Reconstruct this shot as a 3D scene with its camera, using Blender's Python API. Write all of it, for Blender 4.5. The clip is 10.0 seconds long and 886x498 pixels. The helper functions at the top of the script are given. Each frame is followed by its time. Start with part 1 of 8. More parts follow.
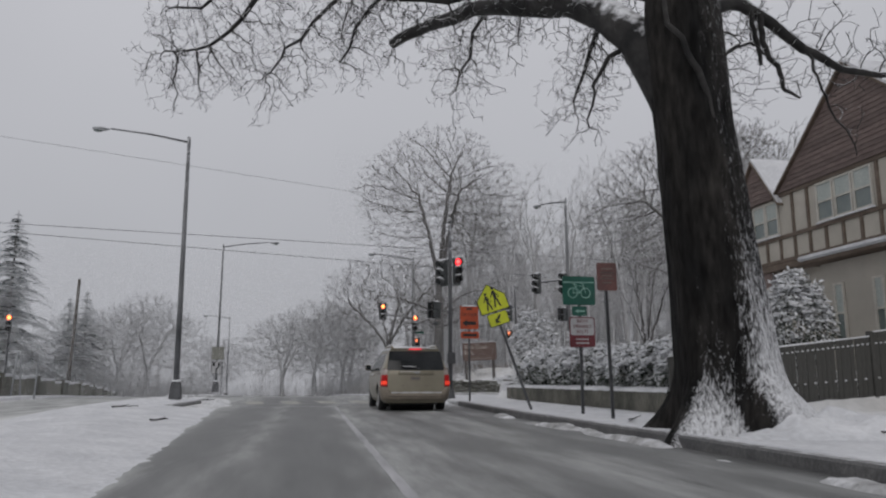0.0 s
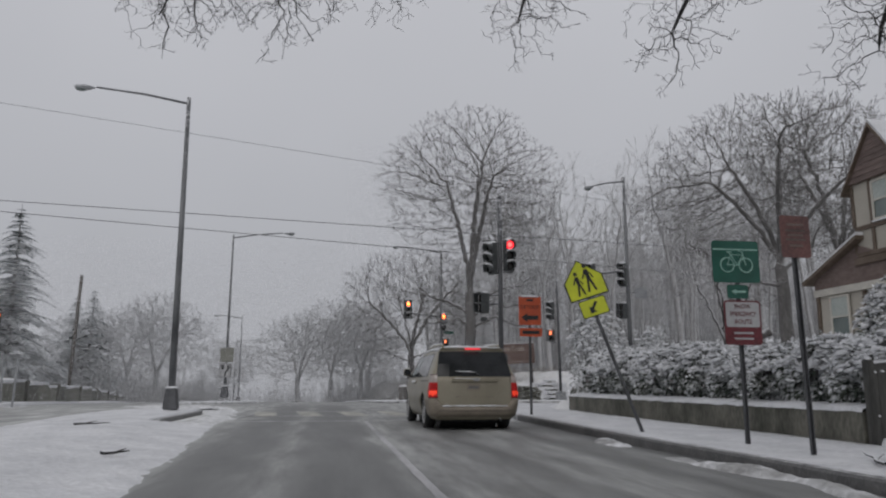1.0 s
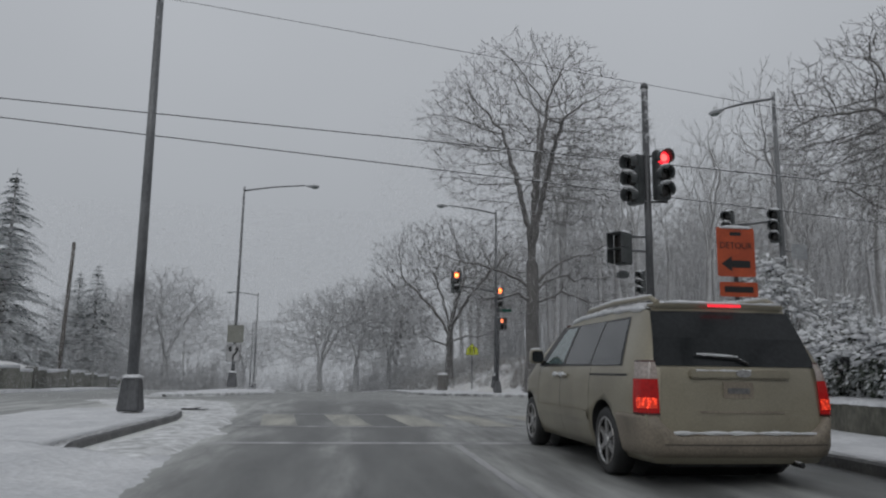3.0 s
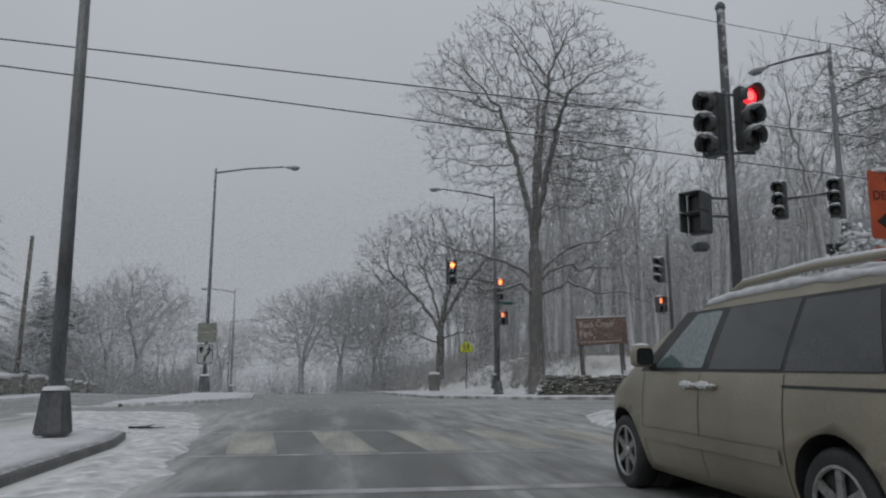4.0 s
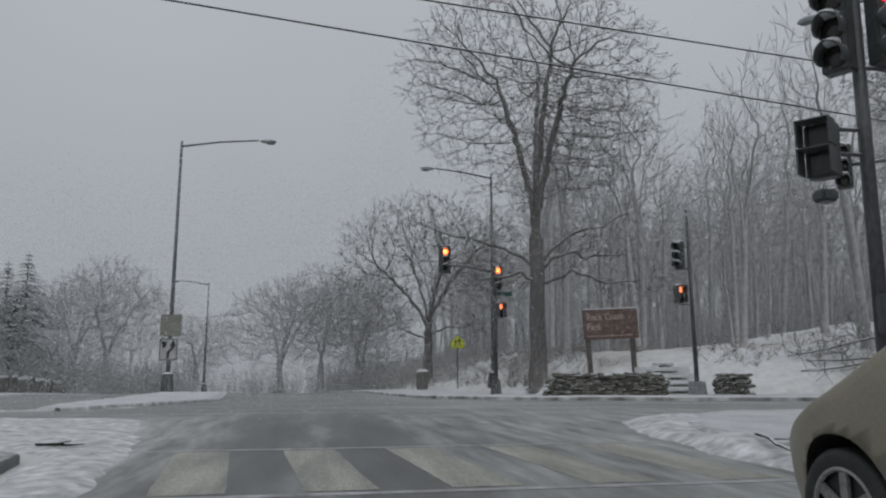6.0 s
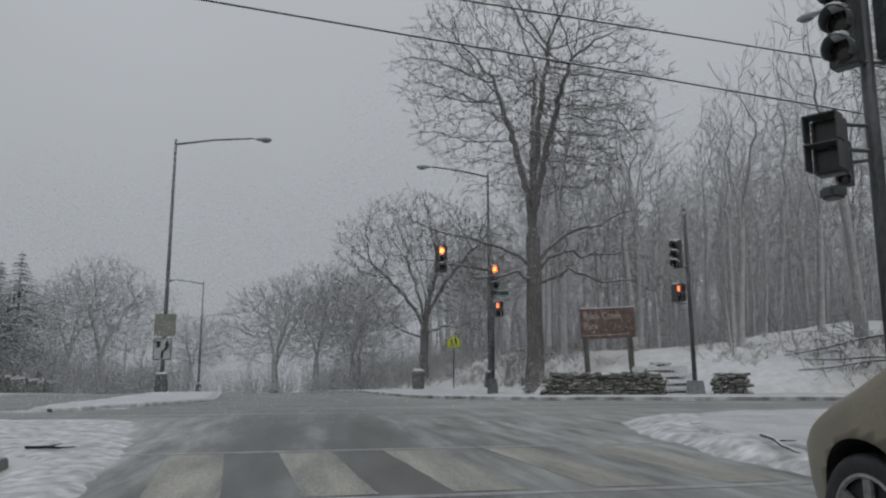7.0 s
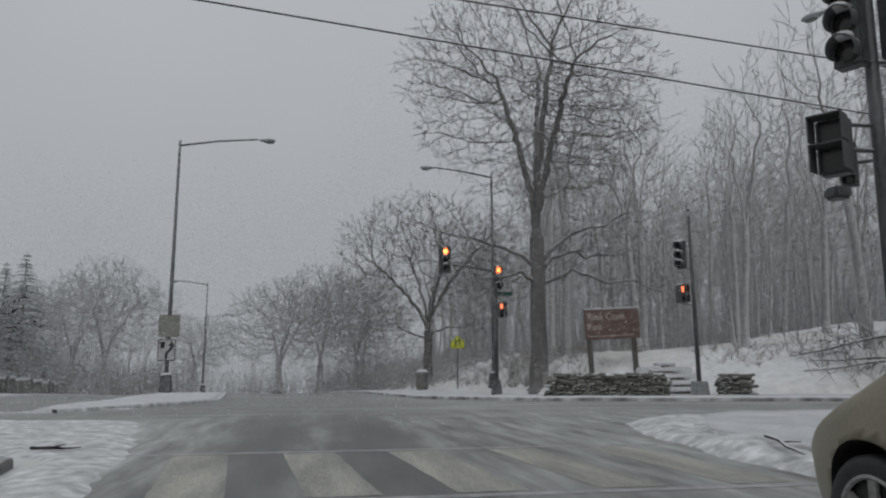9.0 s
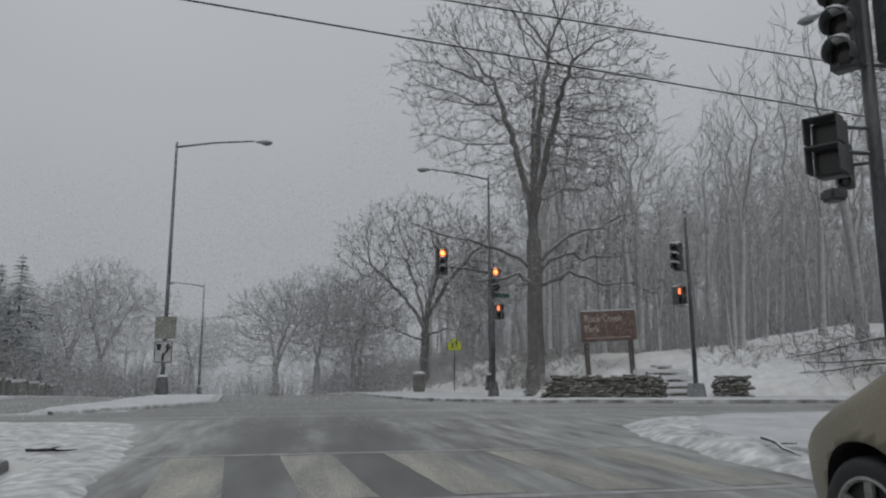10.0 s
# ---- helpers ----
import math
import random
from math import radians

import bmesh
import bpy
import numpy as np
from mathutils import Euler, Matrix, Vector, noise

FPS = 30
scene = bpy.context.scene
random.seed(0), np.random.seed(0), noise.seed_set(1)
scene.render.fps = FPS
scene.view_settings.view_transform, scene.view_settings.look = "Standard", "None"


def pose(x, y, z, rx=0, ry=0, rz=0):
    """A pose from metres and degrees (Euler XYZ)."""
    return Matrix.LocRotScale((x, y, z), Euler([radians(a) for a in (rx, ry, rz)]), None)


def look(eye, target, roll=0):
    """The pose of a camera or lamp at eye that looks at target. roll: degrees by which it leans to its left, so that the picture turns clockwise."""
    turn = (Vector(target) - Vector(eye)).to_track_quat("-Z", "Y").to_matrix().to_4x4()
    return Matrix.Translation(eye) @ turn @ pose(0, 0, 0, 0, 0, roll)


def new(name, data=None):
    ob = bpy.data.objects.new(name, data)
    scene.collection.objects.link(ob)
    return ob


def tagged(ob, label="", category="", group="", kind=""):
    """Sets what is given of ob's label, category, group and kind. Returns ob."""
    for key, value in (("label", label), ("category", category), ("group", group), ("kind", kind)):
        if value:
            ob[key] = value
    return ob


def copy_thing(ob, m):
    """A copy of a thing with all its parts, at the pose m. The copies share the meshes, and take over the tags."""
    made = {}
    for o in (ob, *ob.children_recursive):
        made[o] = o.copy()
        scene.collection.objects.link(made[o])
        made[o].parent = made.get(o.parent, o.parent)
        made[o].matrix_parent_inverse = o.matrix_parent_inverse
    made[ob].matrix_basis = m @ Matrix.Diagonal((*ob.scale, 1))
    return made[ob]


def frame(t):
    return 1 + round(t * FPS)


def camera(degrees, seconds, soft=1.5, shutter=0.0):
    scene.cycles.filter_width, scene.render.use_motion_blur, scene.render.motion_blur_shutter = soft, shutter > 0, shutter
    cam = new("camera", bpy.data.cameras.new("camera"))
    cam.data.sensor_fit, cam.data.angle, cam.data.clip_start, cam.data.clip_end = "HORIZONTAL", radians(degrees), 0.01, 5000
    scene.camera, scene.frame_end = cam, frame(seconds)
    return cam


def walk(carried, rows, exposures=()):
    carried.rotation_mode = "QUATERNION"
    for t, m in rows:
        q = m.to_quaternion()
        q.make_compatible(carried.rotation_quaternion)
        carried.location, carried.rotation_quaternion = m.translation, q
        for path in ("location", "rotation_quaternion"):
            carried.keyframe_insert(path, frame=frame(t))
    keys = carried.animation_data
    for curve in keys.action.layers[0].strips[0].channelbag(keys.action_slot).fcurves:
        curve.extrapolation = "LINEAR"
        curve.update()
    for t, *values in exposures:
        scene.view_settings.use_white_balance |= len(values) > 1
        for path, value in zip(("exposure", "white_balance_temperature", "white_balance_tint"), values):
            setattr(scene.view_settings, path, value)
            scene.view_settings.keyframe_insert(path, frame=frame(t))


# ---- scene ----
cam = camera(61.6, 10.0, soft=2.2)
PATH = [
    (0, (1.251, -2.796, 0.863), (1.586, -0.855, 1.211), -0.1),
    (0.5, (1.177, -0.084, 0.941), (1.493, 1.86, 1.291), -0.0),
    (1, (0.98, 2.428, 0.998), (1.277, 4.373, 1.354), 0.1),
    (1.5, (0.832, 4.877, 1.058), (1.107, 6.828, 1.403), 0.4),
    (2, (0.718, 7.256, 1.087), (0.972, 9.209, 1.434), 0.7),
    (2.5, (0.563, 9.484, 1.084), (0.814, 11.439, 1.42), 0.8),
    (3, (0.381, 11.756, 1.078), (0.627, 13.714, 1.399), 0.8),
    (4.5, (0.133, 16.934, 1.219), (0.466, 18.881, 1.53), -0.2),
    (5, (0.187, 17.991, 1.18), (0.534, 19.937, 1.486), -0.0),
    (5.5, (0.218, 18.674, 1.165), (0.564, 20.619, 1.473), -0.0),
    (7, (0.196, 19.264, 1.189), (0.557, 21.208, 1.494), -0.1),
    (7.5, (0.196, 19.264, 1.189), (0.562, 21.206, 1.499), -0.1),
    (8, (0.196, 19.264, 1.189), (0.546, 21.209, 1.496), 0.1),
    (8.5, (0.196, 19.264, 1.189), (0.55, 21.209, 1.496), -0.1),
    (9, (0.196, 19.264, 1.189), (0.547, 21.209, 1.496), -0.1),
    (9.5, (0.196, 19.264, 1.189), (0.549, 21.209, 1.496), -0.1),
    (10, (0.196, 19.264, 1.189), (0.555, 21.207, 1.501), -0.1),
]
walk(cam, [(t, look(eye, target, roll)) for t, eye, target, roll in PATH],
     exposures=[(0.0, 0.2, 6470, 11.5), (1.2, 0.13, 6450, 11), (2.5, 0.0, 6400, 9.5), (3.2, 0.0, 6300, 7.5), (6.0, 0.0, 6300, 7.5), (8.0, 0.0, 6400, 7), (10.0, 0.0, 6400, 7)])

# ---- world, light ----
def snow_sky():
    """An overcast snow sky: a thin Nishita sky behind an even grey cloud layer."""
    world = bpy.data.worlds.new("snow_sky")
    scene.world = world
    world.use_nodes = True
    nt = world.node_tree
    nt.nodes.clear()
    out = nt.nodes.new("ShaderNodeOutputWorld")
    bg = nt.nodes.new("ShaderNodeBackground")
    sky = nt.nodes.new("ShaderNodeTexSky")
    sky.sky_type, sky.sun_disc = "NISHITA", False
    sky.sun_elevation, sky.sun_rotation = radians(38), radians(200)
    dim = nt.nodes.new("ShaderNodeVectorMath")
    dim.operation = "SCALE"
    dim.inputs["Scale"].default_value = 0.02
    nt.links.new(sky.outputs["Color"], dim.inputs[0])
    # the cloud layer: a little darker towards the horizon, softly mottled
    tc = nt.nodes.new("ShaderNodeTexCoord")
    sep = nt.nodes.new("ShaderNodeSeparateXYZ")
    nt.links.new(tc.outputs["Generated"], sep.inputs[0])
    ramp = nt.nodes.new("ShaderNodeValToRGB")
    ramp.color_ramp.elements[0].position, ramp.color_ramp.elements[0].color = 0.0, (0.735, 0.755, 0.80, 1)
    ramp.color_ramp.elements[1].position, ramp.color_ramp.elements[1].color = 0.55, (0.985, 1.0, 1.055, 1)
    nt.links.new(sep.outputs["Z"], ramp.inputs["Fac"])
    noi = nt.nodes.new("ShaderNodeTexNoise")
    noi.inputs["Scale"].default_value, noi.inputs["Detail"].default_value = 2.0, 3.0
    nt.links.new(tc.outputs["Generated"], noi.inputs["Vector"])
    mr = nt.nodes.new("ShaderNodeMapRange")
    mr.inputs["To Min"].default_value, mr.inputs["To Max"].default_value = 0.9, 1.08
    nt.links.new(noi.outputs["Fac"], mr.inputs["Value"])
    mul = nt.nodes.new("ShaderNodeVectorMath")
    mul.operation = "SCALE"
    nt.links.new(ramp.outputs["Color"], mul.inputs[0])
    nt.links.new(mr.outputs["Result"], mul.inputs["Scale"])
    mix = nt.nodes.new("ShaderNodeMix")
    mix.data_type = "RGBA"
    mix.inputs["Factor"].default_value = 0.93
    nt.links.new(dim.outputs[0], mix.inputs["A"])
    nt.links.new(mul.outputs[0], mix.inputs["B"])
    nt.links.new(mix.outputs["Result"], bg.inputs["Color"])
    bg.inputs["Strength"].default_value = 0.50
    nt.links.new(bg.outputs[0], out.inputs["Surface"])


snow_sky()
sun_data = bpy.data.lights.new("sun", "SUN")
sun_data.energy, sun_data.angle, sun_data.color = 0.5, radians(40), (1.0, 0.97, 0.93)
sun = new("sun", sun_data)
sun.matrix_world = look((-14, -40, 40), (0, 0, 0))


# ---- materials ----
def links(nt, a, b):
    nt.links.new(a, b)


def material(name, c1, c2=None, scale=3.0, rough=0.6, bump=0.0, bump_scale=30.0, metal=0.0, snow=0.0, stretch=(1, 1, 1), fine=0.25,
             snow_from=0.25, snow_to=0.7, snow_scale=9.0, spec=0.5, coat=0.0, island=0.0, wind=None, snow_stretch=(1, 1, 1), snow_amp=1.2, spindrift=0.0, snow_twist=0.0):
    """Two colours mottled at two scales, with relief; snow: how much of it lies on what faces up."""
    m = bpy.data.materials.new(name)
    m.use_nodes = True
    nt = m.node_tree
    bsdf = nt.nodes["Principled BSDF"]
    c2 = c2 or c1
    tc = nt.nodes.new("ShaderNodeTexCoord")
    mp = nt.nodes.new("ShaderNodeMapping")
    mp.inputs["Scale"].default_value = stretch
    links(nt, tc.outputs["Object"], mp.inputs["Vector"])
    big = nt.nodes.new("ShaderNodeTexNoise")
    big.inputs["Scale"].default_value, big.inputs["Detail"].default_value = scale, 5.0
    links(nt, mp.outputs[0], big.inputs["Vector"])
    small = nt.nodes.new("ShaderNodeTexNoise")
    small.inputs["Scale"].default_value, small.inputs["Detail"].default_value = bump_scale, 4.0
    links(nt, mp.outputs[0], small.inputs["Vector"])
    ramp = nt.nodes.new("ShaderNodeMapRange")
    ramp.inputs["From Min"].default_value, ramp.inputs["From Max"].default_value = 0.35, 0.65
    links(nt, big.outputs["Fac"], ramp.inputs["Value"])
    mix = nt.nodes.new("ShaderNodeMix")
    mix.data_type = "RGBA"
    mix.inputs["A"].default_value, mix.inputs["B"].default_value = (*c1, 1), (*c2, 1)
    links(nt, ramp.outputs["Result"], mix.inputs["Factor"])
    grain = nt.nodes.new("ShaderNodeMapRange")
    grain.inputs["From Min"].default_value, grain.inputs["From Max"].default_value = 0.3, 0.7
    grain.inputs["To Min"].default_value, grain.inputs["To Max"].default_value = 1 - fine, 1 + fine
    links(nt, small.outputs["Fac"], grain.inputs["Value"])
    sc = nt.nodes.new("ShaderNodeVectorMath")
    sc.operation = "SCALE"
    links(nt, mix.outputs["Result"], sc.inputs[0])
    links(nt, grain.outputs["Result"], sc.inputs["Scale"])
    colour = sc.outputs[0]
    if island:
        info = nt.nodes.new("ShaderNodeObjectInfo")
        vary = nt.nodes.new("ShaderNodeMapRange")
        vary.inputs["To Min"].default_value, vary.inputs["To Max"].default_value = 1 - island, 1 + island
        links(nt, info.outputs["Random"], vary.inputs["Value"])
        sc2 = nt.nodes.new("ShaderNodeVectorMath")
        sc2.operation = "SCALE"
        links(nt, colour, sc2.inputs[0])
        links(nt, vary.outputs["Result"], sc2.inputs["Scale"])
        colour = sc2.outputs[0]
    bsdf.inputs["Roughness"].default_value, bsdf.inputs["Metallic"].default_value = rough, metal
    bsdf.inputs["Specular IOR Level"].default_value = spec
    bsdf.inputs["Coat Weight"].default_value = coat
    if snow:
        geo = nt.nodes.new("ShaderNodeNewGeometry")
        face = nt.nodes.new("ShaderNodeVectorMath")
        face.operation = "DOT_PRODUCT"
        face.inputs[1].default_value = wind or (0, 0, 1)
        links(nt, geo.outputs["Normal"], face.inputs[0])
        smp = nt.nodes.new("ShaderNodeMapping")
        smp.inputs["Scale"].default_value = snow_stretch
        links(nt, tc.outputs["Object"], smp.inputs["Vector"])
        clump = nt.nodes.new("ShaderNodeTexNoise")
        clump.inputs["Scale"].default_value, clump.inputs["Detail"].default_value = snow_scale, 4.0 + 4.0 * snow_twist
        clump.inputs["Distortion"].default_value, clump.inputs["Roughness"].default_value = snow_twist, 0.5 + 0.18 * snow_twist
        links(nt, smp.outputs[0], clump.inputs["Vector"])
        off = nt.nodes.new("ShaderNodeMath")
        off.operation = "MULTIPLY_ADD"
        off.inputs[1].default_value, off.inputs[2].default_value = snow_amp, -snow_amp / 2
        links(nt, clump.outputs["Fac"], off.inputs[0])
        add = nt.nodes.new("ShaderNodeMath")
        links(nt, face.outputs["Value"], add.inputs[0])
        links(nt, off.outputs[0], add.inputs[1])
        if spindrift:
            # wind-driven snow clings thicker to the lower trunk
            sep = nt.nodes.new("ShaderNodeSeparateXYZ")
            links(nt, tc.outputs["Object"], sep.inputs[0])
            low = nt.nodes.new("ShaderNodeMapRange")
            low.inputs["From Min"].default_value, low.inputs["From Max"].default_value = 3.4, 0.2
            low.inputs["To Max"].default_value = spindrift
            links(nt, sep.outputs["Z"], low.inputs["Value"])
            wid = nt.nodes.new("ShaderNodeMapRange")
            wid.inputs["From Min"].default_value, wid.inputs["From Max"].default_value = -0.55, 0.35
            links(nt, face.outputs["Value"], wid.inputs["Value"])
            cling = nt.nodes.new("ShaderNodeMath")
            cling.operation = "MULTIPLY"
            links(nt, low.outputs["Result"], cling.inputs[0])
            links(nt, wid.outputs["Result"], cling.inputs[1])
            both = nt.nodes.new("ShaderNodeMath")
            links(nt, cling.outputs[0], both.inputs[0])
            links(nt, add.outputs[0], both.inputs[1])
            add = both
        lay = nt.nodes.new("ShaderNodeMapRange")
        lay.inputs["From Min"].default_value, lay.inputs["From Max"].default_value = snow_from, snow_to
        lay.inputs["To Max"].default_value = snow
        links(nt, add.outputs[0], lay.inputs["Value"])
        over = nt.nodes.new("ShaderNodeMix")
        over.data_type = "RGBA"
        over.inputs["B"].default_value = (0.84, 0.85, 0.87, 1)
        links(nt, lay.outputs["Result"], over.inputs["Factor"])
        links(nt, colour, over.inputs["A"])
        colour = over.outputs["Result"]
    links(nt, colour, bsdf.inputs["Base Color"])
    if bump:
        b = nt.nodes.new("ShaderNodeBump")
        b.inputs["Strength"].default_value, b.inputs["Distance"].default_value = 1.0, bump
        links(nt, small.outputs["Fac"], b.inputs["Height"])
        links(nt, b.outputs[0], bsdf.inputs["Normal"])
    return m


def glow(name, colour, strength):
    m = bpy.data.materials.new(name)
    m.use_nodes = True
    b = m.node_tree.nodes["Principled BSDF"]
    b.inputs["Base Color"].default_value = (*colour, 1)
    b.inputs["Emission Color"].default_value = (*colour, 1)
    b.inputs["Emission Strength"].default_value = strength
    b.inputs["Roughness"].default_value = 0.3
    return m


def road_material():
    """Wet asphalt with slush lying between the wheel tracks, and faint old paint under it."""
    m = bpy.data.materials.new("wet_asphalt_with_slush")
    m.use_nodes = True
    nt = m.node_tree
    bsdf = nt.nodes["Principled BSDF"]
    tc = nt.nodes.new("ShaderNodeTexCoord")
    sep = nt.nodes.new("ShaderNodeSeparateXYZ")
    wob = nt.nodes.new("ShaderNodeTexNoise")
    wob.inputs["Scale"].default_value, wob.inputs["Detail"].default_value = 0.35, 2.0
    links(nt, tc.outputs["Object"], wob.inputs["Vector"])
    links(nt, tc.outputs["Object"], sep.inputs[0])
    sway = nt.nodes.new("ShaderNodeMath")
    sway.operation = "MULTIPLY_ADD"
    sway.inputs[1].default_value = 0.9
    links(nt, wob.outputs["Fac"], sway.inputs[0])
    links(nt, sep.outputs["X"], sway.inputs[2])
    u = nt.nodes.new("ShaderNodeMapRange")
    u.inputs["From Min"].default_value, u.inputs["From Max"].default_value = -2.55, 7.45
    links(nt, sway.outputs[0], u.inputs["Value"])
    ramp = nt.nodes.new("ShaderNodeValToRGB")
    cr = ramp.color_ramp
    cr.interpolation = "B_SPLINE"
    stops = [(-3, 0.5), (-1.6, 0.5), (-1.0, 0.22), (-0.5, 0.10), (0.1, 0.14), (0.4, 0.42), (0.65, 0.14), (1.3, 0.10), (1.75, 0.16), (2.0, 0.44), (2.4, 0.29),
             (3.1, 0.29), (3.45, 0.05), (3.8, 0.31), (4.6, 0.33), (4.95, 0.05), (5.3, 0.28), (5.6, 0.20), (5.95, 0.04)]
    for n, (x, v) in enumerate(stops):
        pos = (x + 3.0) / 10.0
        e = cr.elements[n] if n < 2 else cr.elements.new(pos)
        e.position, e.color = pos, (v, v, v, 1)
    links(nt, u.outputs["Result"], ramp.inputs["Fac"])
    # away from the marked lanes the slush lies evenly
    far = nt.nodes.new("ShaderNodeMapRange")
    far.inputs["From Min"].default_value, far.inputs["From Max"].default_value = 34.0, 41.0
    links(nt, sep.outputs["Y"], far.inputs["Value"])
    flat = nt.nodes.new("ShaderNodeMix")
    flat.data_type = "FLOAT"
    flat.inputs["B"].default_value = 0.33
    links(nt, far.outputs["Result"], flat.inputs["Factor"])
    links(nt, ramp.outputs["Color"], flat.inputs["A"])
    # the junction's right half, crossed by few wheels, keeps more of it
    half = nt.nodes.new("ShaderNodeMapRange")
    half.inputs["From Min"].default_value, half.inputs["From Max"].default_value = 2.0, 4.4
    links(nt, sep.outputs["X"], half.inputs["Value"])
    past = nt.nodes.new("ShaderNodeMapRange")
    past.inputs["From Min"].default_value, past.inputs["From Max"].default_value = 20.0, 26.0
    links(nt, sep.outputs["Y"], past.inputs["Value"])
    both = nt.nodes.new("ShaderNodeMath")
    both.operation = "MULTIPLY"
    links(nt, half.outputs["Result"], both.inputs[0])
    links(nt, past.outputs["Result"], both.inputs[1])
    rest = nt.nodes.new("ShaderNodeMix")
    rest.data_type = "FLOAT"
    rest.inputs["B"].default_value = 0.46
    links(nt, both.outputs[0], rest.inputs["Factor"])
    links(nt, flat.outputs["Result"], rest.inputs["A"])
    flat = rest
    mp = nt.nodes.new("ShaderNodeMapping")
    mp.inputs["Scale"].default_value = (1.6, 0.22, 1)
    links(nt, tc.outputs["Object"], mp.inputs["Vector"])
    streak = nt.nodes.new("ShaderNodeTexNoise")
    streak.inputs["Scale"].default_value, streak.inputs["Detail"].default_value = 1.6, 8.0
    streak.inputs["Roughness"].default_value = 0.65
    links(nt, mp.outputs[0], streak.inputs["Vector"])
    grit = nt.nodes.new("ShaderNodeTexNoise")
    grit.inputs["Scale"].default_value, grit.inputs["Detail"].default_value = 45.0, 6.0
    links(nt, tc.outputs["Object"], grit.inputs["Vector"])
    k = nt.nodes.new("ShaderNodeMapRange")
    k.inputs["From Min"].default_value, k.inputs["From Max"].default_value = 0.3, 0.7
    k.inputs["To Min"].default_value, k.inputs["To Max"].default_value = 0.25, 1.7
    # past the crossing the tracks run along the side street
    mp2 = nt.nodes.new("ShaderNodeMapping")
    mp2.inputs["Scale"].default_value, mp2.inputs["Rotation"].default_value = (0.10, 1.5, 1), (0, 0, -0.10)
    links(nt, tc.outputs["Object"], mp2.inputs["Vector"])
    over_ = nt.nodes.new("ShaderNodeTexNoise")
    over_.inputs["Scale"].default_value, over_.inputs["Detail"].default_value = 1.5, 7.0
    links(nt, mp2.outputs[0], over_.inputs["Vector"])
    turn = nt.nodes.new("ShaderNodeMix")
    turn.data_type = "FLOAT"
    links(nt, far.outputs["Result"], turn.inputs["Factor"])
    links(nt, streak.outputs["Fac"], turn.inputs["A"])
    links(nt, over_.outputs["Fac"], turn.inputs["B"])
    links(nt, turn.outputs["Result"], k.inputs["Value"])
    slush = nt.nodes.new("ShaderNodeMath")
    slush.operation, slush.use_clamp = "MULTIPLY", True
    links(nt, flat.outputs["Result"], slush.inputs[0])
    links(nt, k.outputs["Result"], slush.inputs[1])
    # snow thinning out from the island across the left lane edge, and from the gutter
    edge = nt.nodes.new("ShaderNodeMath")
    edge.operation = "MULTIPLY_ADD"
    edge.inputs[1].default_value = 0.068
    links(nt, sep.outputs["Y"], edge.inputs[0])
    links(nt, sep.outputs["X"], edge.inputs[2])
    ragged = nt.nodes.new("ShaderNodeMath")
    ragged.operation = "MULTIPLY_ADD"
    ragged.inputs[1].default_value = 1.5
    links(nt, streak.outputs["Fac"], ragged.inputs[0])
    links(nt, edge.outputs[0], ragged.inputs[2])
    thick = nt.nodes.new("ShaderNodeMapRange")
    thick.inputs["From Min"].default_value, thick.inputs["From Max"].default_value = 0.95, 0.05
    links(nt, ragged.outputs[0], thick.inputs["Value"])
    stop = nt.nodes.new("ShaderNodeMapRange")
    stop.inputs["From Min"].default_value, stop.inputs["From Max"].default_value = 39.0, 34.0
    links(nt, sep.outputs["Y"], stop.inputs["Value"])
    side = nt.nodes.new("ShaderNodeMapRange")
    side.inputs["From Min"].default_value, side.inputs["From Max"].default_value = -7.5, -5.5
    links(nt, sep.outputs["X"], side.inputs["Value"])
    lay = nt.nodes.new("ShaderNodeMath")
    lay.operation = "MULTIPLY"
    links(nt, thick.outputs["Result"], lay.inputs[0])
    links(nt, stop.outputs["Result"], lay.inputs[1])
    lay2 = nt.nodes.new("ShaderNodeMath")
    lay2.operation = "MULTIPLY"
    links(nt, lay.outputs[0], lay2.inputs[0])
    links(nt, side.outputs["Result"], lay2.inputs[1])
    most = nt.nodes.new("ShaderNodeMath")
    most.operation = "MAXIMUM"
    links(nt, slush.outputs[0], most.inputs[0])
    links(nt, lay2.outputs[0], most.inputs[1])
    slush = most
    asphalt = nt.nodes.new("ShaderNodeMix")
    asphalt.data_type = "RGBA"
    asphalt.inputs["A"].default_value, asphalt.inputs["B"].default_value = (0.036, 0.037, 0.037, 1), (0.086, 0.088, 0.085, 1)
    links(nt, grit.outputs["Fac"], asphalt.inputs["Factor"])
    mix = nt.nodes.new("ShaderNodeMix")
    mix.data_type = "RGBA"
    mix.inputs["B"].default_value = (0.70, 0.71, 0.695, 1)
    links(nt, slush.outputs[0], mix.inputs["Factor"])
    links(nt, asphalt.outputs["Result"], mix.inputs["A"])
    links(nt, mix.outputs["Result"], bsdf.inputs["Base Color"])
    r = nt.nodes.new("ShaderNodeMapRange")
    r.inputs["From Max"].default_value = 0.5
    r.inputs["To Min"].default_value, r.inputs["To Max"].default_value = 0.42, 0.8
    links(nt, slush.outputs[0], r.inputs["Value"])
    links(nt, r.outputs["Result"], bsdf.inputs["Roughness"])
    b = nt.nodes.new("ShaderNodeBump")
    b.inputs["Distance"].default_value, b.inputs["Strength"].default_value = 0.012, 0.8
    links(nt, grit.outputs["Fac"], b.inputs["Height"])
    links(nt, b.outputs[0], bsdf.inputs["Normal"])
    return m


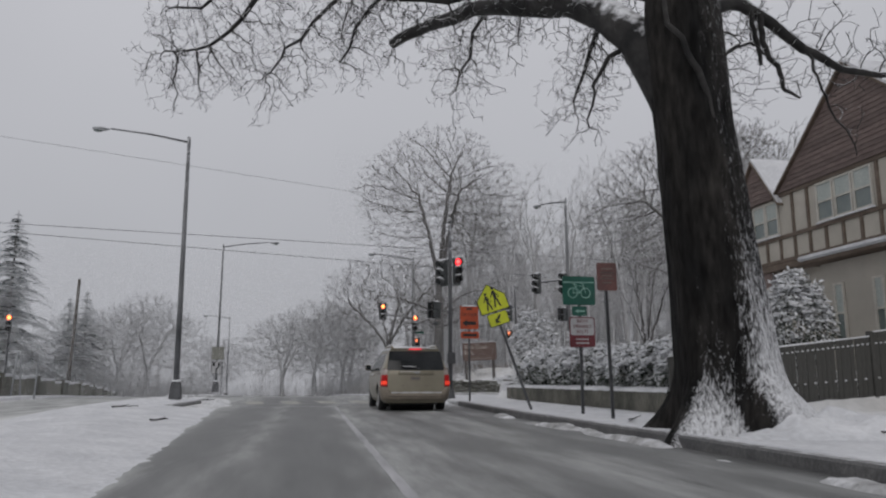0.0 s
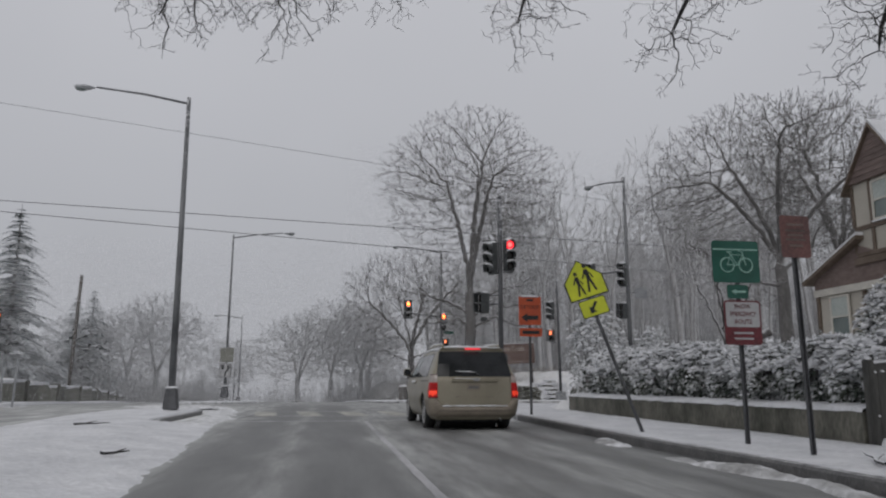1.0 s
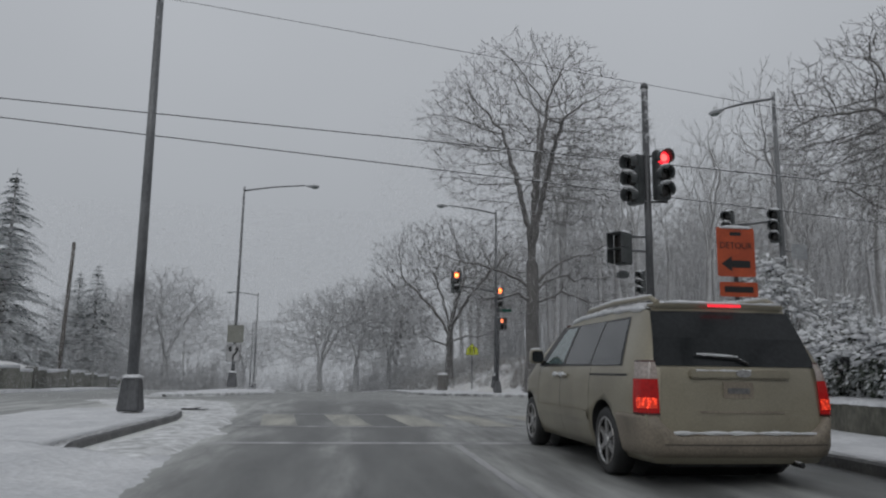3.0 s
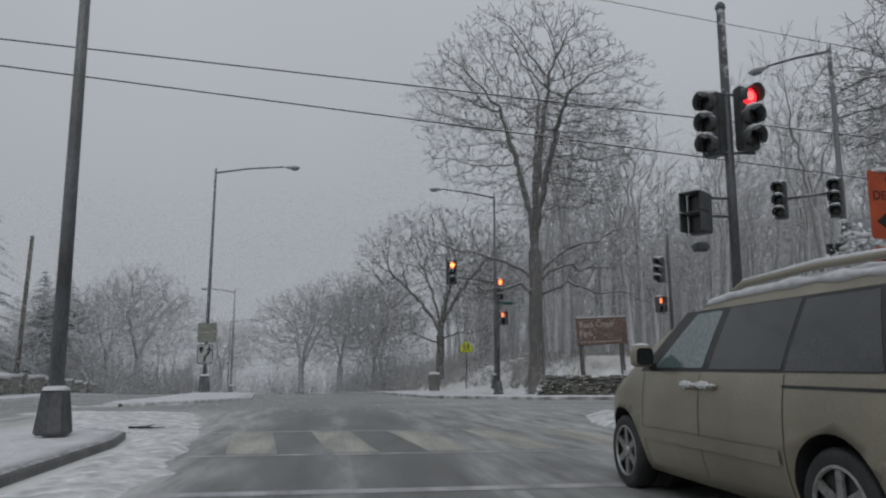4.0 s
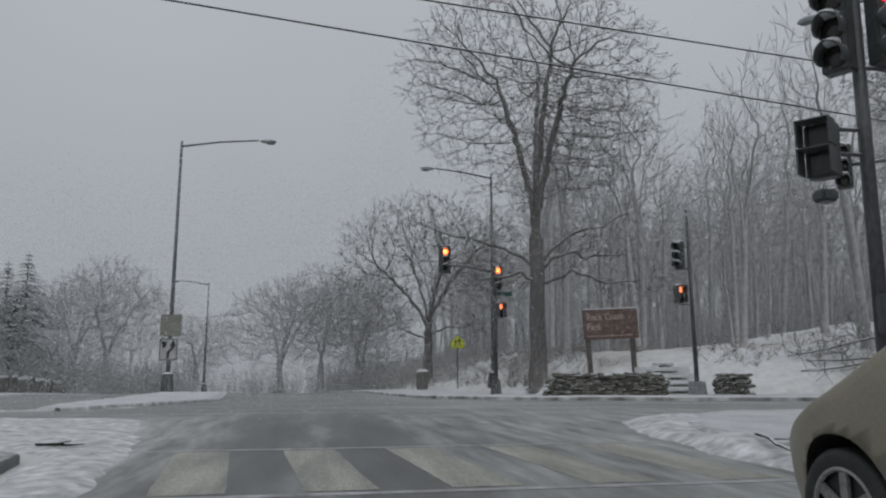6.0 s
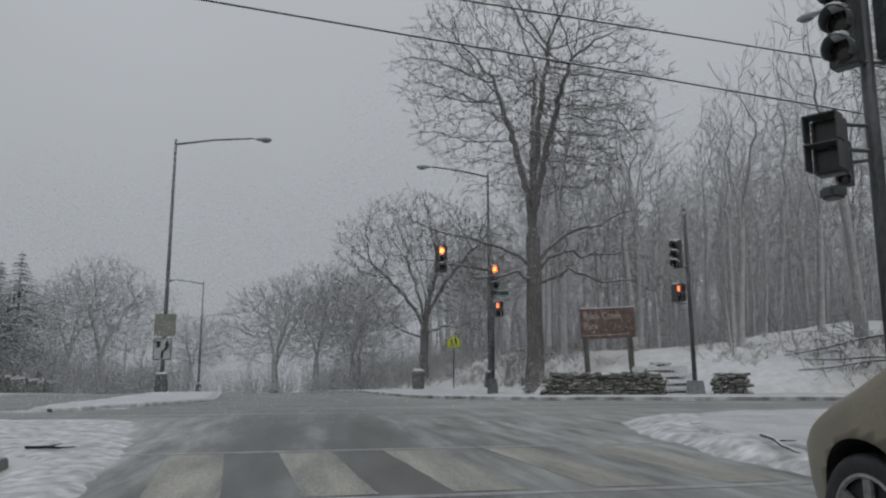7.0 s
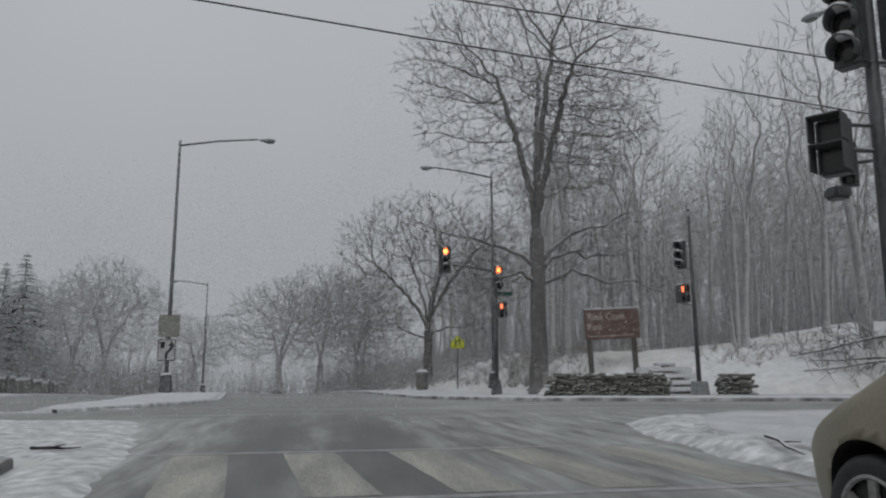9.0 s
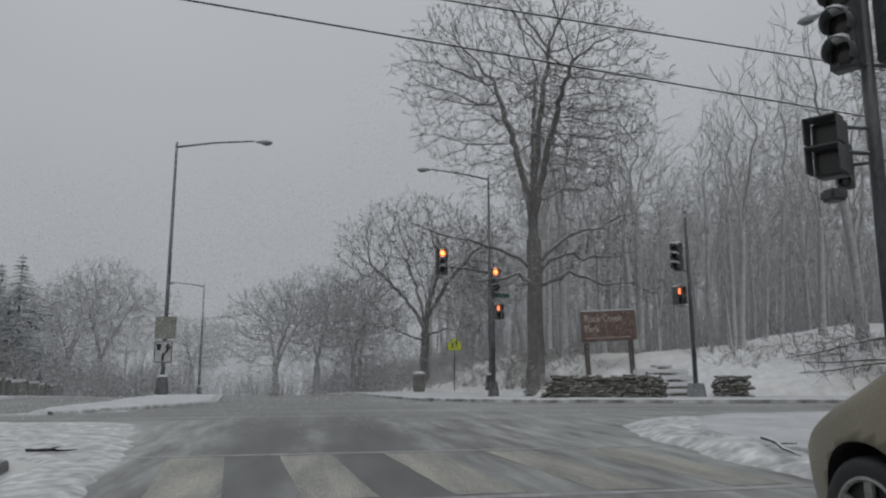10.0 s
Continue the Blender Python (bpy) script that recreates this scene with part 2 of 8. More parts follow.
M_ROAD = road_material()
M_SNOW = material("fresh_snow", (0.58, 0.588, 0.605), (0.71, 0.715, 0.73), 1.2, 0.75, 0.035, 11.0, fine=0.10)
M_SNOWSLUSH = material("trodden_snow", (0.33, 0.33, 0.325), (0.70, 0.705, 0.72), 2.2, 0.7, 0.07, 9.0, fine=0.22)
M_SNOWHEAP = material("heaped_snow", (0.46, 0.465, 0.465), (0.78, 0.785, 0.795), 3.4, 0.75, 0.05, 6.0, fine=0.20)
M_GROUND = material("snowy_ground", (0.80, 0.81, 0.83), (0.66, 0.65, 0.63), 0.25, 0.8, 0.06, 3.0, fine=0.12)
M_KERB = material("wet_kerb_stone", (0.075, 0.075, 0.075), (0.13, 0.128, 0.125), 2.0, 0.45, 0.01, 25, snow=0.75, snow_from=0.85, snow_to=1.25)
M_KERB_SNOWY = material("kerb_stone_plastered_with_snow", (0.10, 0.10, 0.10), (0.17, 0.168, 0.165), 2.0, 0.55, 0.01, 25, snow=0.85, snow_from=-0.25, snow_to=0.55, snow_scale=1.6, snow_amp=2.2)
M_PAINT = material("worn_road_paint", (0.45, 0.44, 0.385), (0.25, 0.248, 0.228), 1.2, 0.6, 0.003, 20, fine=0.2, stretch=(2.2, 0.25, 1))
M_LINE = material("worn_white_line", (0.50, 0.50, 0.51), (0.27, 0.27, 0.28), 2.5, 0.6, 0.0, 20, fine=0.15, stretch=(1, 0.12, 1))
M_POLE = material("weathered_dark_steel", (0.060, 0.062, 0.066), (0.11, 0.112, 0.118), 3.0, 0.5, 0.002, 30, metal=0.3, snow=0.8, snow_from=0.6, snow_to=0.9, stretch=(1, 1, 0.3))
M_POLE_SNOWY = material("steel_streaked_with_snow", (0.075, 0.078, 0.083), (0.20, 0.205, 0.21), 1.6, 0.5, 0.002, 30, metal=0.2, snow=0.8, snow_from=0.6, snow_to=0.9, stretch=(1, 1, 0.35))
M_ALU = material("grey_aluminium", (0.30, 0.31, 0.32), (0.40, 0.41, 0.42), 3.0, 0.45, 0.001, 30, metal=0.6, snow=0.7, snow_from=0.6, snow_to=0.9)
M_TANPLATE = material("weathered_tan_plate", (0.185, 0.185, 0.160), (0.24, 0.24, 0.21), 3.0, 0.6, 0.0, 20)
M_BIN = material("weathered_grey_brown_metal", (0.11, 0.105, 0.098), (0.16, 0.152, 0.142), 4.0, 0.6, 0.002, 30, stretch=(3, 3, 0.5))
M_WOODPOLE = material("weathered_wood_pole", (0.07, 0.062, 0.056), (0.13, 0.12, 0.11), 4.0, 0.8, 0.006, 20, stretch=(1, 1, 0.15))
M_BARK_NEAR = material("dark_wet_bark", (0.008, 0.008, 0.008), (0.027, 0.025, 0.023), 2.2, 0.8, 0.06, 11, stretch=(1, 1, 0.25), snow=0.78, snow_from=1.0, snow_to=1.9, snow_scale=24.0,
                       fine=0.6, wind=(0.58, -0.53, 0.48), snow_stretch=(1, 1, 0.30), spec=0.1, snow_amp=3.6, spindrift=1.15, snow_twist=0.9)
M_TWIG_NEAR = material("dark_wet_twig", (0.014, 0.014, 0.014), (0.045, 0.043, 0.041), 2.2, 0.8, 0.0, 11, snow=0.9, snow_from=0.3, snow_to=0.7, snow_scale=6.0, spec=0.3)
M_BARK = material("bark_with_snow", (0.050, 0.046, 0.044), (0.11, 0.102, 0.098), 1.5, 0.85, 0.012, 20, stretch=(1, 1, 0.3), snow=0.9, snow_from=0.05, snow_to=0.75, snow_scale=6.0, wind=(0.3, -0.2, 0.9))
# Woodland bark: paled in its base colour to stand in for haze.
M_BARK_WOODS = material("haze_paled_snowy_bark", (0.255, 0.25, 0.248), (0.335, 0.33, 0.325), 1.0, 0.9, 0.0, 10, stretch=(1, 1, 0.3), snow=0.58, snow_from=0.05, snow_to=1.0, snow_scale=4.0, wind=(0.35, -0.55, 0.75))
# Far bark: paler still, haze put into the colour.
M_BARK_FAR = material("haze_paled_bark", (0.29, 0.29, 0.293), (0.35, 0.35, 0.353), 1.0, 0.9, 0.0, 10, stretch=(1, 1, 0.3), snow=0.2, snow_from=0.0, snow_to=0.9, snow_scale=4.0, wind=(0.45, -0.45, 0.8))
# Park bark: base colour lightened part-way for haze, besides the real snow.
M_BARK_PARK = material("haze_lightened_bark_dusted_with_snow", (0.112, 0.108, 0.105), (0.172, 0.165, 0.16), 1.3, 0.9, 0.008, 14, stretch=(1, 1, 0.3), snow=0.65, snow_from=0.40, snow_to=1.15, snow_scale=7.0, wind=(0.3, -0.15, 0.95), snow_amp=1.6)
# Needles lightened and greyed in the colour to suggest haze.
M_NEEDLE = material("green_needles_paled_for_haze", (0.045, 0.068, 0.067), (0.075, 0.100, 0.100), 1.2, 0.8, 0.0, 20, snow=0.7, snow_from=0.4, snow_to=1.0, snow_scale=2.5)
M_LEAF = material("snow_dusted_evergreen_leaf", (0.048, 0.066, 0.050), (0.10, 0.116, 0.085), 2.0, 0.5, 0.0, 20, snow=0.88, snow_from=-0.05, snow_to=0.7, snow_scale=3.5, snow_amp=2.0)
M_LEAF_SNOWY = material("snow_laden_leaf", (0.07, 0.08, 0.062), (0.15, 0.155, 0.125), 2.0, 0.5, 0.0, 20, snow=0.88, snow_from=-1.0, snow_to=0.1, snow_scale=3.5, snow_amp=2.0)
M_BRUSH = material("grey_brown_winter_brush", (0.17, 0.148, 0.125), (0.26, 0.23, 0.20), 2.0, 0.9, 0.0, 10, snow=0.8, snow_from=0.2, snow_to=0.8)
M_STONE = material("dark_mossy_stone", (0.095, 0.097, 0.080), (0.185, 0.180, 0.157), 2.0, 0.85, 0.02, 14, snow=0.9, snow_from=0.62, snow_to=0.95, snow_scale=5.0, island=0.4, snow_amp=1.8)
M_CONCRETE = material("stained_mossy_concrete", (0.065, 0.066, 0.052), (0.165, 0.158, 0.132), 1.6, 0.85, 0.012, 14, stretch=(1, 1, 0.5), fine=0.3)
M_BRUSH_GREY = material("grey_brush_laden_with_snow", (0.24, 0.235, 0.225), (0.34, 0.335, 0.32), 2.0, 0.9, 0.0, 10, snow=0.85, snow_from=0.1, snow_to=0.8, wind=(0.2, -0.5, 0.8))
# Signal housings: haze and windscreen fade put in by lightening the colour.
M_SIGNAL = material("signal_green_black_paled_for_haze", (0.050, 0.055, 0.056), (0.078, 0.085, 0.086), 4.0, 0.5, 0.0, 20, snow=0.9, snow_from=0.45, snow_to=0.85, snow_amp=1.6)
M_LENS_OFF = material("dark_lens", (0.02, 0.018, 0.016), None, 4.0, 0.2)
M_RED_LIT = glow("lit_red_lens", (1.0, 0.02, 0.035), 1.6)
M_RED_CORE = glow("lit_red_lens_core", (1.0, 0.10, 0.09), 2.4)
M_AMBER_LIT = glow("lit_orange_red_lens", (1.0, 0.13, 0.03), 3.5)
M_AMBER_CORE = glow("lit_orange_red_core", (1.0, 0.36, 0.08), 5.0)
M_PED_LIT = glow("lit_orange_signal", (1.0, 0.25, 0.10), 1.6)
M_PED_DARK = material("ped_signal_face", (0.16, 0.05, 0.03), (0.10, 0.04, 0.03), 5.0, 0.3)
M_YELLOW = material("fluorescent_yellow_green", (0.62, 0.66, 0.03), (0.50, 0.55, 0.03), 2.5, 0.4, 0.0, 20, fine=0.06)
M_BLACK = material("black_sign_ink", (0.012, 0.012, 0.012), None, 4, 0.5)
M_GREEN = material("green_sign_sheet", (0.007, 0.075, 0.052), (0.012, 0.10, 0.07), 3.0, 0.4, fine=0.08)
M_WHITE = material("white_sign_sheet", (0.46, 0.46, 0.46), (0.36, 0.36, 0.365), 3.0, 0.45, fine=0.08)
M_PALEGREEN = material("pale_green_ink", (0.30, 0.50, 0.42), (0.20, 0.38, 0.32), 6.0, 0.5)
M_RED = material("red_sign_ink", (0.145, 0.018, 0.025), (0.105, 0.015, 0.02), 4.0, 0.45)
M_ORANGE = material("orange_sign_sheet", (0.50, 0.085, 0.025), (0.38, 0.062, 0.02), 3.0, 0.45, fine=0.1)
M_BROWNSIGN = material("brown_park_board", (0.112, 0.072, 0.060), (0.148, 0.100, 0.086), 3.0, 0.6, 0.003, 25, snow=0.5, snow_from=0.75, snow_to=1.0)
M_SIGNINK = material("faded_cream_ink", (0.52, 0.48, 0.43), (0.40, 0.36, 0.32), 9.0, 0.6)
M_DUSKSIGN = material("faded_reddish_sign", (0.17, 0.075, 0.065), (0.12, 0.06, 0.055), 3.0, 0.55)
M_WIRE = material("snow_lined_black_cable", (0.02, 0.02, 0.022), None, 3, 0.6, snow=0.85, snow_from=-0.05, snow_to=0.35, snow_amp=0.5)
# Shingle colour has its saturation lowered to suggest haze.
M_BRICKRED = material("brown_wood_shingle", (0.118, 0.086, 0.077), (0.165, 0.125, 0.112), 3.0, 0.8, 0.006, 25, island=0.2, stretch=(1, 1, 3))
M_STUCCO = material("cream_stucco", (0.47, 0.44, 0.385), (0.40, 0.375, 0.325), 1.0, 0.85, 0.006, 40, fine=0.1)
M_TIMBER = material("brown_grey_timber", (0.10, 0.075, 0.055), (0.15, 0.115, 0.09), 3.0, 0.8, 0.004, 20)
M_TRIM = material("pale_trim_paint", (0.55, 0.53, 0.47), (0.46, 0.44, 0.40), 2.0, 0.6)
M_PANE = material("dull_window_glass", (0.10, 0.13, 0.125), (0.16, 0.19, 0.18), 0.8, 0.08, spec=0.8, fine=0.05)
# Pale grey-green in the base colour stands in for reflection on the glass.
M_PANE_PALE = material("pane_with_painted_reflection", (0.42, 0.45, 0.42), (0.36, 0.40, 0.38), 2.0, 0.7)
M_FENCE = material("dark_fence_wood", (0.040, 0.040, 0.036), (0.075, 0.073, 0.066), 2.5, 0.7, 0.004, 20, stretch=(3, 3, 0.4), snow=0.9, snow_from=0.7, snow_to=0.95)
M_VAN = material("dirty_beige_metallic_paint", (0.298, 0.271, 0.202), (0.225, 0.203, 0.152), 1.2, 0.38, 0.0008, 60, metal=0.2, fine=0.10, coat=0.25)
M_PLATE_INK = material("grime_covered_ink", (0.10, 0.10, 0.105), (0.16, 0.155, 0.15), 8.0, 0.6)
M_VAN_LOW = material("road_dirt_on_bumper", (0.255, 0.218, 0.172), (0.175, 0.150, 0.117), 2.0, 0.6, 0.001, 50, fine=0.2)
M_TINT = material("dark_tinted_glass", (0.012, 0.014, 0.015), (0.02, 0.022, 0.024), 2.0, 0.12, spec=0.30)
M_TINT_SIDE = material("tinted_side_glass", (0.022, 0.025, 0.027), (0.035, 0.038, 0.040), 2.0, 0.10, spec=0.7)
M_GLASS_FRONT = material("grey_green_door_glass", (0.10, 0.14, 0.14), (0.14, 0.18, 0.18), 1.0, 0.06, spec=0.9)
M_RUBBER = material("wet_tyre_rubber", (0.014, 0.014, 0.014), (0.03, 0.03, 0.03), 4.0, 0.6, 0.003, 40)
M_RIM = material("silver_alloy", (0.42, 0.42, 0.42), (0.32, 0.31, 0.30), 4.0, 0.35, metal=0.8)
M_PLASTIC = material("dark_grey_plastic", (0.016, 0.016, 0.017), (0.028, 0.028, 0.028), 5.0, 0.5, snow=0.9, snow_from=0.75, snow_to=0.95)
M_TAIL = material("lit_red_lens", (0.20, 0.006, 0.006), (0.14, 0.004, 0.004), 14.0, 0.2, spec=0.25)
M_TAIL.node_tree.nodes["Principled BSDF"].inputs["Emission Color"].default_value = (0.75, 0.02, 0.02, 1)
M_TAIL.node_tree.nodes["Principled BSDF"].inputs["Emission Strength"].default_value = 0.14
M_TAIL_DARK = material("dark_red_lamp_edge", (0.07, 0.012, 0.010), (0.05, 0.01, 0.01), 8.0, 0.2)


def faceted_glow():
    """The lit reflector behind a lens: bright cells between dimmer ones."""
    m = glow("lit_brake_reflector", (1.0, 0.055, 0.02), 1.0)
    nt = m.node_tree
    em = nt.nodes["Principled BSDF"]
    tc, vo, mr = nt.nodes.new("ShaderNodeTexCoord"), nt.nodes.new("ShaderNodeTexVoronoi"), nt.nodes.new("ShaderNodeMapRange")
    vo.inputs["Scale"].default_value = 38.0
    nt.links.new(tc.outputs["Object"], vo.inputs["Vector"])
    mr.inputs["From Max"].default_value = 0.5
    mr.inputs["To Min"].default_value, mr.inputs["To Max"].default_value = 2.8, 0.02
    nt.links.new(vo.outputs["Distance"], mr.inputs["Value"])
    nt.links.new(mr.outputs["Result"], em.inputs["Emission Strength"])
    return m


M_TAIL_HOT = faceted_glow()
M_TAIL_CLEAR = material("clear_lamp_lens", (0.36, 0.31, 0.28), (0.27, 0.225, 0.20), 8.0, 0.15, spec=0.8)


def flake_material():
    """Ice that scatters light both ways."""
    m = bpy.data.materials.new("falling_snowflake")
    m.use_nodes = True
    nt = m.node_tree
    nt.nodes.clear()
    out = nt.nodes.new("ShaderNodeOutputMaterial")
    mix = nt.nodes.new("ShaderNodeMixShader")
    a, b = nt.nodes.new("ShaderNodeBsdfDiffuse"), nt.nodes.new("ShaderNodeBsdfTranslucent")
    for n in (a, b):
        n.inputs["Color"].default_value = (0.95, 0.955, 0.97, 1)
    links(nt, a.outputs[0], mix.inputs[1])
    links(nt, b.outputs[0], mix.inputs[2])
    links(nt, mix.outputs[0], out.inputs["Surface"])
    return m


M_FLAKE = flake_material()


# ---- building kit ----
def prof(y):
    """The road's height along its length: level up to the crossing, then falling away."""
    if y < 36:
        return 0.0
    if y < 52:
        return -0.0012 * (y - 36) ** 2
    if y < 66:
        return -0.307 - 0.0166 * (y - 52)
    return -0.04 * (y - 48) ** 2 / (y - 48 + 6.0)


def obj(name, mesh, mat=None, parent=None, smooth=False):
    ob = new(name, mesh)
    if mat is not None:
        mesh.materials.append(mat)
    if parent is not None:
        ob.parent = parent
    if smooth:
        for p in mesh.polygons:
            p.use_smooth = True
    return ob


def part(name, bm, mat, parent=None, label="", smooth=False):
    """Links a bmesh as one mesh object under a thing or under a part."""
    me = bpy.data.meshes.new(name)
    bmesh.ops.recalc_face_normals(bm, faces=bm.faces[:])
    bm.to_mesh(me)
    bm.free()
    ob = obj(name, me, mat, parent, smooth)
    return tagged(ob, label) if label else ob


def empty(name, m, label, category, group="", kind=""):
    ob = new(name)
    ob.matrix_world = m
    ob.empty_display_size = 0.2
    return tagged(ob, label, category, group, kind)


def box(bm, x0, x1, y0, y1, z0, z1, bevel=0.0, m=None):
    vs = [bm.verts.new((x, y, z)) for x in (x0, x1) for y in (y0, y1) for z in (z0, z1)]
    fs = [bm.faces.new([vs[i] for i in f]) for f in ((0, 1, 3, 2), (4, 6, 7, 5), (0, 4, 5, 1), (2, 3, 7, 6), (0, 2, 6, 4), (1, 5, 7, 3))]
    if bevel:
        es = list({e for f in fs for e in f.edges})
        got = bmesh.ops.bevel(bm, geom=es, offset=bevel, segments=2, affect="EDGES")
        vs = list({v for v in vs if v.is_valid} | set(got["verts"]))
    if m is not None:
        bmesh.ops.transform(bm, matrix=m, verts=[v for v in vs if v.is_valid])
    return bm


def boxed(x0, x1, y0, y1, z0, z1, bevel=0.0, m=None):
    return box(bmesh.new(), x0, x1, y0, y1, z0, z1, bevel, m)


def tube(bm, pts, radii, sides=8, cap=True):
    """A round bar through points, with a radius at each."""
    pts = [Vector(p) for p in pts]
    rings, ref = [], None
    for i, p in enumerate(pts):
        d = (pts[min(i + 1, len(pts) - 1)] - pts[max(i - 1, 0)]).normalized()
        if ref is None:
            ref = d.orthogonal().normalized()
        a = (ref - d * ref.dot(d)).normalized()
        ref = a
        b = d.cross(a)
        r = radii[i] if isinstance(radii, (list, tuple)) else radii
        rings.append([bm.verts.new(p + r * (math.cos(k) * a + math.sin(k) * b)) for k in (2 * math.pi * n / sides for n in range(sides))])
    for r0, r1 in zip(rings, rings[1:]):
        for n in range(sides):
            bm.faces.new((r0[n], r0[(n + 1) % sides], r1[(n + 1) % sides], r1[n]))
    if cap:
        bm.faces.new(rings[0][::-1])
        bm.faces.new(rings[-1])
    return bm


def tubed(pts, radii, sides=8):
    return tube(bmesh.new(), pts, radii, sides)


def plate(outline, thick, m=None):
    """A flat plate in the x-z plane, facing -y, from an outline of (x, z)."""
    bm = bmesh.new()
    a = [bm.verts.new((x, 0, z)) for x, z in outline]
    b = [bm.verts.new((x, thick, z)) for x, z in outline]
    bm.faces.new(a)
    bm.faces.new(b[::-1])
    for n in range(len(a)):
        k = (n + 1) % len(a)
        bm.faces.new((a[n], b[n], b[k], a[k]))
    if m is not None:
        bm.transform(m)
    return bm


def rounded(w, h, r, n=4, cx=0.0, cz=0.0):
    """The outline of a rounded rectangle about (cx, cz)."""
    pts = []
    for sx, sz, a0 in ((1, 1, 0), (-1, 1, 90), (-1, -1, 180), (1, -1, 270)):
        for k in range(n + 1):
            a = radians(a0 + 90 * k / n)
            pts.append((cx + sx * (w / 2 - r) + r * math.cos(a), cz + sz * (h / 2 - r) + r * math.sin(a)))
    return pts


def text_part(name, body, size, mat, parent, x, z, y=-0.004, width=None):
    """Lettering in the built-in font, standing in the x-z plane and facing -y."""
    cu = bpy.data.curves.new(name, "FONT")
    cu.body, cu.size, cu.align_x, cu.align_y, cu.extrude = body, size, "CENTER", "CENTER", 0.001
    tmp = new("lettering_source", cu)
    bpy.context.view_layer.update()
    me = bpy.data.meshes.new_from_object(tmp.evaluated_get(bpy.context.evaluated_depsgraph_get()))
    bpy.data.objects.remove(tmp)
    bpy.data.curves.remove(cu)
    xs = [v.co.x for v in me.vertices]
    k = width / (max(xs) - min(xs)) if width else 1.0
    me.transform(Matrix.Translation((x, y, z)) @ Matrix.Rotation(radians(90), 4, "X") @ Matrix.Diagonal((k, 1, 1, 1)))
    me.materials.clear()
    return obj(name, me, mat, parent)


def resample(line, n):
    pts = [Vector((*p, 0)) for p in line]
    run = [0.0]
    for a, b in zip(pts, pts[1:]):
        run.append(run[-1] + (b - a).length)
    out, k = [], 0
    for i in range(n):
        s = run[-1] * i / (n - 1)
        while k < len(pts) - 2 and run[k + 1] < s:
            k += 1
        out.append(pts[k].lerp(pts[k + 1], (s - run[k]) / max(run[k + 1] - run[k], 1e-6)))
    return out


def strip(name, left, right, n, across, height, mat, skirt=0.3):
    """A surface between two lines in plan, at the height that a function of place and place across gives."""
    a, b = resample(left, n), resample(right, n)
    verts, faces = [], []
    for i in range(n):
        for j in range(across + 1):
            p = a[i].lerp(b[i], j / across)
            verts.append((p.x, p.y, height(p.x, p.y, j / across)))
    w = across + 1
    for i in range(n - 1):
        for j in range(across):
            faces.append((i * w + j, i * w + j + 1, (i + 1) * w + j + 1, (i + 1) * w + j))
    if skirt:
        rim = [j for j in range(w)] + [i * w + across for i in range(1, n)] + [(n - 1) * w + j for j in range(across - 1, -1, -1)] + [i * w for i in range(n - 2, 0, -1)]
        base = len(verts)
        verts += [(verts[k][0], verts[k][1], verts[k][2] - skirt) for k in rim]
        for q in range(len(rim)):
            r = (q + 1) % len(rim)
            faces.append((rim[q], base + q, base + r, rim[r]))
    me = bpy.data.meshes.new(name)
    me.from_pydata(verts, [], faces)
    bm = bmesh.new()
    bm.from_mesh(me)
    bmesh.ops.recalc_face_normals(bm, faces=bm.faces[:])
    if sum(f.normal.z for f in bm.faces) < 0:
        bmesh.ops.reverse_faces(bm, faces=bm.faces[:])
    bm.to_mesh(me)
    bm.free()
    ob = obj(name, me, mat, smooth=True)
    return tagged(ob, kind="structure")


def lumps(x, y, a=0.03, s=1.0):
    return a * noise.noise((x * s, y * s, 0.3)) + 0.5 * a * noise.noise((x * s * 2.7, y * s * 2.7, 4.0)) + 0.25 * a * noise.noise((x * s * 7, y * s * 7, 9.0))


def smooth(a, b, v):
    t = min(1.0, max(0.0, (v - a) / (b - a)))
    return t * t * (3 - 2 * t)


def line_at(line, y):
    """x of a line of (x, y), rising in y, at y."""
    for (x0, y0), (x1, y1) in zip(line, line[1:]):
        if y <= y1:
            return x0 + (x1 - x0) * (y - y0) / (y1 - y0)
    return line[-1][0]


# ---- ground, roads, kerbs ----
KERB_R = [(5.97, -45), (5.97, 14), (6.22, 23), (6.25, 27), (6.5, 30.5), (7.4, 33.2), (9.2, 34.8), (12, 35.0), (20, 33), (70, 20)]
VERGE_R = [(8.95, -45), (8.95, 8), (8.95, 20), (9.0, 24), (9.8, 27), (11.5, 29.5), (13.5, 31), (15.5, 31.4), (21, 29.5), (70, 15)]
KERB_FAR = [(75, 28), (30, 37.5), (16.5, 41.7), (12.4, 43.2), (8.5, 44.9), (6.6, 46.6), (5.4, 50), (4.3, 58), (2.6, 75), (0, 100), (-8, 190)]
BANK_FAR = [(75, 33), (30, 41), (17, 44.6), (13.2, 46.2), (11.0, 47.8), (10.0, 50), (9.6, 53), (9.0, 60), (7.5, 76), (5, 101), (-3, 191)]
ISLE2_R = [(-6.0, 39.9), (-4.4, 43.2), (-3.2, 48.4), (-3.3, 52), (-6.0, 84), (-11, 140)]
ISLE2_L = [(-6.6, 39.9), (-7.3, 43), (-7.9, 48), (-8.3, 53), (-10.6, 84), (-15.5, 140)]
LEFT_EDGE = [(-11.0, -45), (-11.2, 20), (-12.3, 38), (-13.4, 50), (-16.5, 75), (-24, 140)]
WALL_LEFT = [(-13.4, 30), (-14.6, 40), (-15.9, 50), (-19.0, 72), (-23.5, 100)]


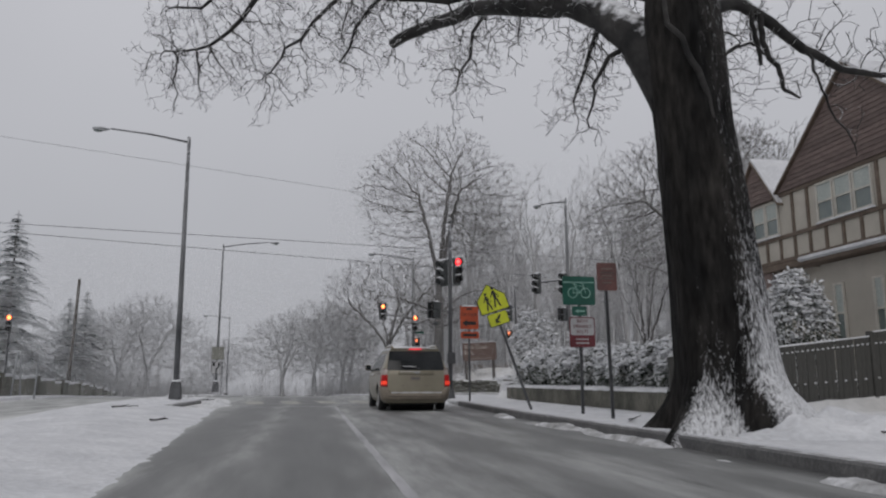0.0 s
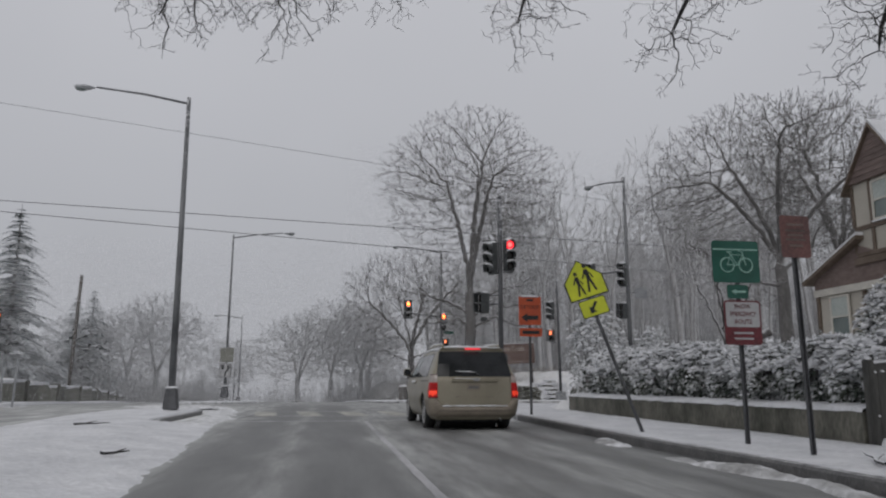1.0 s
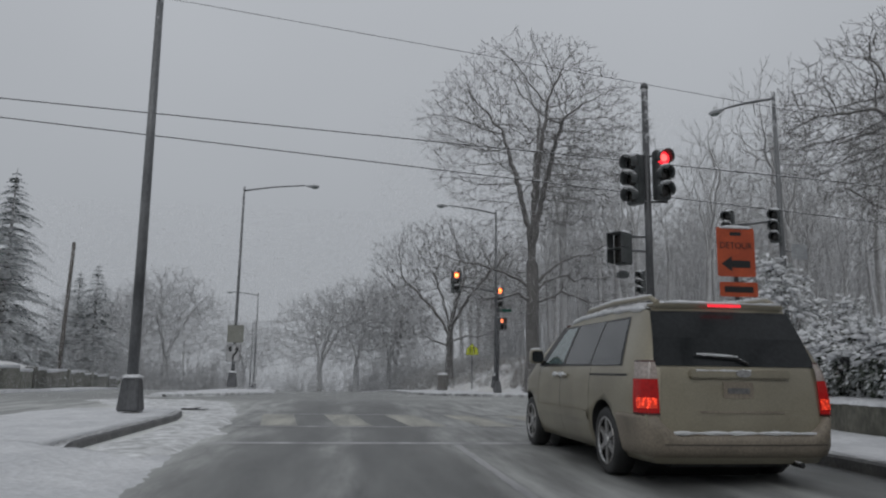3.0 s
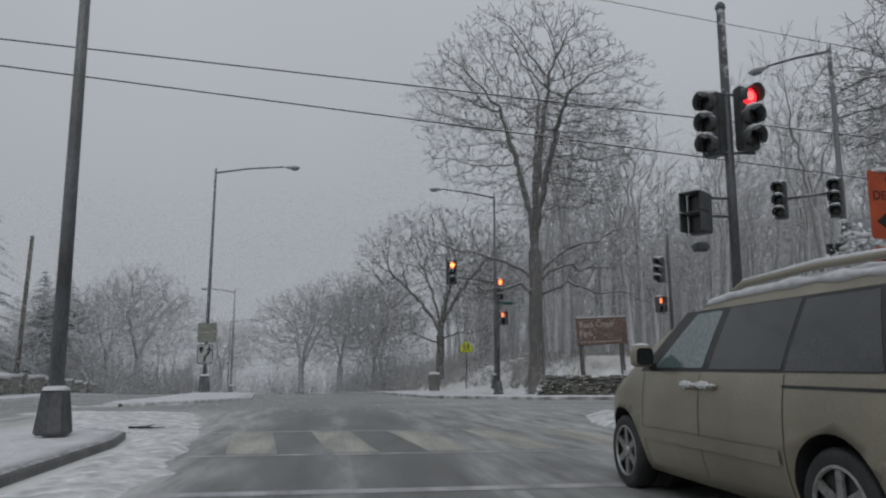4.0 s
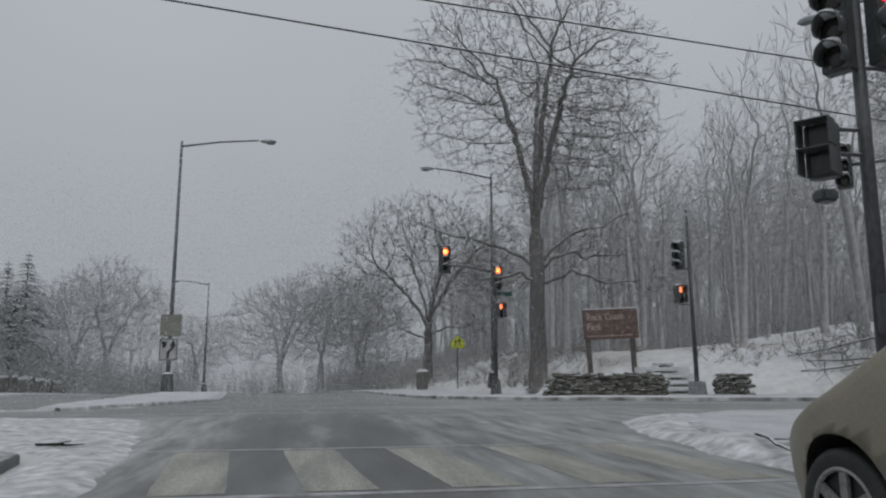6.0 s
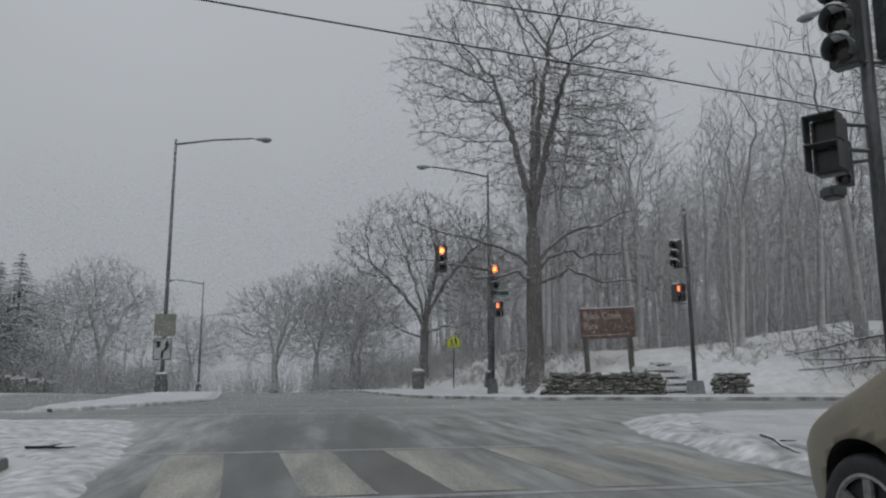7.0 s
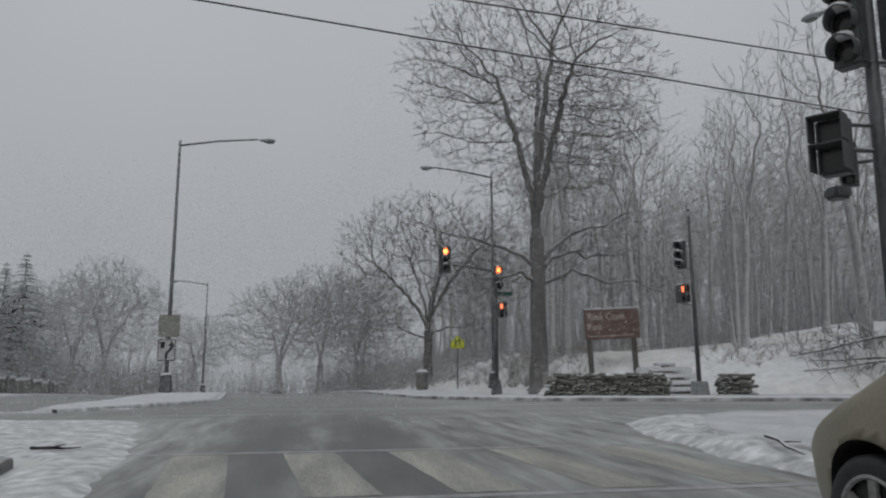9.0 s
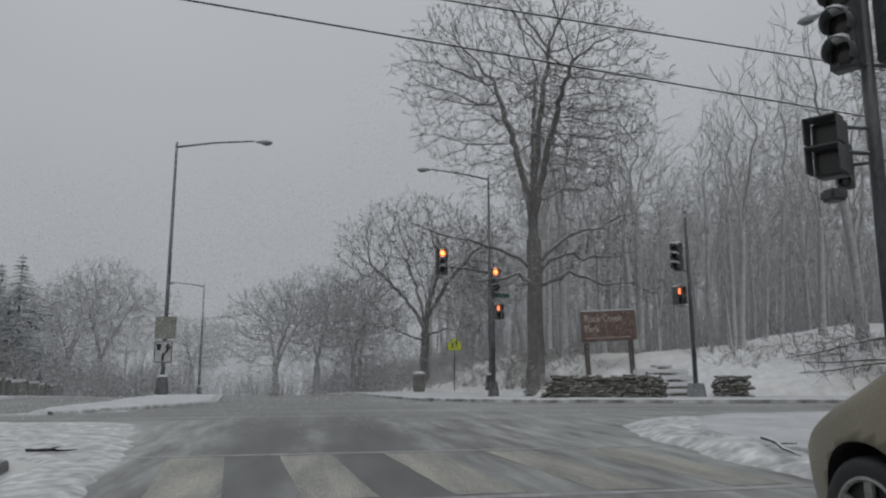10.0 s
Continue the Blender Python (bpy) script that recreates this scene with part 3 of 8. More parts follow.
def bank_depth(x, y):
    """How far behind the foot of the park bank a place lies."""
    a = y - (47.5 - 0.42 * (x - 9))
    b = 1.2 * (x - (9.3 - 0.085 * (y - 53)))
    return min(a, b) - 0.9 * math.exp(-abs(a - b) / 1.5)


def ground_height(x, y):
    z = prof(max(y, 0)) - 0.25
    if y > 36 and x > -4:
        # the park bank past the crossing
        d = bank_depth(x, y)
        bank = 0.3 * smooth(0, 0.8, d) + (2.05 + 0.25 * smooth(54, 66, y)) * (1 - 0.6 * smooth(76, 92, y)) * smooth(-1.5, 6.6, d) + 7.0 * smooth(8, 90, d) if d > 0 else 0
        bank *= smooth(-6, 2, x - (4.5 - 0.1 * (y - 60)))
        z += bank + (lumps(x, y, 0.16, 0.5) if d > 0 else 0)
        # the hollow worn by the park steps
        z -= 0.5 * smooth(1.35, 0.7, abs(x - 14.35 - 0.12 * d)) * smooth(4.4, 2.8, d) * smooth(0, 0.5, d) if d > 0 else 0
    if x > (8.9 if y < 12.6 or y > 26.8 else 9.05) and y < 31:
        # the garden behind the wall; nearer than the fence, the open verge
        lot = (0.74 + 0.6 * smooth(9.3, 15, x)) * smooth(31, 27, y)
        verge = 0.36 + 0.012 * min(9.0, x - 8.9) + lumps(x, y, 0.04, 1.0)
        z += lot + (verge - lot) * smooth(13.0, 12.5, y)
    if x > 20 and 25 < y < 60:
        z += 1.3 * smooth(20, 34, x)
    w = line_at(WALL_LEFT, max(30, min(100, y)))
    if x < w:
        z += 0.1 + 1.25 * smooth(0.6, 2.6, w - x) + 0.95 * smooth(2, 7, w - x) + 1.0 * smooth(6, 40, w - x) + lumps(x, y, 0.2, 0.3)
    return z


def ground():
    def axis(marks):
        out = [marks[0][0]]
        for (a, s), (b, _) in zip(marks, marks[1:]):
            n = max(1, round((b - a) / s))
            out += [a + (b - a) * k / n for k in range(1, n + 1)]
        return out
    xs = axis([(-900, 200), (-100, 10), (-40, 2.0), (-12, 1.4), (6, 0.6), (30, 1.2), (60, 8), (120, 200), (900, 1)])
    ys = axis([(-300, 60), (-60, 5), (10, 1.2), (30, 0.7), (62, 1.2), (110, 6), (230, 100), (1500, 1)])
    verts = [(x, y, ground_height(x, y)) for y in ys for x in xs]
    w = len(xs)
    faces = [(i * w + j, i * w + j + 1, (i + 1) * w + j + 1, (i + 1) * w + j) for i in range(len(ys) - 1) for j in range(w - 1)]
    me = bpy.data.meshes.new("ground")
    me.from_pydata(verts, [], faces)
    ob = obj("ground", me, M_GROUND, smooth=True)
    return tagged(ob, "snow-covered rolling ground with bare patches", "ground", kind="structure")


ground()
road_l, road_r = [(-24, -60), (-22, 20), (-22, 45), (-30, 80), (-60, 220)], [(16, -60), (16, 20), (16, 45), (16, 80), (8, 220)]
tagged(strip("road", road_l, road_r, 90, 20, lambda x, y, u: prof(y) if y < 52 else prof(y), M_ROAD, 0.05), "wet asphalt road with slush between the wheel tracks", "road")
tagged(strip("cross_street", [(16, 24), (80, 10)], [(16, 48), (80, 34)], 24, 8, lambda x, y, u: prof(y), M_ROAD, 0.05), "wet asphalt side street with slush", "road")


def kerb(name, line, n, width=0.17, high=0.15, side=1, bury=0.0):
    """A kerb with a rounded top edge along a line; side: 1 when the raised ground lies to the right of the line."""
    pts = resample(line, n)
    verts, faces = [], []
    shape = [(0, -0.25), (0.012, high - 0.03), (0.035, high), (width, high), (width, -0.25)]
    for i, p in enumerate(pts):
        d = (pts[min(i + 1, n - 1)] - pts[max(i - 1, 0)]).normalized()
        q = Vector((d.y, -d.x, 0)) * side
        z = prof(p.y) - (0.2 * (1 - smooth(0, bury, (p - pts[0]).length)) if bury else 0)
        wob = 0.012 * noise.noise((p.x * 0.7, p.y * 0.7, 2))
        for u, v in shape:
            verts.append((p.x + q.x * (u + wob), p.y + q.y * (u + wob), z + v + wob * 0.6))
    k = len(shape)
    for i in range(n - 1):
        for j in range(k - 1):
            faces.append((i * k + j, (i + 1) * k + j, (i + 1) * k + j + 1, i * k + j + 1))
    me = bpy.data.meshes.new(name)
    me.from_pydata(verts, [], faces)
    bm = bmesh.new()
    bm.from_mesh(me)
    bmesh.ops.recalc_face_normals(bm, faces=bm.faces[:])
    bm.to_mesh(me)
    bm.free()
    return tagged(obj(name, me, M_KERB), "dark wet stone kerb dusted with snow", "kerb", kind="structure")


def shift(line, dx):
    pts = [Vector(p) for p in line]
    out = []
    for i, p in enumerate(pts):
        d = (pts[min(i + 1, len(pts) - 1)] - pts[max(i - 1, 0)]).normalized()
        out.append((p.x + d.y * dx, p.y - d.x * dx))
    return out


kerb("kerb_right", KERB_R[:3], 140)
kerb("kerb_corner", KERB_R[2:], 70).data.materials[0] = M_SNOWSLUSH
kerb("kerb_island", [(-2.98, 21.0), (-3.03, 22.2), (-2.95, 27.6), (-3.15, 29.0), (-3.9, 29.8)], 50, high=0.12, side=-1, bury=1.0)
kerb("kerb_far", KERB_FAR, 140, side=1).data.materials[0] = M_KERB_SNOWY
kerb("kerb_far_island", ISLE2_R, 90, high=0.10, side=-1).data.materials[0] = M_SNOWHEAP
tagged(strip("pavement_right", shift(KERB_R, 0.172), VERGE_R, 260, 14,
             lambda x, y, u: 0.155 + lumps(x, y, 0.05, 1.1) * min(1, 6 * u, 6 * (1 - u)) + 0.012 * noise.noise((x * 7, y * 7, 3)) - 0.03 * u, M_SNOW), "snow-covered verge and pavement", "pavement")
ISLE_SNOW_R = [(0.5, -45), (0.15, 0), (-0.05, 3.3), (-0.40, 8), (-0.64, 11.6), (-1.25, 20.4), (-1.35, 21.4)]
ISLE_SNOW_L = [(-4.0, -45), (-4.1, 0), (-4.5, 8), (-5.3, 15), (-6.1, 20), (-6.3, 21.4)]
tagged(strip("pavement_island", ISLE_SNOW_R, ISLE_SNOW_L, 420, 70,
             lambda x, y, u: -0.022 + 0.055 * smooth(0, 0.16, u) + 0.006 * noise.noise((x * 9, y * 5, 9)) * smooth(0.3, 0.1, u) + 0.13 * smooth(0.08, 0.5, u) * smooth(0, 0.3, 1 - u) + 0.010 * noise.noise((x * 6, y * 6, 4)) + lumps(x, y, 0.05, 0.9) * min(1, 3 * u, 6 * (1 - u)), M_SNOW, 0.1), "snow-buried traffic island", "pavement")
tagged(strip("pavement_island_end", [(-3.19, 20.8), (-3.22, 22), (-3.12, 27.6), (-3.32, 29.0), (-4.0, 29.63)], [(-6.2, 20.8), (-6.4, 22), (-6.9, 27), (-6.8, 29.0), (-5.6, 29.9)], 60, 14,
             lambda x, y, u: 0.128 - 0.115 * smooth(0.75, 1.0, u) + lumps(x, y, 0.05, 0.9) * min(1, 6 * u, 6 * (1 - u)), M_SNOW, 0.2), "snow-covered end of the traffic island", "pavement")
tagged(strip("pavement_far", shift(KERB_FAR, 0.172), BANK_FAR, 150, 12,
             lambda x, y, u: prof(y) + 0.155 + lumps(x, y, 0.04, 0.8) * min(1, 5 * u) + 0.02 * u, M_SNOW), "snow-covered pavement at the park corner", "pavement")
tagged(strip("pavement_far_island", shift(ISLE2_R, -0.172), ISLE2_L, 110, 10,
             lambda x, y, u: prof(y) + 0.10 + lumps(x, y, 0.07, 0.7) * min(1, 5 * u) - 0.1 * smooth(0.85, 1, u), M_SNOW), "snow-covered far traffic island", "pavement")
tagged(strip("pavement_left", LEFT_EDGE, [(-14, -45), (-14.0, 20), (-14.6, 38), (-16, 50), (-19.3, 75), (-27, 140)], 90, 6,
             lambda x, y, u: prof(y) + 0.12 + lumps(x, y, 0.04, 0.8), M_SNOW), "snow-covered pavement along the left road", "pavement")


# snow lying on the road surface
def drift(name, left, right, n, across, top, label, ragged=0.25, patchy=0.0, mat=None):
    """Snow lying on the road between two lines; patchy: how much of it is broken up into patches."""
    y0, y1 = min(left[0][1], right[0][1]), max(left[-1][1], right[-1][1])
    def h(x, y, u):
        e = min(u, 1 - u)
        ends = min(smooth(0, 1.0, y - y0), smooth(0, 1.0, y1 - y))
        bits = 1.0 if not patchy else smooth(0.0, 0.25, noise.noise((x * 1.1, y * 0.6, 6)) - 0.25 + 0.5 * (1 - patchy))
        rough = lumps(x, y, 0.035, 1.6) + 0.010 * noise.noise((x * 4.5, y * 4.5, 2)) + 0.005 * noise.noise((x * 10, y * 10, 2))
        return prof(y) - 0.035 + (0.04 + top * (0.75 + 0.5 * noise.noise((x * 0.8, y * 0.5, 1))) + rough) * smooth(0, 0.3, e) * ends * bits
    def wave(line, k):
        return [(p.x + ragged * noise.noise((k, p.y * 0.55, 0)) + 0.4 * ragged * noise.noise((k, p.y * 2.1, 5)), p.y) for p in resample(line, n)]
    ob = strip(name, wave(left, 1.0), wave(right, 7.0), n, across, h, mat or M_SNOWSLUSH, 0)
    return tagged(ob, label, "snow")


drift("snow_drift", [(-3.0, 20.2), (-3.05, 24), (-2.97, 27.6), (-3.3, 29.6), (-5.4, 31.5), (-8.4, 36.4)], [(-1.5, 20.2), (-1.5, 24), (-1.7, 27.6), (-1.95, 31), (-2.3, 34.6), (-3.0, 37.4)], 160, 34, 0.05,
      "ploughed snow lying along the island kerb", 0.35, 0.0, M_SNOWHEAP)
drift("snow_drift_far", [(-8.5, 42), (-8.2, 40.5), (-7.2, 40.0)], [(-7.0, 38.9), (-5.6, 39.6), (-3.5, 43)], 30, 6, 0.02, "thin snow by the far island")
drift("snow_drift_corner", [(5.5, 24.5), (5.35, 27), (5.5, 30.5), (6.4, 33.9), (8.6, 36.0), (13, 36.6), (20, 34.8)], [(7.1, 24.5), (7.1, 27), (7.3, 30.2), (8.2, 32.4), (9.7, 33.7), (12.5, 33.9), (20, 32)], 200, 26, 0.17,
      "snow heaped over the corner kerb", 0.35, 0.0, M_SNOWHEAP)
drift("snow_drift_kerb", [(5.50, -20), (5.50, 6), (5.48, 14), (5.72, 25)], [(5.96, -20), (5.96, 6), (5.96, 14), (6.22, 25)], 420, 14, 0.065, "broken icy snow in the gutter", 0.16, 0.48)
drift("snow_drift_left", [(-11.3, -20), (-11.4, 20), (-12.4, 38)], [(-10.4, -20), (-10.6, 20), (-11.6, 38)], 80, 5, 0.04, "snow along the left road edge")


# painted markings, a few millimetres proud of the asphalt
def marking(name, x0, x1, y0, y1, mat, skew=0.0, label="worn paint"):
    n = max(2, int((y1 - y0) / 0.15))
    verts, faces = [], []
    for i in range(n + 1):
        y = y0 + (y1 - y0) * i / n
        w = 0.02 * noise.noise((x0, y * 1.7, 3)) + 0.012 * noise.noise((x0, y * 6, 5))
        s = skew * (y - y0)
        verts += [(x0 + w + s, y, prof(y) + 0.004), (x1 - w + s, y, prof(y) + 0.004)]
    for i in range(n):
        faces.append((2 * i, 2 * i + 1, 2 * i + 3, 2 * i + 2))
    me = bpy.data.meshes.new(name)
    me.from_pydata(verts, [], faces)
    return tagged(obj(name, me, mat), label, "road marking", kind="structure")


marking("lane_line", 1.96, 2.06, -20, 22.8, M_LINE, label="worn white lane line")
marking("stop_line", -1.5, 5.4, 22.9, 23.15, M_LINE, label="worn white stop line")
marking("crossing_line", -2.2, 6.0, 26.1, 26.25, M_LINE, label="worn white crossing edge line")
marking("crossing_line", -2.2, 6.0, 29.9, 30.05, M_LINE, label="worn white crossing edge line")
for k in range(5):
    x = -1.20 + 1.41 * k
    marking("crossing_bar", x, x + 0.70, 26.35, 29.8, M_PAINT, -0.09, label="worn yellowish zebra crossing bar")


# ---- street lamps, signals, signs, cables ----
def street_lamp(x, y, z0, high, arm, label, base=True, r=0.09, lean=0.0, mat=None, yaw=0):
    """A cobra-head street lamp: tapered pole in a base casting, a slanting arm and its lantern. arm: length, negative to the left."""
    mat = mat or M_POLE_SNOWY
    ob = empty("street_lamp", pose(x, y, z0, 0, 0, yaw), label, "street lamp", "street lamps")
    part("pole", tubed([(0, 0, 0), (lean * 0.5, 0, high * 0.5), (lean, 0, high + 0.22)], [r, r * 0.8, r * 0.55], 12), mat, ob, smooth=True)
    if base:
        bm = boxed(-0.23, 0.23, -0.23, 0.23, 0, 0.68, 0.03)
        for v in bm.verts:
            k = 1 - 0.26 * max(0, v.co.z) / 0.62
            v.co.x, v.co.y = v.co.x * k, v.co.y * k
        b = part("base_casting", bm, M_POLE, ob, "tapered square base casting capped with snow")
        part("snow_cap", blob(0.22, 0.22, 0.07, 1), M_SNOW, b).location = (0, 0, 0.69)
    s = 1 if arm > 0 else -1
    L = abs(arm)
    part("arm", tubed([(lean, 0, high), (lean + s * L * 0.4, 0, high + L * 0.07), (lean + s * L * 0.82, 0, high + L * 0.11)], [0.045, 0.04, 0.032], 8), mat, ob, smooth=True)
    bm = bmesh.new()
    bmesh.ops.create_uvsphere(bm, u_segments=14, v_segments=8, radius=1.0)
    for v in bm.verts:
        c = v.co
        taper = 0.55 + 0.45 * smooth(-1, 0.2, c.x)
        v.co = Vector((c.x * 0.36, c.y * 0.17 * taper, c.z * (0.11 if c.z < 0 else 0.085) * taper))
    bm.transform(Matrix.Translation((lean + s * L * 0.92, 0, high + L * 0.11 - 0.02)) @ Matrix.Diagonal((s, 1, 1, 1)))
    head = part("lantern", bm, M_ALU, ob, smooth=True)
    bm = bmesh.new()
    bmesh.ops.create_uvsphere(bm, u_segments=10, v_segments=6, radius=1.0)
    bm.transform(Matrix.Translation((lean + s * L * 0.95, 0, high + L * 0.11 - 0.09)) @ Matrix.Diagonal((0.2, 0.12, 0.07, 1)))
    part("refractor", bm, M_PANE, head, smooth=True)
    return ob


def blob(rx, ry, rz, seed, rough=0.15, sub=2):
    bm = bmesh.new()
    bmesh.ops.create_icosphere(bm, subdivisions=sub, radius=1.0)
    for v in bm.verts:
        k = 1 + rough * noise.noise(v.co * 1.6 + Vector((seed * 3.1, 0, 0)))
        v.co = Vector((v.co.x * rx * k, v.co.y * ry * k, max(v.co.z, -0.2) * rz * k))
    return bm


street_lamp(-4.03, 28.14, 0.15, 10.45, -3.75, "tall grey street lamp with snow-streaked pole on an island", lean=-0.06, r=0.12)
street_lamp(-5.2, 50.0, 0.13, 9.9, 3.75, "tall grey street lamp carrying two signs", lean=0.05)
street_lamp(-7.9, 81.4, prof(81.4) + 0.1, 8.6, -2.7, "distant grey street lamp in the snowfall", r=0.08)
street_lamp(-12.0, 112, prof(112) + 0.1, 9.0, 3.4, "distant grey street lamp in the snowfall", r=0.09)
street_lamp(14.1, 33.7, 0.15, 9.95, -2.5, "grey street lamp beside the side street", r=0.11, yaw=-68)
street_lamp(8.45, 52.2, 0.13, 9.7, -3.3, "grey street lamp rising above a signal pole", r=0.09)


def signal_head(parent, x, y, z, yaw, lit=-1, name="signal_head", ped=False, glowing=None):
    """A three-lens signal head (or a two-box pedestrian signal) whose top stands at z, facing -y turned by yaw."""
    n = 2 if ped else 3
    cell, half, deep = (0.33, 0.17, 0.2) if ped else (0.355, 0.17, 0.2)
    body = part(name, boxed(-half, half, -deep / 2, deep / 2, -n * cell, 0, 0.025), M_SIGNAL, parent)
    body.matrix_local = pose(x, y, z, 0, 0, yaw)
    for k in range(n):
        zc = -(k + 0.5) * cell
        if ped:
            face = part("face", plate(rounded(0.26, 0.26, 0.02, 2, 0, zc), 0.01, Matrix.Translation((0, -deep / 2 - 0.012, 0))), M_PED_DARK if k == 0 and lit == 0 else M_LENS_OFF, body)
            hood = bmesh.new()
            box(hood, -0.18, 0.18, -deep / 2 - 0.24, -deep / 2, zc + 0.145, zc + 0.16)
            box(hood, -0.185, -0.17, -deep / 2 - 0.22, -deep / 2, zc - 0.14, zc + 0.16)
            box(hood, 0.17, 0.185, -deep / 2 - 0.22, -deep / 2, zc - 0.14, zc + 0.16)
            part("visor", hood, M_SIGNAL, body)
            if k == 0 and lit == 0:
                palm = bmesh.new()
                box(palm, -0.07, 0.07, -deep / 2 - 0.022, -deep / 2 - 0.014, zc - 0.1, zc + 0.02, 0.003)
                for q in range(4):
                    box(palm, -0.07 + q * 0.037, -0.043 + q * 0.037, -deep / 2 - 0.022, -deep / 2 - 0.014, zc + 0.021, zc + 0.11)
                part("lit_symbol", palm, M_PED_LIT, body, "lit orange stop symbol")
            continue
        bm = bmesh.new()
        bmesh.ops.create_uvsphere(bm, u_segments=16, v_segments=8, radius=0.145)
        bm.transform(Matrix.Translation((0, -deep / 2, zc)) @ Matrix.Diagonal((1, 0.3, 1, 1)))
        lens = part("lens", bm, (glowing or (M_AMBER_LIT, M_AMBER_CORE))[0] if k == lit else M_LENS_OFF, body, "lit red lens" if k == lit else "", smooth=True)
        if k == lit:
            bm = bmesh.new()
            bmesh.ops.create_uvsphere(bm, u_segments=12, v_segments=6, radius=0.09)
            bm.transform(Matrix.Translation((0, -deep / 2 - 0.026, zc)) @ Matrix.Diagonal((1, 0.3, 1, 1)))
            part("lamp_core", bm, (glowing or (M_AMBER_LIT, M_AMBER_CORE))[1], lens, "bright centre of the lit lens", smooth=True)
        bm = bmesh.new()
        inner, outer = [], []
        for a in range(-8, 9):
            t = radians(90 + a * 15.5)
            depth = 0.27 - 0.10 * abs(a) / 8
            for ring, r in ((outer, 0.165), (inner, 0.153)):
                ring.append((bm.verts.new((r * math.cos(t), -deep / 2, zc + r * math.sin(t))), bm.verts.new((r * math.cos(t), -deep / 2 - depth, zc + r * math.sin(t) - 0.02))))
        for ring in (outer, inner):
            for (a, b), (c, d) in zip(ring, ring[1:]):
                bm.faces.new((a, b, d, c))
        for (a, b), (c, d), (e, f), (g, h) in zip(outer, outer[1:], inner, inner[1:]):
            bm.faces.new((b, f, h, d))
        part("visor", bm, M_SIGNAL, body, smooth=True)
        if lit != k:
            part("snow", blob(0.125, 0.13, 0.055, k + 3, 0.3), M_SNOW, body, "snow lying on the visor").location = (0, -deep / 2 - 0.12, zc + 0.142)
    part("snow_cap", blob(half * 0.9, deep * 0.55, 0.07, 2), M_SNOW, body, "snow cap").location = (0, 0, 0.0)
    return body


def bracket(parent, a, b, r=0.025):
    part("bracket", tubed([a, b], r, 6), M_POLE, parent)


# the near signal pole
p = empty("traffic_signal", pose(6.60, 26.5, 0.15), "dark traffic signal pole with snow-capped heads, red lit", "traffic light", "traffic signals")
part("pole", tubed([(0, 0, 0), (0, 0, 7.05)], [0.085, 0.07], 12), M_POLE, p, smooth=True)
part("base_casting", tubed([(0, 0, 0), (0, 0, 0.12), (0, 0, 0.4)], [0.2, 0.18, 0.11], 8), M_POLE, p)
part("finial", blob(0.09, 0.09, 0.12, 4, 0.05), M_POLE, p).location = (0, 0, 7.05)
signal_head(p, 0.27, -0.12, 5.60, 4, 0, glowing=(M_RED_LIT, M_RED_CORE))
signal_head(p, -0.26, 0.0, 5.50, -62, -1)
signal_head(p, -0.56, 0.02, 3.80, -56, -1, "pedestrian_signal", True)
part("detector_camera", boxed(-0.70, -0.48, -0.11, 0.11, 2.86, 3.0, 0.03), M_SIGNAL, p, "small dark detector camera under the signal")
for z in (5.5, 4.5):
    bracket(p, (-0.4, 0, z), (0.4, -0.1, z))
for z in (3.75, 3.45):
    bracket(p, (-0.54, 0.03, z), (0, 0, z))
part("controller_box", boxed(-0.15, 0.15, -0.3, -0.09, 1.35, 1.8, 0.02), M_POLE, p)

# the signal pole of the far corner, with a mast arm
p = empty("traffic_signal", pose(8.45, 51.7, 0.13), "far traffic signal pole with a mast arm, red lit", "traffic light", "traffic signals")
part("pole", tubed([(0, 0, -0.3), (0, 0, 5.4)], [0.10, 0.09], 12), M_POLE, p, smooth=True)
part("base_casting", tubed([(0, 0, -0.38), (0, 0, -0.02), (0, 0, 0.40)], [0.30, 0.27, 0.18], 4), M_POLE, p)
part("mast_arm", tubed([(0, 0, 5.2), (-1.2, 0.1, 5.42), (-2.1, 0.2, 5.5)], [0.06, 0.05, 0.04], 8), M_POLE_SNOWY, p, smooth=True)
head = signal_head(p, -2.28, 0.25, 6.28, 6, 0)
part("backplate", plate(rounded(0.56, 1.24, 0.04, 3, 0, -0.53), 0.012, Matrix.Translation((0, -0.05, 0))), M_SIGNAL, head, "dark backplate round the signal head")
signal_head(p, 0.05, -0.2, 5.42, 4, 0)
signal_head(p, 0.15, -0.22, 3.78, 14, 0, "pedestrian_signal", True)
bracket(p, (0, 0, 4.5), (0.05, -0.2, 4.5))
bracket(p, (0, 0, 3.5), (0.15, -0.2, 3.5))
part("street_name_plate", boxed(0.1, 0.78, -0.01, 0.01, 4.12, 4.30), M_GREEN, p, "small green street name plate")

# the signal pole beside the park steps
p = empty("traffic_signal", pose(14.45, 45.0, 0.10), "dark traffic signal pole beside the park steps, snow-capped", "traffic light", "traffic signals")
part("pole", tubed([(0, 0, -0.1), (-0.1, 0, 7.1)], [0.09, 0.055], 12), M_POLE, p, smooth=True)
bm = boxed(-0.3, 0.3, -0.25, 0.25, -0.18, 0.46, 0.03)
for v in bm.verts:
    v.co.x *= 1 - 0.3 * max(0, v.co.z + 0.18) / 0.64
part("base_casting", bm, M_ALU, p, "pale tapered base casting")
signal_head(p, -0.48, -0.05, 5.68, -60, -1)
signal_head(p, -0.62, -0.1, 4.0, 6, 0, "pedestrian_signal", True)
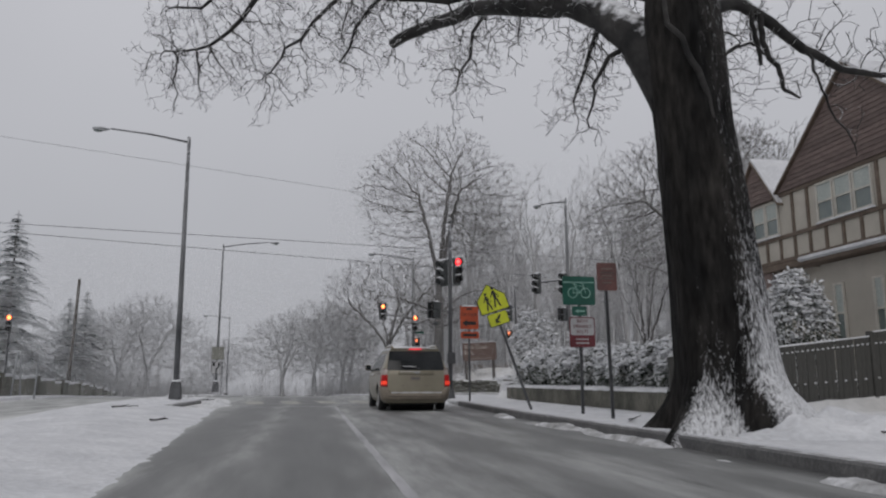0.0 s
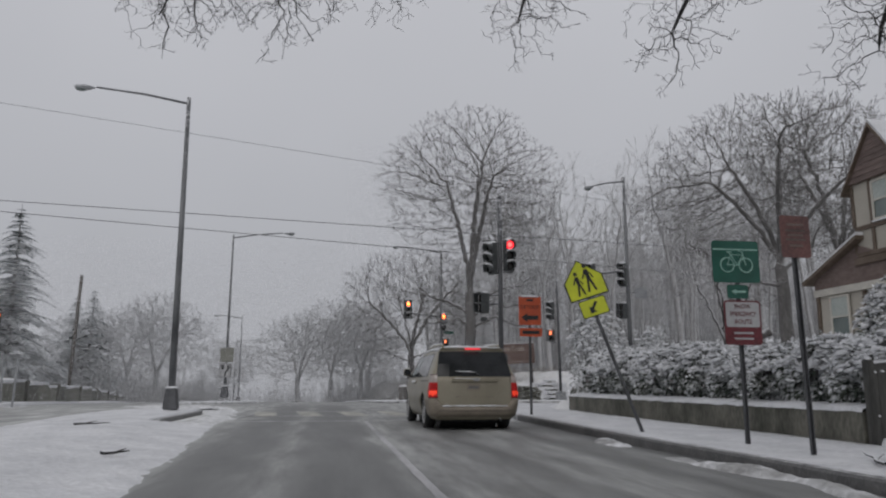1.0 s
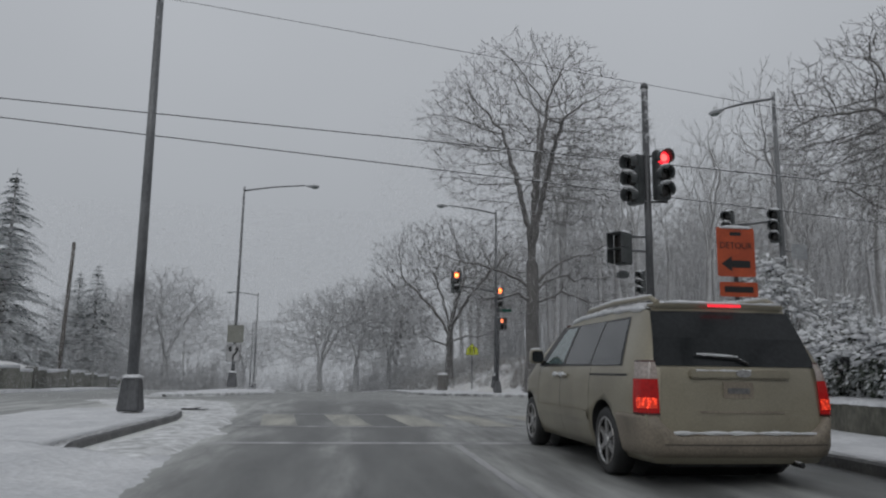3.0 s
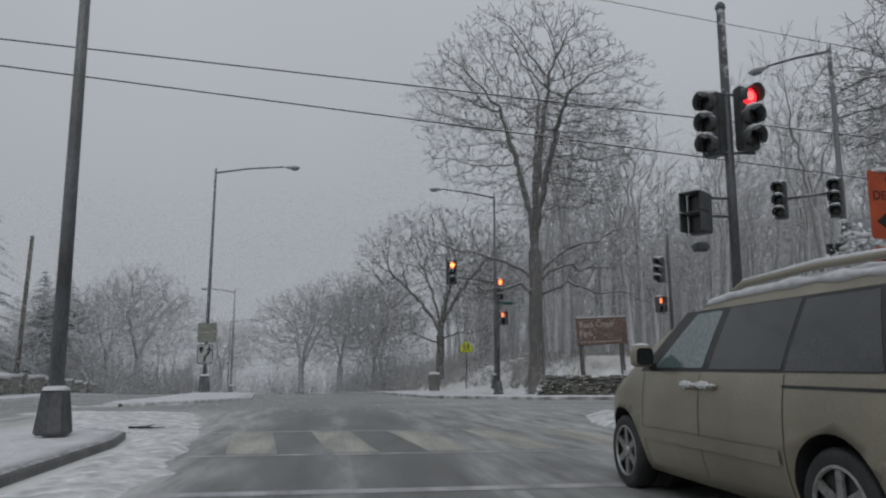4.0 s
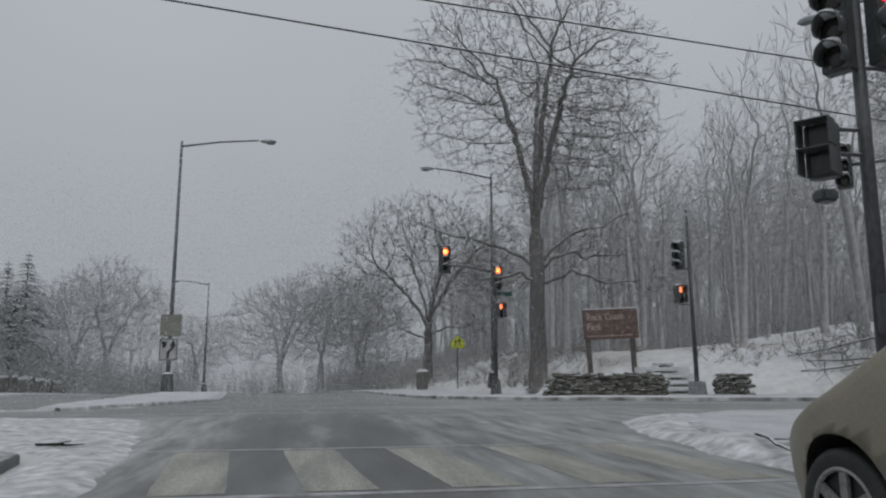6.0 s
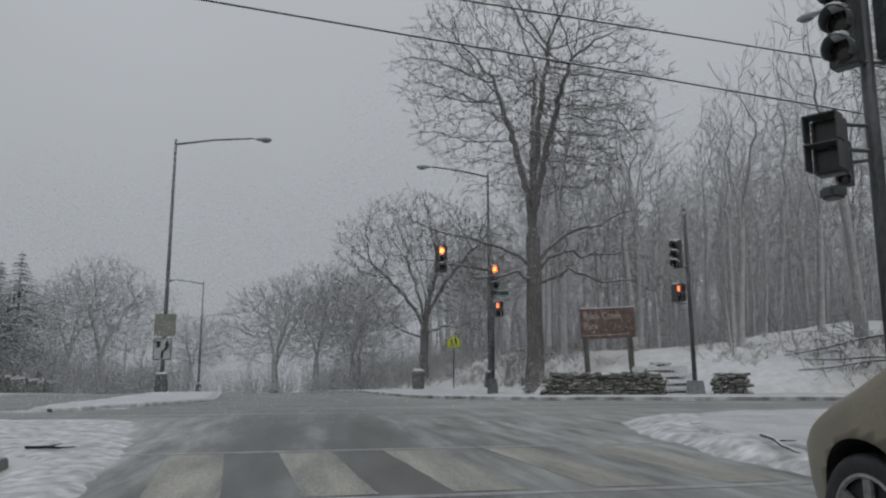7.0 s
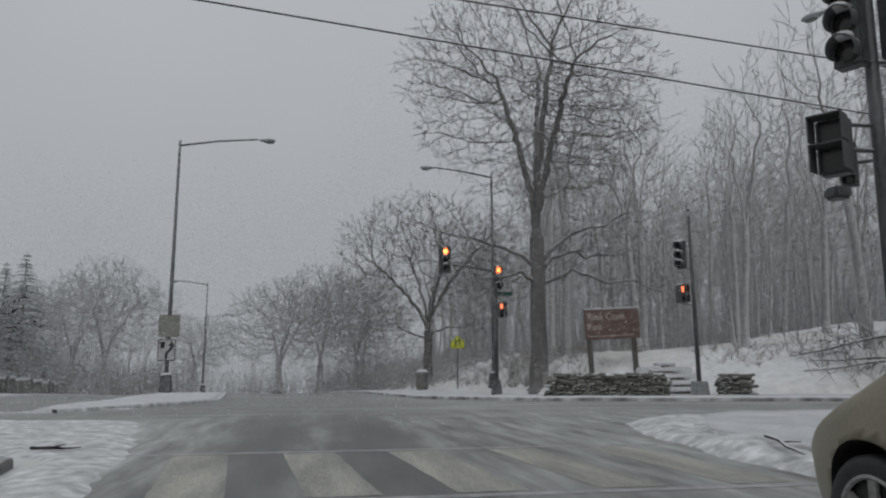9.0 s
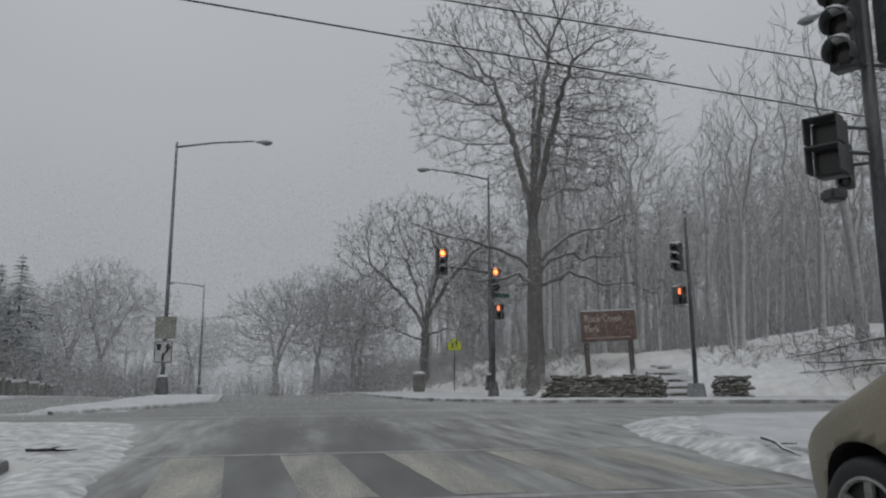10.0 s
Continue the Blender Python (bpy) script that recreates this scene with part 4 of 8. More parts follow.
for z in (5.5, 4.65, 3.9, 3.3):
    bracket(p, (-0.48 if z > 4.2 else -0.60, -0.05, z), (-0.02, 0, z))

# signals on the side street's lamp pole
p = empty("traffic_signal", pose(14.1, 33.7, 0.15), "pair of snow-capped signal heads on an arm of a lamp pole", "traffic light", "traffic signals")
part("mast_arm", tubed([(0, 0, 5.85), (-1.4, 0.55, 5.7)], [0.05, 0.04], 8), M_POLE_SNOWY, p, smooth=True)
signal_head(p, -1.45, 0.60, 6.2, -50, -1)
signal_head(p, -0.25, -0.1, 6.15, -48, -1)
signal_head(p, -0.25, 0.05, 4.35, -50, -1, "pedestrian_signal", True)
bracket(p, (-0.25, -0.1, 5.6), (0, 0, 5.6))
bracket(p, (-0.25, 0, 4.0), (0, 0, 4.0))
part("sign_back", plate(rounded(0.62, 0.5, 0.03, 2), 0.01, pose(0.65, 0.1, 4.85, 0, 0, 10)), M_ALU, p, "grey back of a sign")
bracket(p, (0, 0, 4.85), (0.4, 0.1, 4.85))

# a signal far off beside the left road
p = empty("traffic_signal", pose(-18.5, 50.3, 1.4), "far traffic signal across the divided road, red lit", "traffic light", "traffic signals")
part("pole", tubed([(0, 0, -2.4), (0, 0, 3.6)], [0.07, 0.06], 8), M_POLE, p)
signal_head(p, 0.0, -0.15, 3.75, 10, 0)


def sign_post(x, y, z, high, lean=(0, 0), mat=None, label="", category="traffic sign"):
    ob = empty("traffic_sign", pose(x, y, z), label, category, "roadside signs")
    bm = bmesh.new()
    for px in (-0.025, 0.025):
        box(bm, px - 0.006, px + 0.006, 0.0, 0.035, -0.1, high)
    box(bm, -0.025, 0.025, 0.028, 0.036, -0.1, high)
    for v in bm.verts:
        v.co.x += lean[0] * v.co.z
        v.co.y += lean[1] * v.co.z
    part("post", bm, mat or M_POLE, ob, "dark steel channel post")
    return ob


# cycle route and snow route signs on one post
s = sign_post(6.86, 12.42, 0.14, 2.95, (0.0, 0), None, "green bicycle route sign above a red and white snow route sign")
b = part("bicycle_board", plate(rounded(0.74, 0.62, 0.05, 4, -0.02, 2.62), 0.006, Matrix.Translation((0, -0.02, 0))), M_GREEN, s, "green bicycle route board")
part("heading_bar", plate(rounded(0.70, 0.022, 0.005, 1, -0.02, 2.80), 0.003, Matrix.Translation((0, -0.025, 0))), M_PALEGREEN, b, "pale line under the heading")
for cx in (-0.16, 0.13):
    bm = bmesh.new()
    pts = [(cx + 0.105 * math.cos(a), -0.026, 2.57 + 0.105 * math.sin(a)) for a in (2 * math.pi * k / 20 for k in range(21))]
    tube(bm, pts, 0.011, 5, False)
    part("bicycle_wheel", bm, M_PALEGREEN, b)
bm = bmesh.new()
for q in ([(-0.16, 2.57), (-0.10, 2.72), (0.09, 2.72), (0.0, 2.57), (-0.16, 2.57)], [(0.0, 2.57), (-0.10, 2.72)], [(-0.11, 2.72), (-0.12, 2.76)], [(0.13, 2.57), (0.08, 2.77), (0.03, 2.78)], [(-0.16, 2.76), (-0.08, 2.76)]):
    tube(bm, [(x, -0.026, z) for x, z in q], 0.009, 5)
part("bicycle_frame", bm, M_PALEGREEN, b)
c = part("arrow_plate", plate(rounded(0.33, 0.20, 0.03, 3, -0.02, 2.18), 0.006, Matrix.Translation((0, -0.02, 0))), M_GREEN, s, "small green arrow plate")
part("arrow_bar", plate([(-0.12, 2.18), (-0.05, 2.22), (-0.05, 2.195), (0.10, 2.195), (0.10, 2.165), (-0.05, 2.165), (-0.05, 2.14)], 0.003, Matrix.Translation((0, -0.025, 0))), M_PALEGREEN, c)
c = part("snow_route_board", plate(rounded(0.57, 0.64, 0.05, 4, 0.03, 1.73), 0.006, Matrix.Translation((0, -0.02, 0))), M_RED, s, "white and red snow emergency route board")
part("white_field", plate(rounded(0.52, 0.36, 0.03, 3, 0.03, 1.845), 0.003, Matrix.Translation((0, -0.026, 0))), M_WHITE, c)
for word, z in (("SNOW", 1.96), ("EMERGENCY", 1.85), ("ROUTE", 1.74)):
    text_part("lettering", word, 0.10, M_RED, c, 0.03, z, -0.031, 0.26 if word != "EMERGENCY" else 0.40)
for z in (1.58, 1.50):
    part("lettering_bar", plate(rounded(0.30, 0.025, 0.005, 1, 0.03, z), 0.003, Matrix.Translation((0, -0.026, 0))), M_WHITE, c)

# reddish sign on the next post
s = sign_post(7.02, 11.2, 0.14, 3.02, (-0.018, 0), None, "faded reddish parking sign on a dark post")
c = part("board", plate(rounded(0.42, 0.56, 0.04, 4, -0.03, 2.76), 0.006, Matrix.Translation((0, -0.02, 0))), M_DUSKSIGN, s)
for k, z in enumerate((2.92, 2.84, 2.78, 2.72, 2.64)):
    part("lettering_bar", plate(rounded((0.24, 0.28, 0.22, 0.28, 0.2)[k], 0.03, 0.005, 1, -0.03, z), 0.003, Matrix.Translation((0, -0.026, 0))), M_BRICKRED, c)


def walker(bm, x, z, k):
    """A plain walking pictogram."""
    quads = [((-0.05, 0.30), (0.06, 0.30), (0.07, 0.02), (-0.04, 0.02)), ((-0.04, 0.04), (0.03, 0.04), (-0.07, -0.30), (-0.13, -0.30)), ((0.0, 0.04), (0.07, 0.04), (0.14, -0.30), (0.08, -0.30)),
             ((0.05, 0.28), (0.06, 0.20), (0.17, 0.04), (0.13, 0.02)), ((-0.04, 0.28), (-0.04, 0.20), (-0.14, 0.06), (-0.16, 0.10))]
    for n, q in enumerate(quads):
        y = -0.0002 * n
        vs = [bm.verts.new((x + k * a, y, z + k * b)) for a, b in q]
        ws = [bm.verts.new((x + k * a, y + 0.003, z + k * b)) for a, b in q]
        bm.faces.new(vs)
        bm.faces.new(ws[::-1])
        for i in range(4):
            bm.faces.new((vs[i], ws[i], ws[(i + 1) % 4], vs[(i + 1) % 4]))
    pts = [(x + k * (0.01 + 0.06 * math.cos(a)), z + k * (0.39 + 0.065 * math.sin(a))) for a in (2 * math.pi * i / 10 for i in range(10))]
    vs = [bm.verts.new((a, 0.0, b)) for a, b in pts]
    ws = [bm.verts.new((a, 0.003, b)) for a, b in pts]
    bm.faces.new(vs)
    for i in range(10):
        bm.faces.new((vs[i], ws[i], ws[(i + 1) % 10], vs[(i + 1) % 10]))


def pentagon(w, h, z):
    return [(-w / 2, z), (w / 2, z), (w / 2, z + h * 0.5), (0, z + h), (-w / 2, z + h * 0.5)]


def school_sign(x, y, z, m, w, post, arrow, label):
    ob = empty("traffic_sign", pose(x, y, z) @ m, label, "traffic sign", "roadside signs")
    part("post", tubed([(0, 0.02, -0.1), (0, 0.02, post)], 0.035, 8), M_POLE, ob, "dark round steel post")
    top = post - w * 0.18
    rim = part("crossing_board", plate(pentagon(w, w * 0.93, top - w * 0.7), 0.005, Matrix.Translation((0, -0.03, 0))), M_BLACK, ob, "yellow-green pentagon crossing board")
    part("yellow_field", plate(pentagon(w * 0.93, w * 0.865, top - w * 0.7 + w * 0.03), 0.003, Matrix.Translation((0, -0.035, 0))), M_YELLOW, rim)
    bm = bmesh.new()
    walker(bm, w * 0.12, top - w * 0.30, w * 0.90)
    walker(bm, -w * 0.16, top - w * 0.38, w * 0.76)
    bm.transform(Matrix.Translation((0, -0.04, 0)))
    part("pictogram", bm, M_BLACK, rim, "two black walking pictograms")
    if arrow:
        z1 = top - w * 0.7 - 0.02
        a = part("arrow_board", plate(rounded(w * 0.68, w * 0.42, 0.03, 3, 0, z1 - w * 0.21), 0.005, Matrix.Translation((0, -0.03, 0))), M_BLACK, ob, "yellow-green arrow board")
        part("yellow_field", plate(rounded(w * 0.64, w * 0.38, 0.03, 3, 0, z1 - w * 0.21), 0.003, Matrix.Translation((0, -0.035, 0))), M_YELLOW, a)
        shape = [(-0.11, -0.11), (-0.10, 0.04), (-0.06, 0.0), (0.06, 0.12), (0.10, 0.08), (-0.02, -0.04), (0.03, -0.10)]
        part("arrow", plate([(u * w * 1.15, z1 - w * 0.21 + v * w * 1.15) for u, v in shape], 0.003, Matrix.Translation((0, -0.04, 0))), M_BLACK, a)
    return ob


school_sign(6.67, 15.58, 0.13, pose(0, 0, 0, -7.5, -18.0, 3), 0.82, 3.34, True, "leaning yellow-green school crossing sign on a bent-over post")
school_sign(8.9, 62.7, prof(62.7) + 0.15, pose(0, 0, 0), 0.85, 3.2, False, "distant yellow-green school crossing sign")

# detour sign
s = sign_post(6.67, 23.15, 0.14, 3.3, (0, 0), None, "orange detour sign on a post beside the road")
b = part("detour_board", plate(rounded(0.66, 0.82, 0.04, 3, 0, 2.92), 0.006, Matrix.Translation((0, -0.02, 0))), M_ORANGE, s, "orange board with a black arrow")
text_part("lettering", "DETOUR", 0.15, M_BLACK, b, 0, 3.02, -0.025, 0.56)
part("lettering_bar", plate(rounded(0.2, 0.06, 0.01, 1, 0, 3.22), 0.003, Matrix.Translation((0, -0.025, 0))), M_BLACK, b)
part("arrow", plate([(-0.26, 2.72), (-0.08, 2.85), (-0.08, 2.78), (0.24, 2.78), (0.24, 2.66), (-0.08, 2.66), (-0.08, 2.59)], 0.003, Matrix.Translation((0, -0.025, 0))), M_BLACK, b)
c = part("lower_plate", plate(rounded(0.66, 0.24, 0.03, 3, 0.02, 2.30), 0.006, Matrix.Translation((0, -0.02, 0))), M_ORANGE, s, "narrow orange plate")
part("lettering_bar", plate(rounded(0.5, 0.10, 0.01, 1, 0.02, 2.30), 0.003, Matrix.Translation((0, -0.025, 0))), M_BLACK, c)
part("snow_cap", blob(0.3, 0.05, 0.05, 6), M_SNOW, s).location = (0, -0.01, 3.32)

# keep-right sign on the lamp pole of the far island
s = empty("traffic_sign", pose(-5.2, 49.86, -0.30), "white median sign below a blank grey plate on a lamp pole", "traffic sign", "roadside signs")
part("upper_plate", plate(rounded(0.80, 0.86, 0.04, 3, 0.05, 3.0), 0.008, Matrix.Translation((0, -0.03, 0))), M_TANPLATE, s, "blank weathered tan plate")
b = part("keep_right_board", plate(rounded(0.70, 0.86, 0.05, 3, 0.0, 2.06), 0.008, Matrix.Translation((0, -0.03, 0))), M_WHITE, s)
part("border", plate(rounded(0.66, 0.82, 0.05, 3, 0.0, 2.06), 0.003, Matrix.Translation((0, -0.036, 0))), M_BLACK, b)
part("white_field", plate(rounded(0.60, 0.76, 0.04, 3, 0.0, 2.06), 0.003, Matrix.Translation((0, -0.041, 0))), M_WHITE, b)
bm = bmesh.new()
tube(bm, [(-0.02, -0.04, 1.72), (0.0, -0.04, 1.95), (0.14, -0.04, 2.1), (0.16, -0.04, 2.22)], [0.05, 0.05, 0.05, 0.05], 6)
tube(bm, [(0.16, -0.04, 2.20), (0.17, -0.04, 2.42)], [0.13, 0.005], 6)
part("arrow", bm, M_BLACK, b)
part("island_symbol", plate([(-0.28, 2.38), (-0.06, 2.38), (-0.10, 2.12), (-0.22, 2.12)], 0.003, Matrix.Translation((0, -0.046, 0))), M_BLACK, b)
for z in (3.0, 2.06):
    part("strap", boxed(-0.11, 0.11, -0.015, 0.25, z - 0.03, z + 0.03), M_POLE, s)


def cable(a, b, sag, r, label):
    """A cable hung between two points."""
    a, b = Vector(a), Vector(b)
    pts = [a.lerp(b, k / 24) - Vector((0, 0, sag * 4 * (k / 24) * (1 - k / 24))) for k in range(25)]
    ob = part("overhead_cable", tubed(pts, r, 6), M_WIRE)
    return tagged(ob, label, "cable", "overhead cables")


def along(y0, z0, y1, z1, x):
    k = (x + 20) / 40
    return (x, y0 + (y1 - y0) * k, z0 + (z1 - z0) * k)


for y0, z0, y1, z1, r in ((27.38, 7.12, 32.02, 6.64, 0.015), (27.25, 7.0, 32.2, 5.45, 0.015), (29.75, 11.95, 29.13, 6.95, 0.008)):
    cable(along(y0, z0, y1, z1, -60), along(y0, z0, y1, z1, 62), 0.0, r, "dark overhead cable strung across the road")

p = empty("utility_pole", pose(-20.35, 69.4, prof(69.4) - 0.2), "bare leaning wooden utility pole", "utility pole")
part("shaft", tubed([(0, 0, 0), (0.28, 0, 10.9)], [0.17, 0.13], 10), M_WOODPOLE, p, smooth=True)
part("cap", tubed([(0.28, 0, 10.88), (0.283, 0, 10.95)], [0.135, 0.10], 10), M_WOODPOLE, p)

# litter bin by the far pavement
p = empty("litter_bin", pose(7.3, 66, prof(66) + 0.16), "grey-brown round litter bin with snow on its lid", "litter bin")
part("body", tubed([(0, 0, 0), (0, 0, 0.9)], [0.36, 0.42], 16), M_BIN, p)
part("rim", tubed([(0, 0, 0.88), (0, 0, 1.0), (0, 0, 1.12)], [0.45, 0.45, 0.38], 16), M_BIN, p)
part("snow_cap", blob(0.4, 0.4, 0.15, 3), M_SNOW, p).location = (0, 0, 1.12)

# park sign on the bank
p = empty("park_sign", pose(12.9, 49.0, 0.9, 0, -2.8, -2), "brown park name board on two posts, dusted with snow", "sign")
for x in (-1.0, 0.95):
    part("post", boxed(x - 0.09, x + 0.09, 0.02, 0.2, -0.6, 2.55, 0.01), M_WOODPOLE, p, "squared weathered timber post")
b = part("board", boxed(-1.22, 1.2, -0.09, 0.0, 1.33, 2.6, 0.02), M_BROWNSIGN, p)
text_part("lettering", "Rock Creek", 0.42, M_SIGNINK, b, -0.25, 2.28, -0.094, 1.65)
text_part("lettering", "Park", 0.42, M_SIGNINK, b, -0.78, 1.86, -0.094, 0.62)
part("lettering_bar", boxed(-1.1, 0.9, -0.095, -0.089, 1.47, 1.495), M_SIGNINK, b, "line of small pale lettering")
part("snow_cap", boxed(-1.2, 1.18, -0.1, 0.02, 2.6, 2.65, 0.015), M_SNOW, p)


# pale posts before the wall of the left road
for x, y, h, lean in ((-14.0, 39.2, 2.3, 4), (-13.7, 39.6, 2.3, -3), (-11.6, 35.4, 1.9, 2)):
    ob = part("marker_post", tubed([(0, 0, -0.1), (0, 0, h * 0.5), (0, 0, h)], [0.05, 0.045, 0.045], 7), M_ALU)
    ob.matrix_world = pose(x, y, 0.05, 0, lean, 0)
    tagged(ob, "pale metal post beside the divided road", "post", "marker posts")


# ---- minivan ----
def table(rows, v):
    for (a, x), (b, y) in zip(rows, rows[1:]):
        if v <= b:
            t = max(0.0, (v - a) / (b - a))
            return x + (y - x) * t
    return rows[-1][1]


def van_top(y):
    return table([(0, 1.70), (0.3, 1.745), (0.9, 1.775), (1.6, 1.79), (2.4, 1.775), (2.9, 1.73), (3.2, 1.645), (3.6, 1.44), (4.0, 1.18), (4.2, 1.065), (4.5, 0.945), (4.72, 0.85), (4.88, 0.73), (5.01, 0.58)], y)


def van_width(z):
    return table([(0.2, 0.84), (0.3, 0.91), (0.45, 0.96), (0.62, 0.985), (0.8, 0.985), (0.95, 0.972), (1.06, 0.955), (1.15, 0.935), (1.25, 0.895), (1.45, 0.81), (1.6, 0.74), (1.8, 0.66)], z)


def van_plan(y):
    return table([(0, 0.935), (0.1, 0.965), (0.3, 0.993), (0.7, 1.0), (4.2, 1.0), (4.36, 0.97), (4.55, 0.905), (4.70, 0.845), (4.82, 0.785), (4.92, 0.705), (5.01, 0.60)], y)


def van_rear(z):
    return table([(0.2, 0.12), (0.35, 0.06), (0.6, 0.05), (0.95, 0.075), (1.08, 0.10), (1.4, 0.245), (1.66, 0.40), (1.8, 0.47)], z)


def van_shift(y0, z):
    w = max(0.0, 1 - y0 / 1.0) ** 2
    return y0 + van_rear(z) * w


def van_tail(x, z):
    return van_rear(z) - 0.05 * (1 - min(1.0, abs(x) / 0.92) ** 2.2)


def van_section(y0):
    t = van_top(y0)
    zr = t - 0.105
    k = van_plan(y0)
    pts = []
    for i in range(15):
        z = 0.22 + (zr - 0.22) * i / 14
        pts.append((van_width(z) * k, van_shift(y0, z), z))
    w = van_width(zr) * k
    for i in range(1, 9):
        a = radians(90 * i / 8)
        z = zr + 0.105 * math.sin(a) ** 0.9
        pts.append((w * max(0.0, math.cos(a)) ** 0.62, van_shift(y0, z), z))
    return pts


def van_body():
    bm = bmesh.new()
    ys = [0, 0.06, 0.15, 0.3, 0.5, 0.75, 1.0, 1.3, 1.6, 1.9, 2.2, 2.5, 2.75, 2.95, 3.1, 3.25, 3.4, 3.55, 3.7, 3.85, 4.0, 4.1, 4.2, 4.35, 4.48, 4.58, 4.67, 4.75, 4.82, 4.88, 4.94, 4.98, 5.01]
    rows = []
    for y in ys:
        sec = van_section(y)
        right = [bm.verts.new(p) for p in sec]
        left = [bm.verts.new((-x, yy, z)) for x, yy, z in sec[:-1]]
        rows.append(left + [right[-1]] + right[-2::-1])
    for a, b in zip(rows, rows[1:]):
        for i in range(len(a) - 1):
            bm.faces.new((a[i], a[i + 1], b[i + 1], b[i]))
        bm.faces.new((a[-1], a[0], b[0], b[-1]))
    n = len(rows[0])
    for row, rear in ((rows[0], True), (rows[-1], False)):
        half = n // 2
        prev = None
        for i in range(half):
            l, r = row[i], row[n - 1 - i]
            line = [l]
            for k in range(1, 10):
                x = l.co.x + (r.co.x - l.co.x) * k / 10
                z = l.co.z
                y = van_tail(x, z) if rear else l.co.y + 0.05 * (1 - (x / 0.5) ** 2) * (0.6 if z > 0.3 else 0)
                line.append(bm.verts.new((x, y, z)))
            line.append(r)
            if prev:
                for k in range(10):
                    bm.faces.new((prev[k], prev[k + 1], line[k + 1], line[k]))
            prev = line
        bm.faces.new(prev + [row[half]])
    bmesh.ops.holes_fill(bm, edges=[e for e in bm.edges if e.is_boundary], sides=0)
    bmesh.ops.recalc_face_normals(bm, faces=bm.faces[:])
    return bm


def side_patch(corners, off=0.006, nu=10, nv=6, sides=(1, -1)):
    """A panel on the van's flank between a lower and an upper edge: (y0, y1, z) below and above."""
    (a0, a1, za), (b0, b1, zb) = corners
    bm = bmesh.new()
    for s in sides:
        grid = []
        for j in range(nv + 1):
            v = j / nv
            z = za + (zb - za) * v
            row = []
            for i in range(nu + 1):
                u = i / nu
                y = (a0 + (b0 - a0) * v) + ((a1 + (b1 - a1) * v) - (a0 + (b0 - a0) * v)) * u
                row.append(bm.verts.new((s * (van_width(z) * van_plan(y) + off), y, z)))
            grid.append(row)
        for r0, r1 in zip(grid, grid[1:]):
            for i in range(nu):
                bm.faces.new((r0[i], r0[i + 1], r1[i + 1], r1[i]))
    return bm


def tail_patch(x0, x1, z0, z1, off=0.008, inset_top=0.0, nu=12, nv=6):
    bm = bmesh.new()
    grid = []
    for j in range(nv + 1):
        v = j / nv
        z = z0 + (z1 - z0) * v
        c, h = (x0 + x1) / 2, (x1 - x0) / 2 - inset_top * v
        grid.append([bm.verts.new((c + h * (2 * i / nu - 1), van_tail(c + h * (2 * i / nu - 1), z) - off, z)) for i in range(nu + 1)])
    for r0, r1 in zip(grid, grid[1:]):
        for i in range(nu):
            bm.faces.new((r0[i], r0[i + 1], r1[i + 1], r1[i]))
    return bm


def wrap(side, z0, z1, x_in, y_out, off, nv=5):
    """A lamp lens that wraps from the tail round the corner on to the flank."""
    bm = bmesh.new()
    grid = []
    for j in range(nv + 1):
        z = z0 + (z1 - z0) * j / nv
        row = []
        edge = van_width(z) * van_plan(0)
        for k in range(7):
            x = x_in + (edge - 0.02 - x_in) * k / 6
            row.append((x, van_tail(x, z) - off, z))
        row.append((edge + off * 0.75, van_shift(0, z) + 0.005, z))
        for k in range(1, 7):
            y = van_shift(0, z) + 0.02 + (y_out - 0.02) * k / 6
            row.append((van_width(z) * van_plan(max(0, y - van_rear(z) * 0.8)) + off, y, z))
        grid.append([bm.verts.new((side * x, y, zz)) for x, y, zz in row])
    for r0, r1 in zip(grid, grid[1:]):
        for i in range(len(r0) - 1):
            bm.faces.new((r0[i], r0[i + 1], r1[i + 1], r1[i]))
    return bm


def wheel(parent, x, y, s):
    w = part("wheel", bmesh_tyre(), M_RUBBER, parent, "wet black tyre on a silver alloy rim", smooth=True)
    w.matrix_local = pose(x, y, 0.345, 0, 0, 0 if s > 0 else 180)
    bm = tubed([(-0.06, 0, 0), (0.07, 0, 0)], 0.238, 28)
    rim = part("rim", bm, M_PLASTIC, w)
    spokes = bmesh.new()
    for k in range(6):
        m = Matrix.Rotation(2 * math.pi * k / 6, 4, "X")
        box(spokes, 0.075, 0.10, -0.036, 0.036, 0.05, 0.225, 0.008, m)
    tube(spokes, [(0.07, 0, 0), (0.11, 0, 0)], [0.075, 0.06], 14)
    ring = [(0.098, 0.232 * math.cos(a), 0.232 * math.sin(a)) for a in (2 * math.pi * k / 28 for k in range(29))]
    tube(spokes, ring, 0.016, 6, False)
    part("spokes", spokes, M_RIM, w, "six-spoke silver alloy")
    return w


def bmesh_tyre():
    bm = bmesh.new()
    prof_ = [(-0.105, 0.24), (-0.112, 0.285), (-0.105, 0.325), (-0.085, 0.343), (0, 0.346), (0.085, 0.343), (0.105, 0.325), (0.112, 0.285), (0.105, 0.24)]
    rings = []
    for k in range(36):
        a = 2 * math.pi * k / 36
        rings.append([bm.verts.new((x, r * math.cos(a), r * math.sin(a))) for x, r in prof_])
    for k in range(36):
        a, b = rings[k], rings[(k + 1) % 36]
        for i in range(len(prof_) - 1):
            bm.faces.new((a[i], a[i + 1], b[i + 1], b[i]))
    return bm


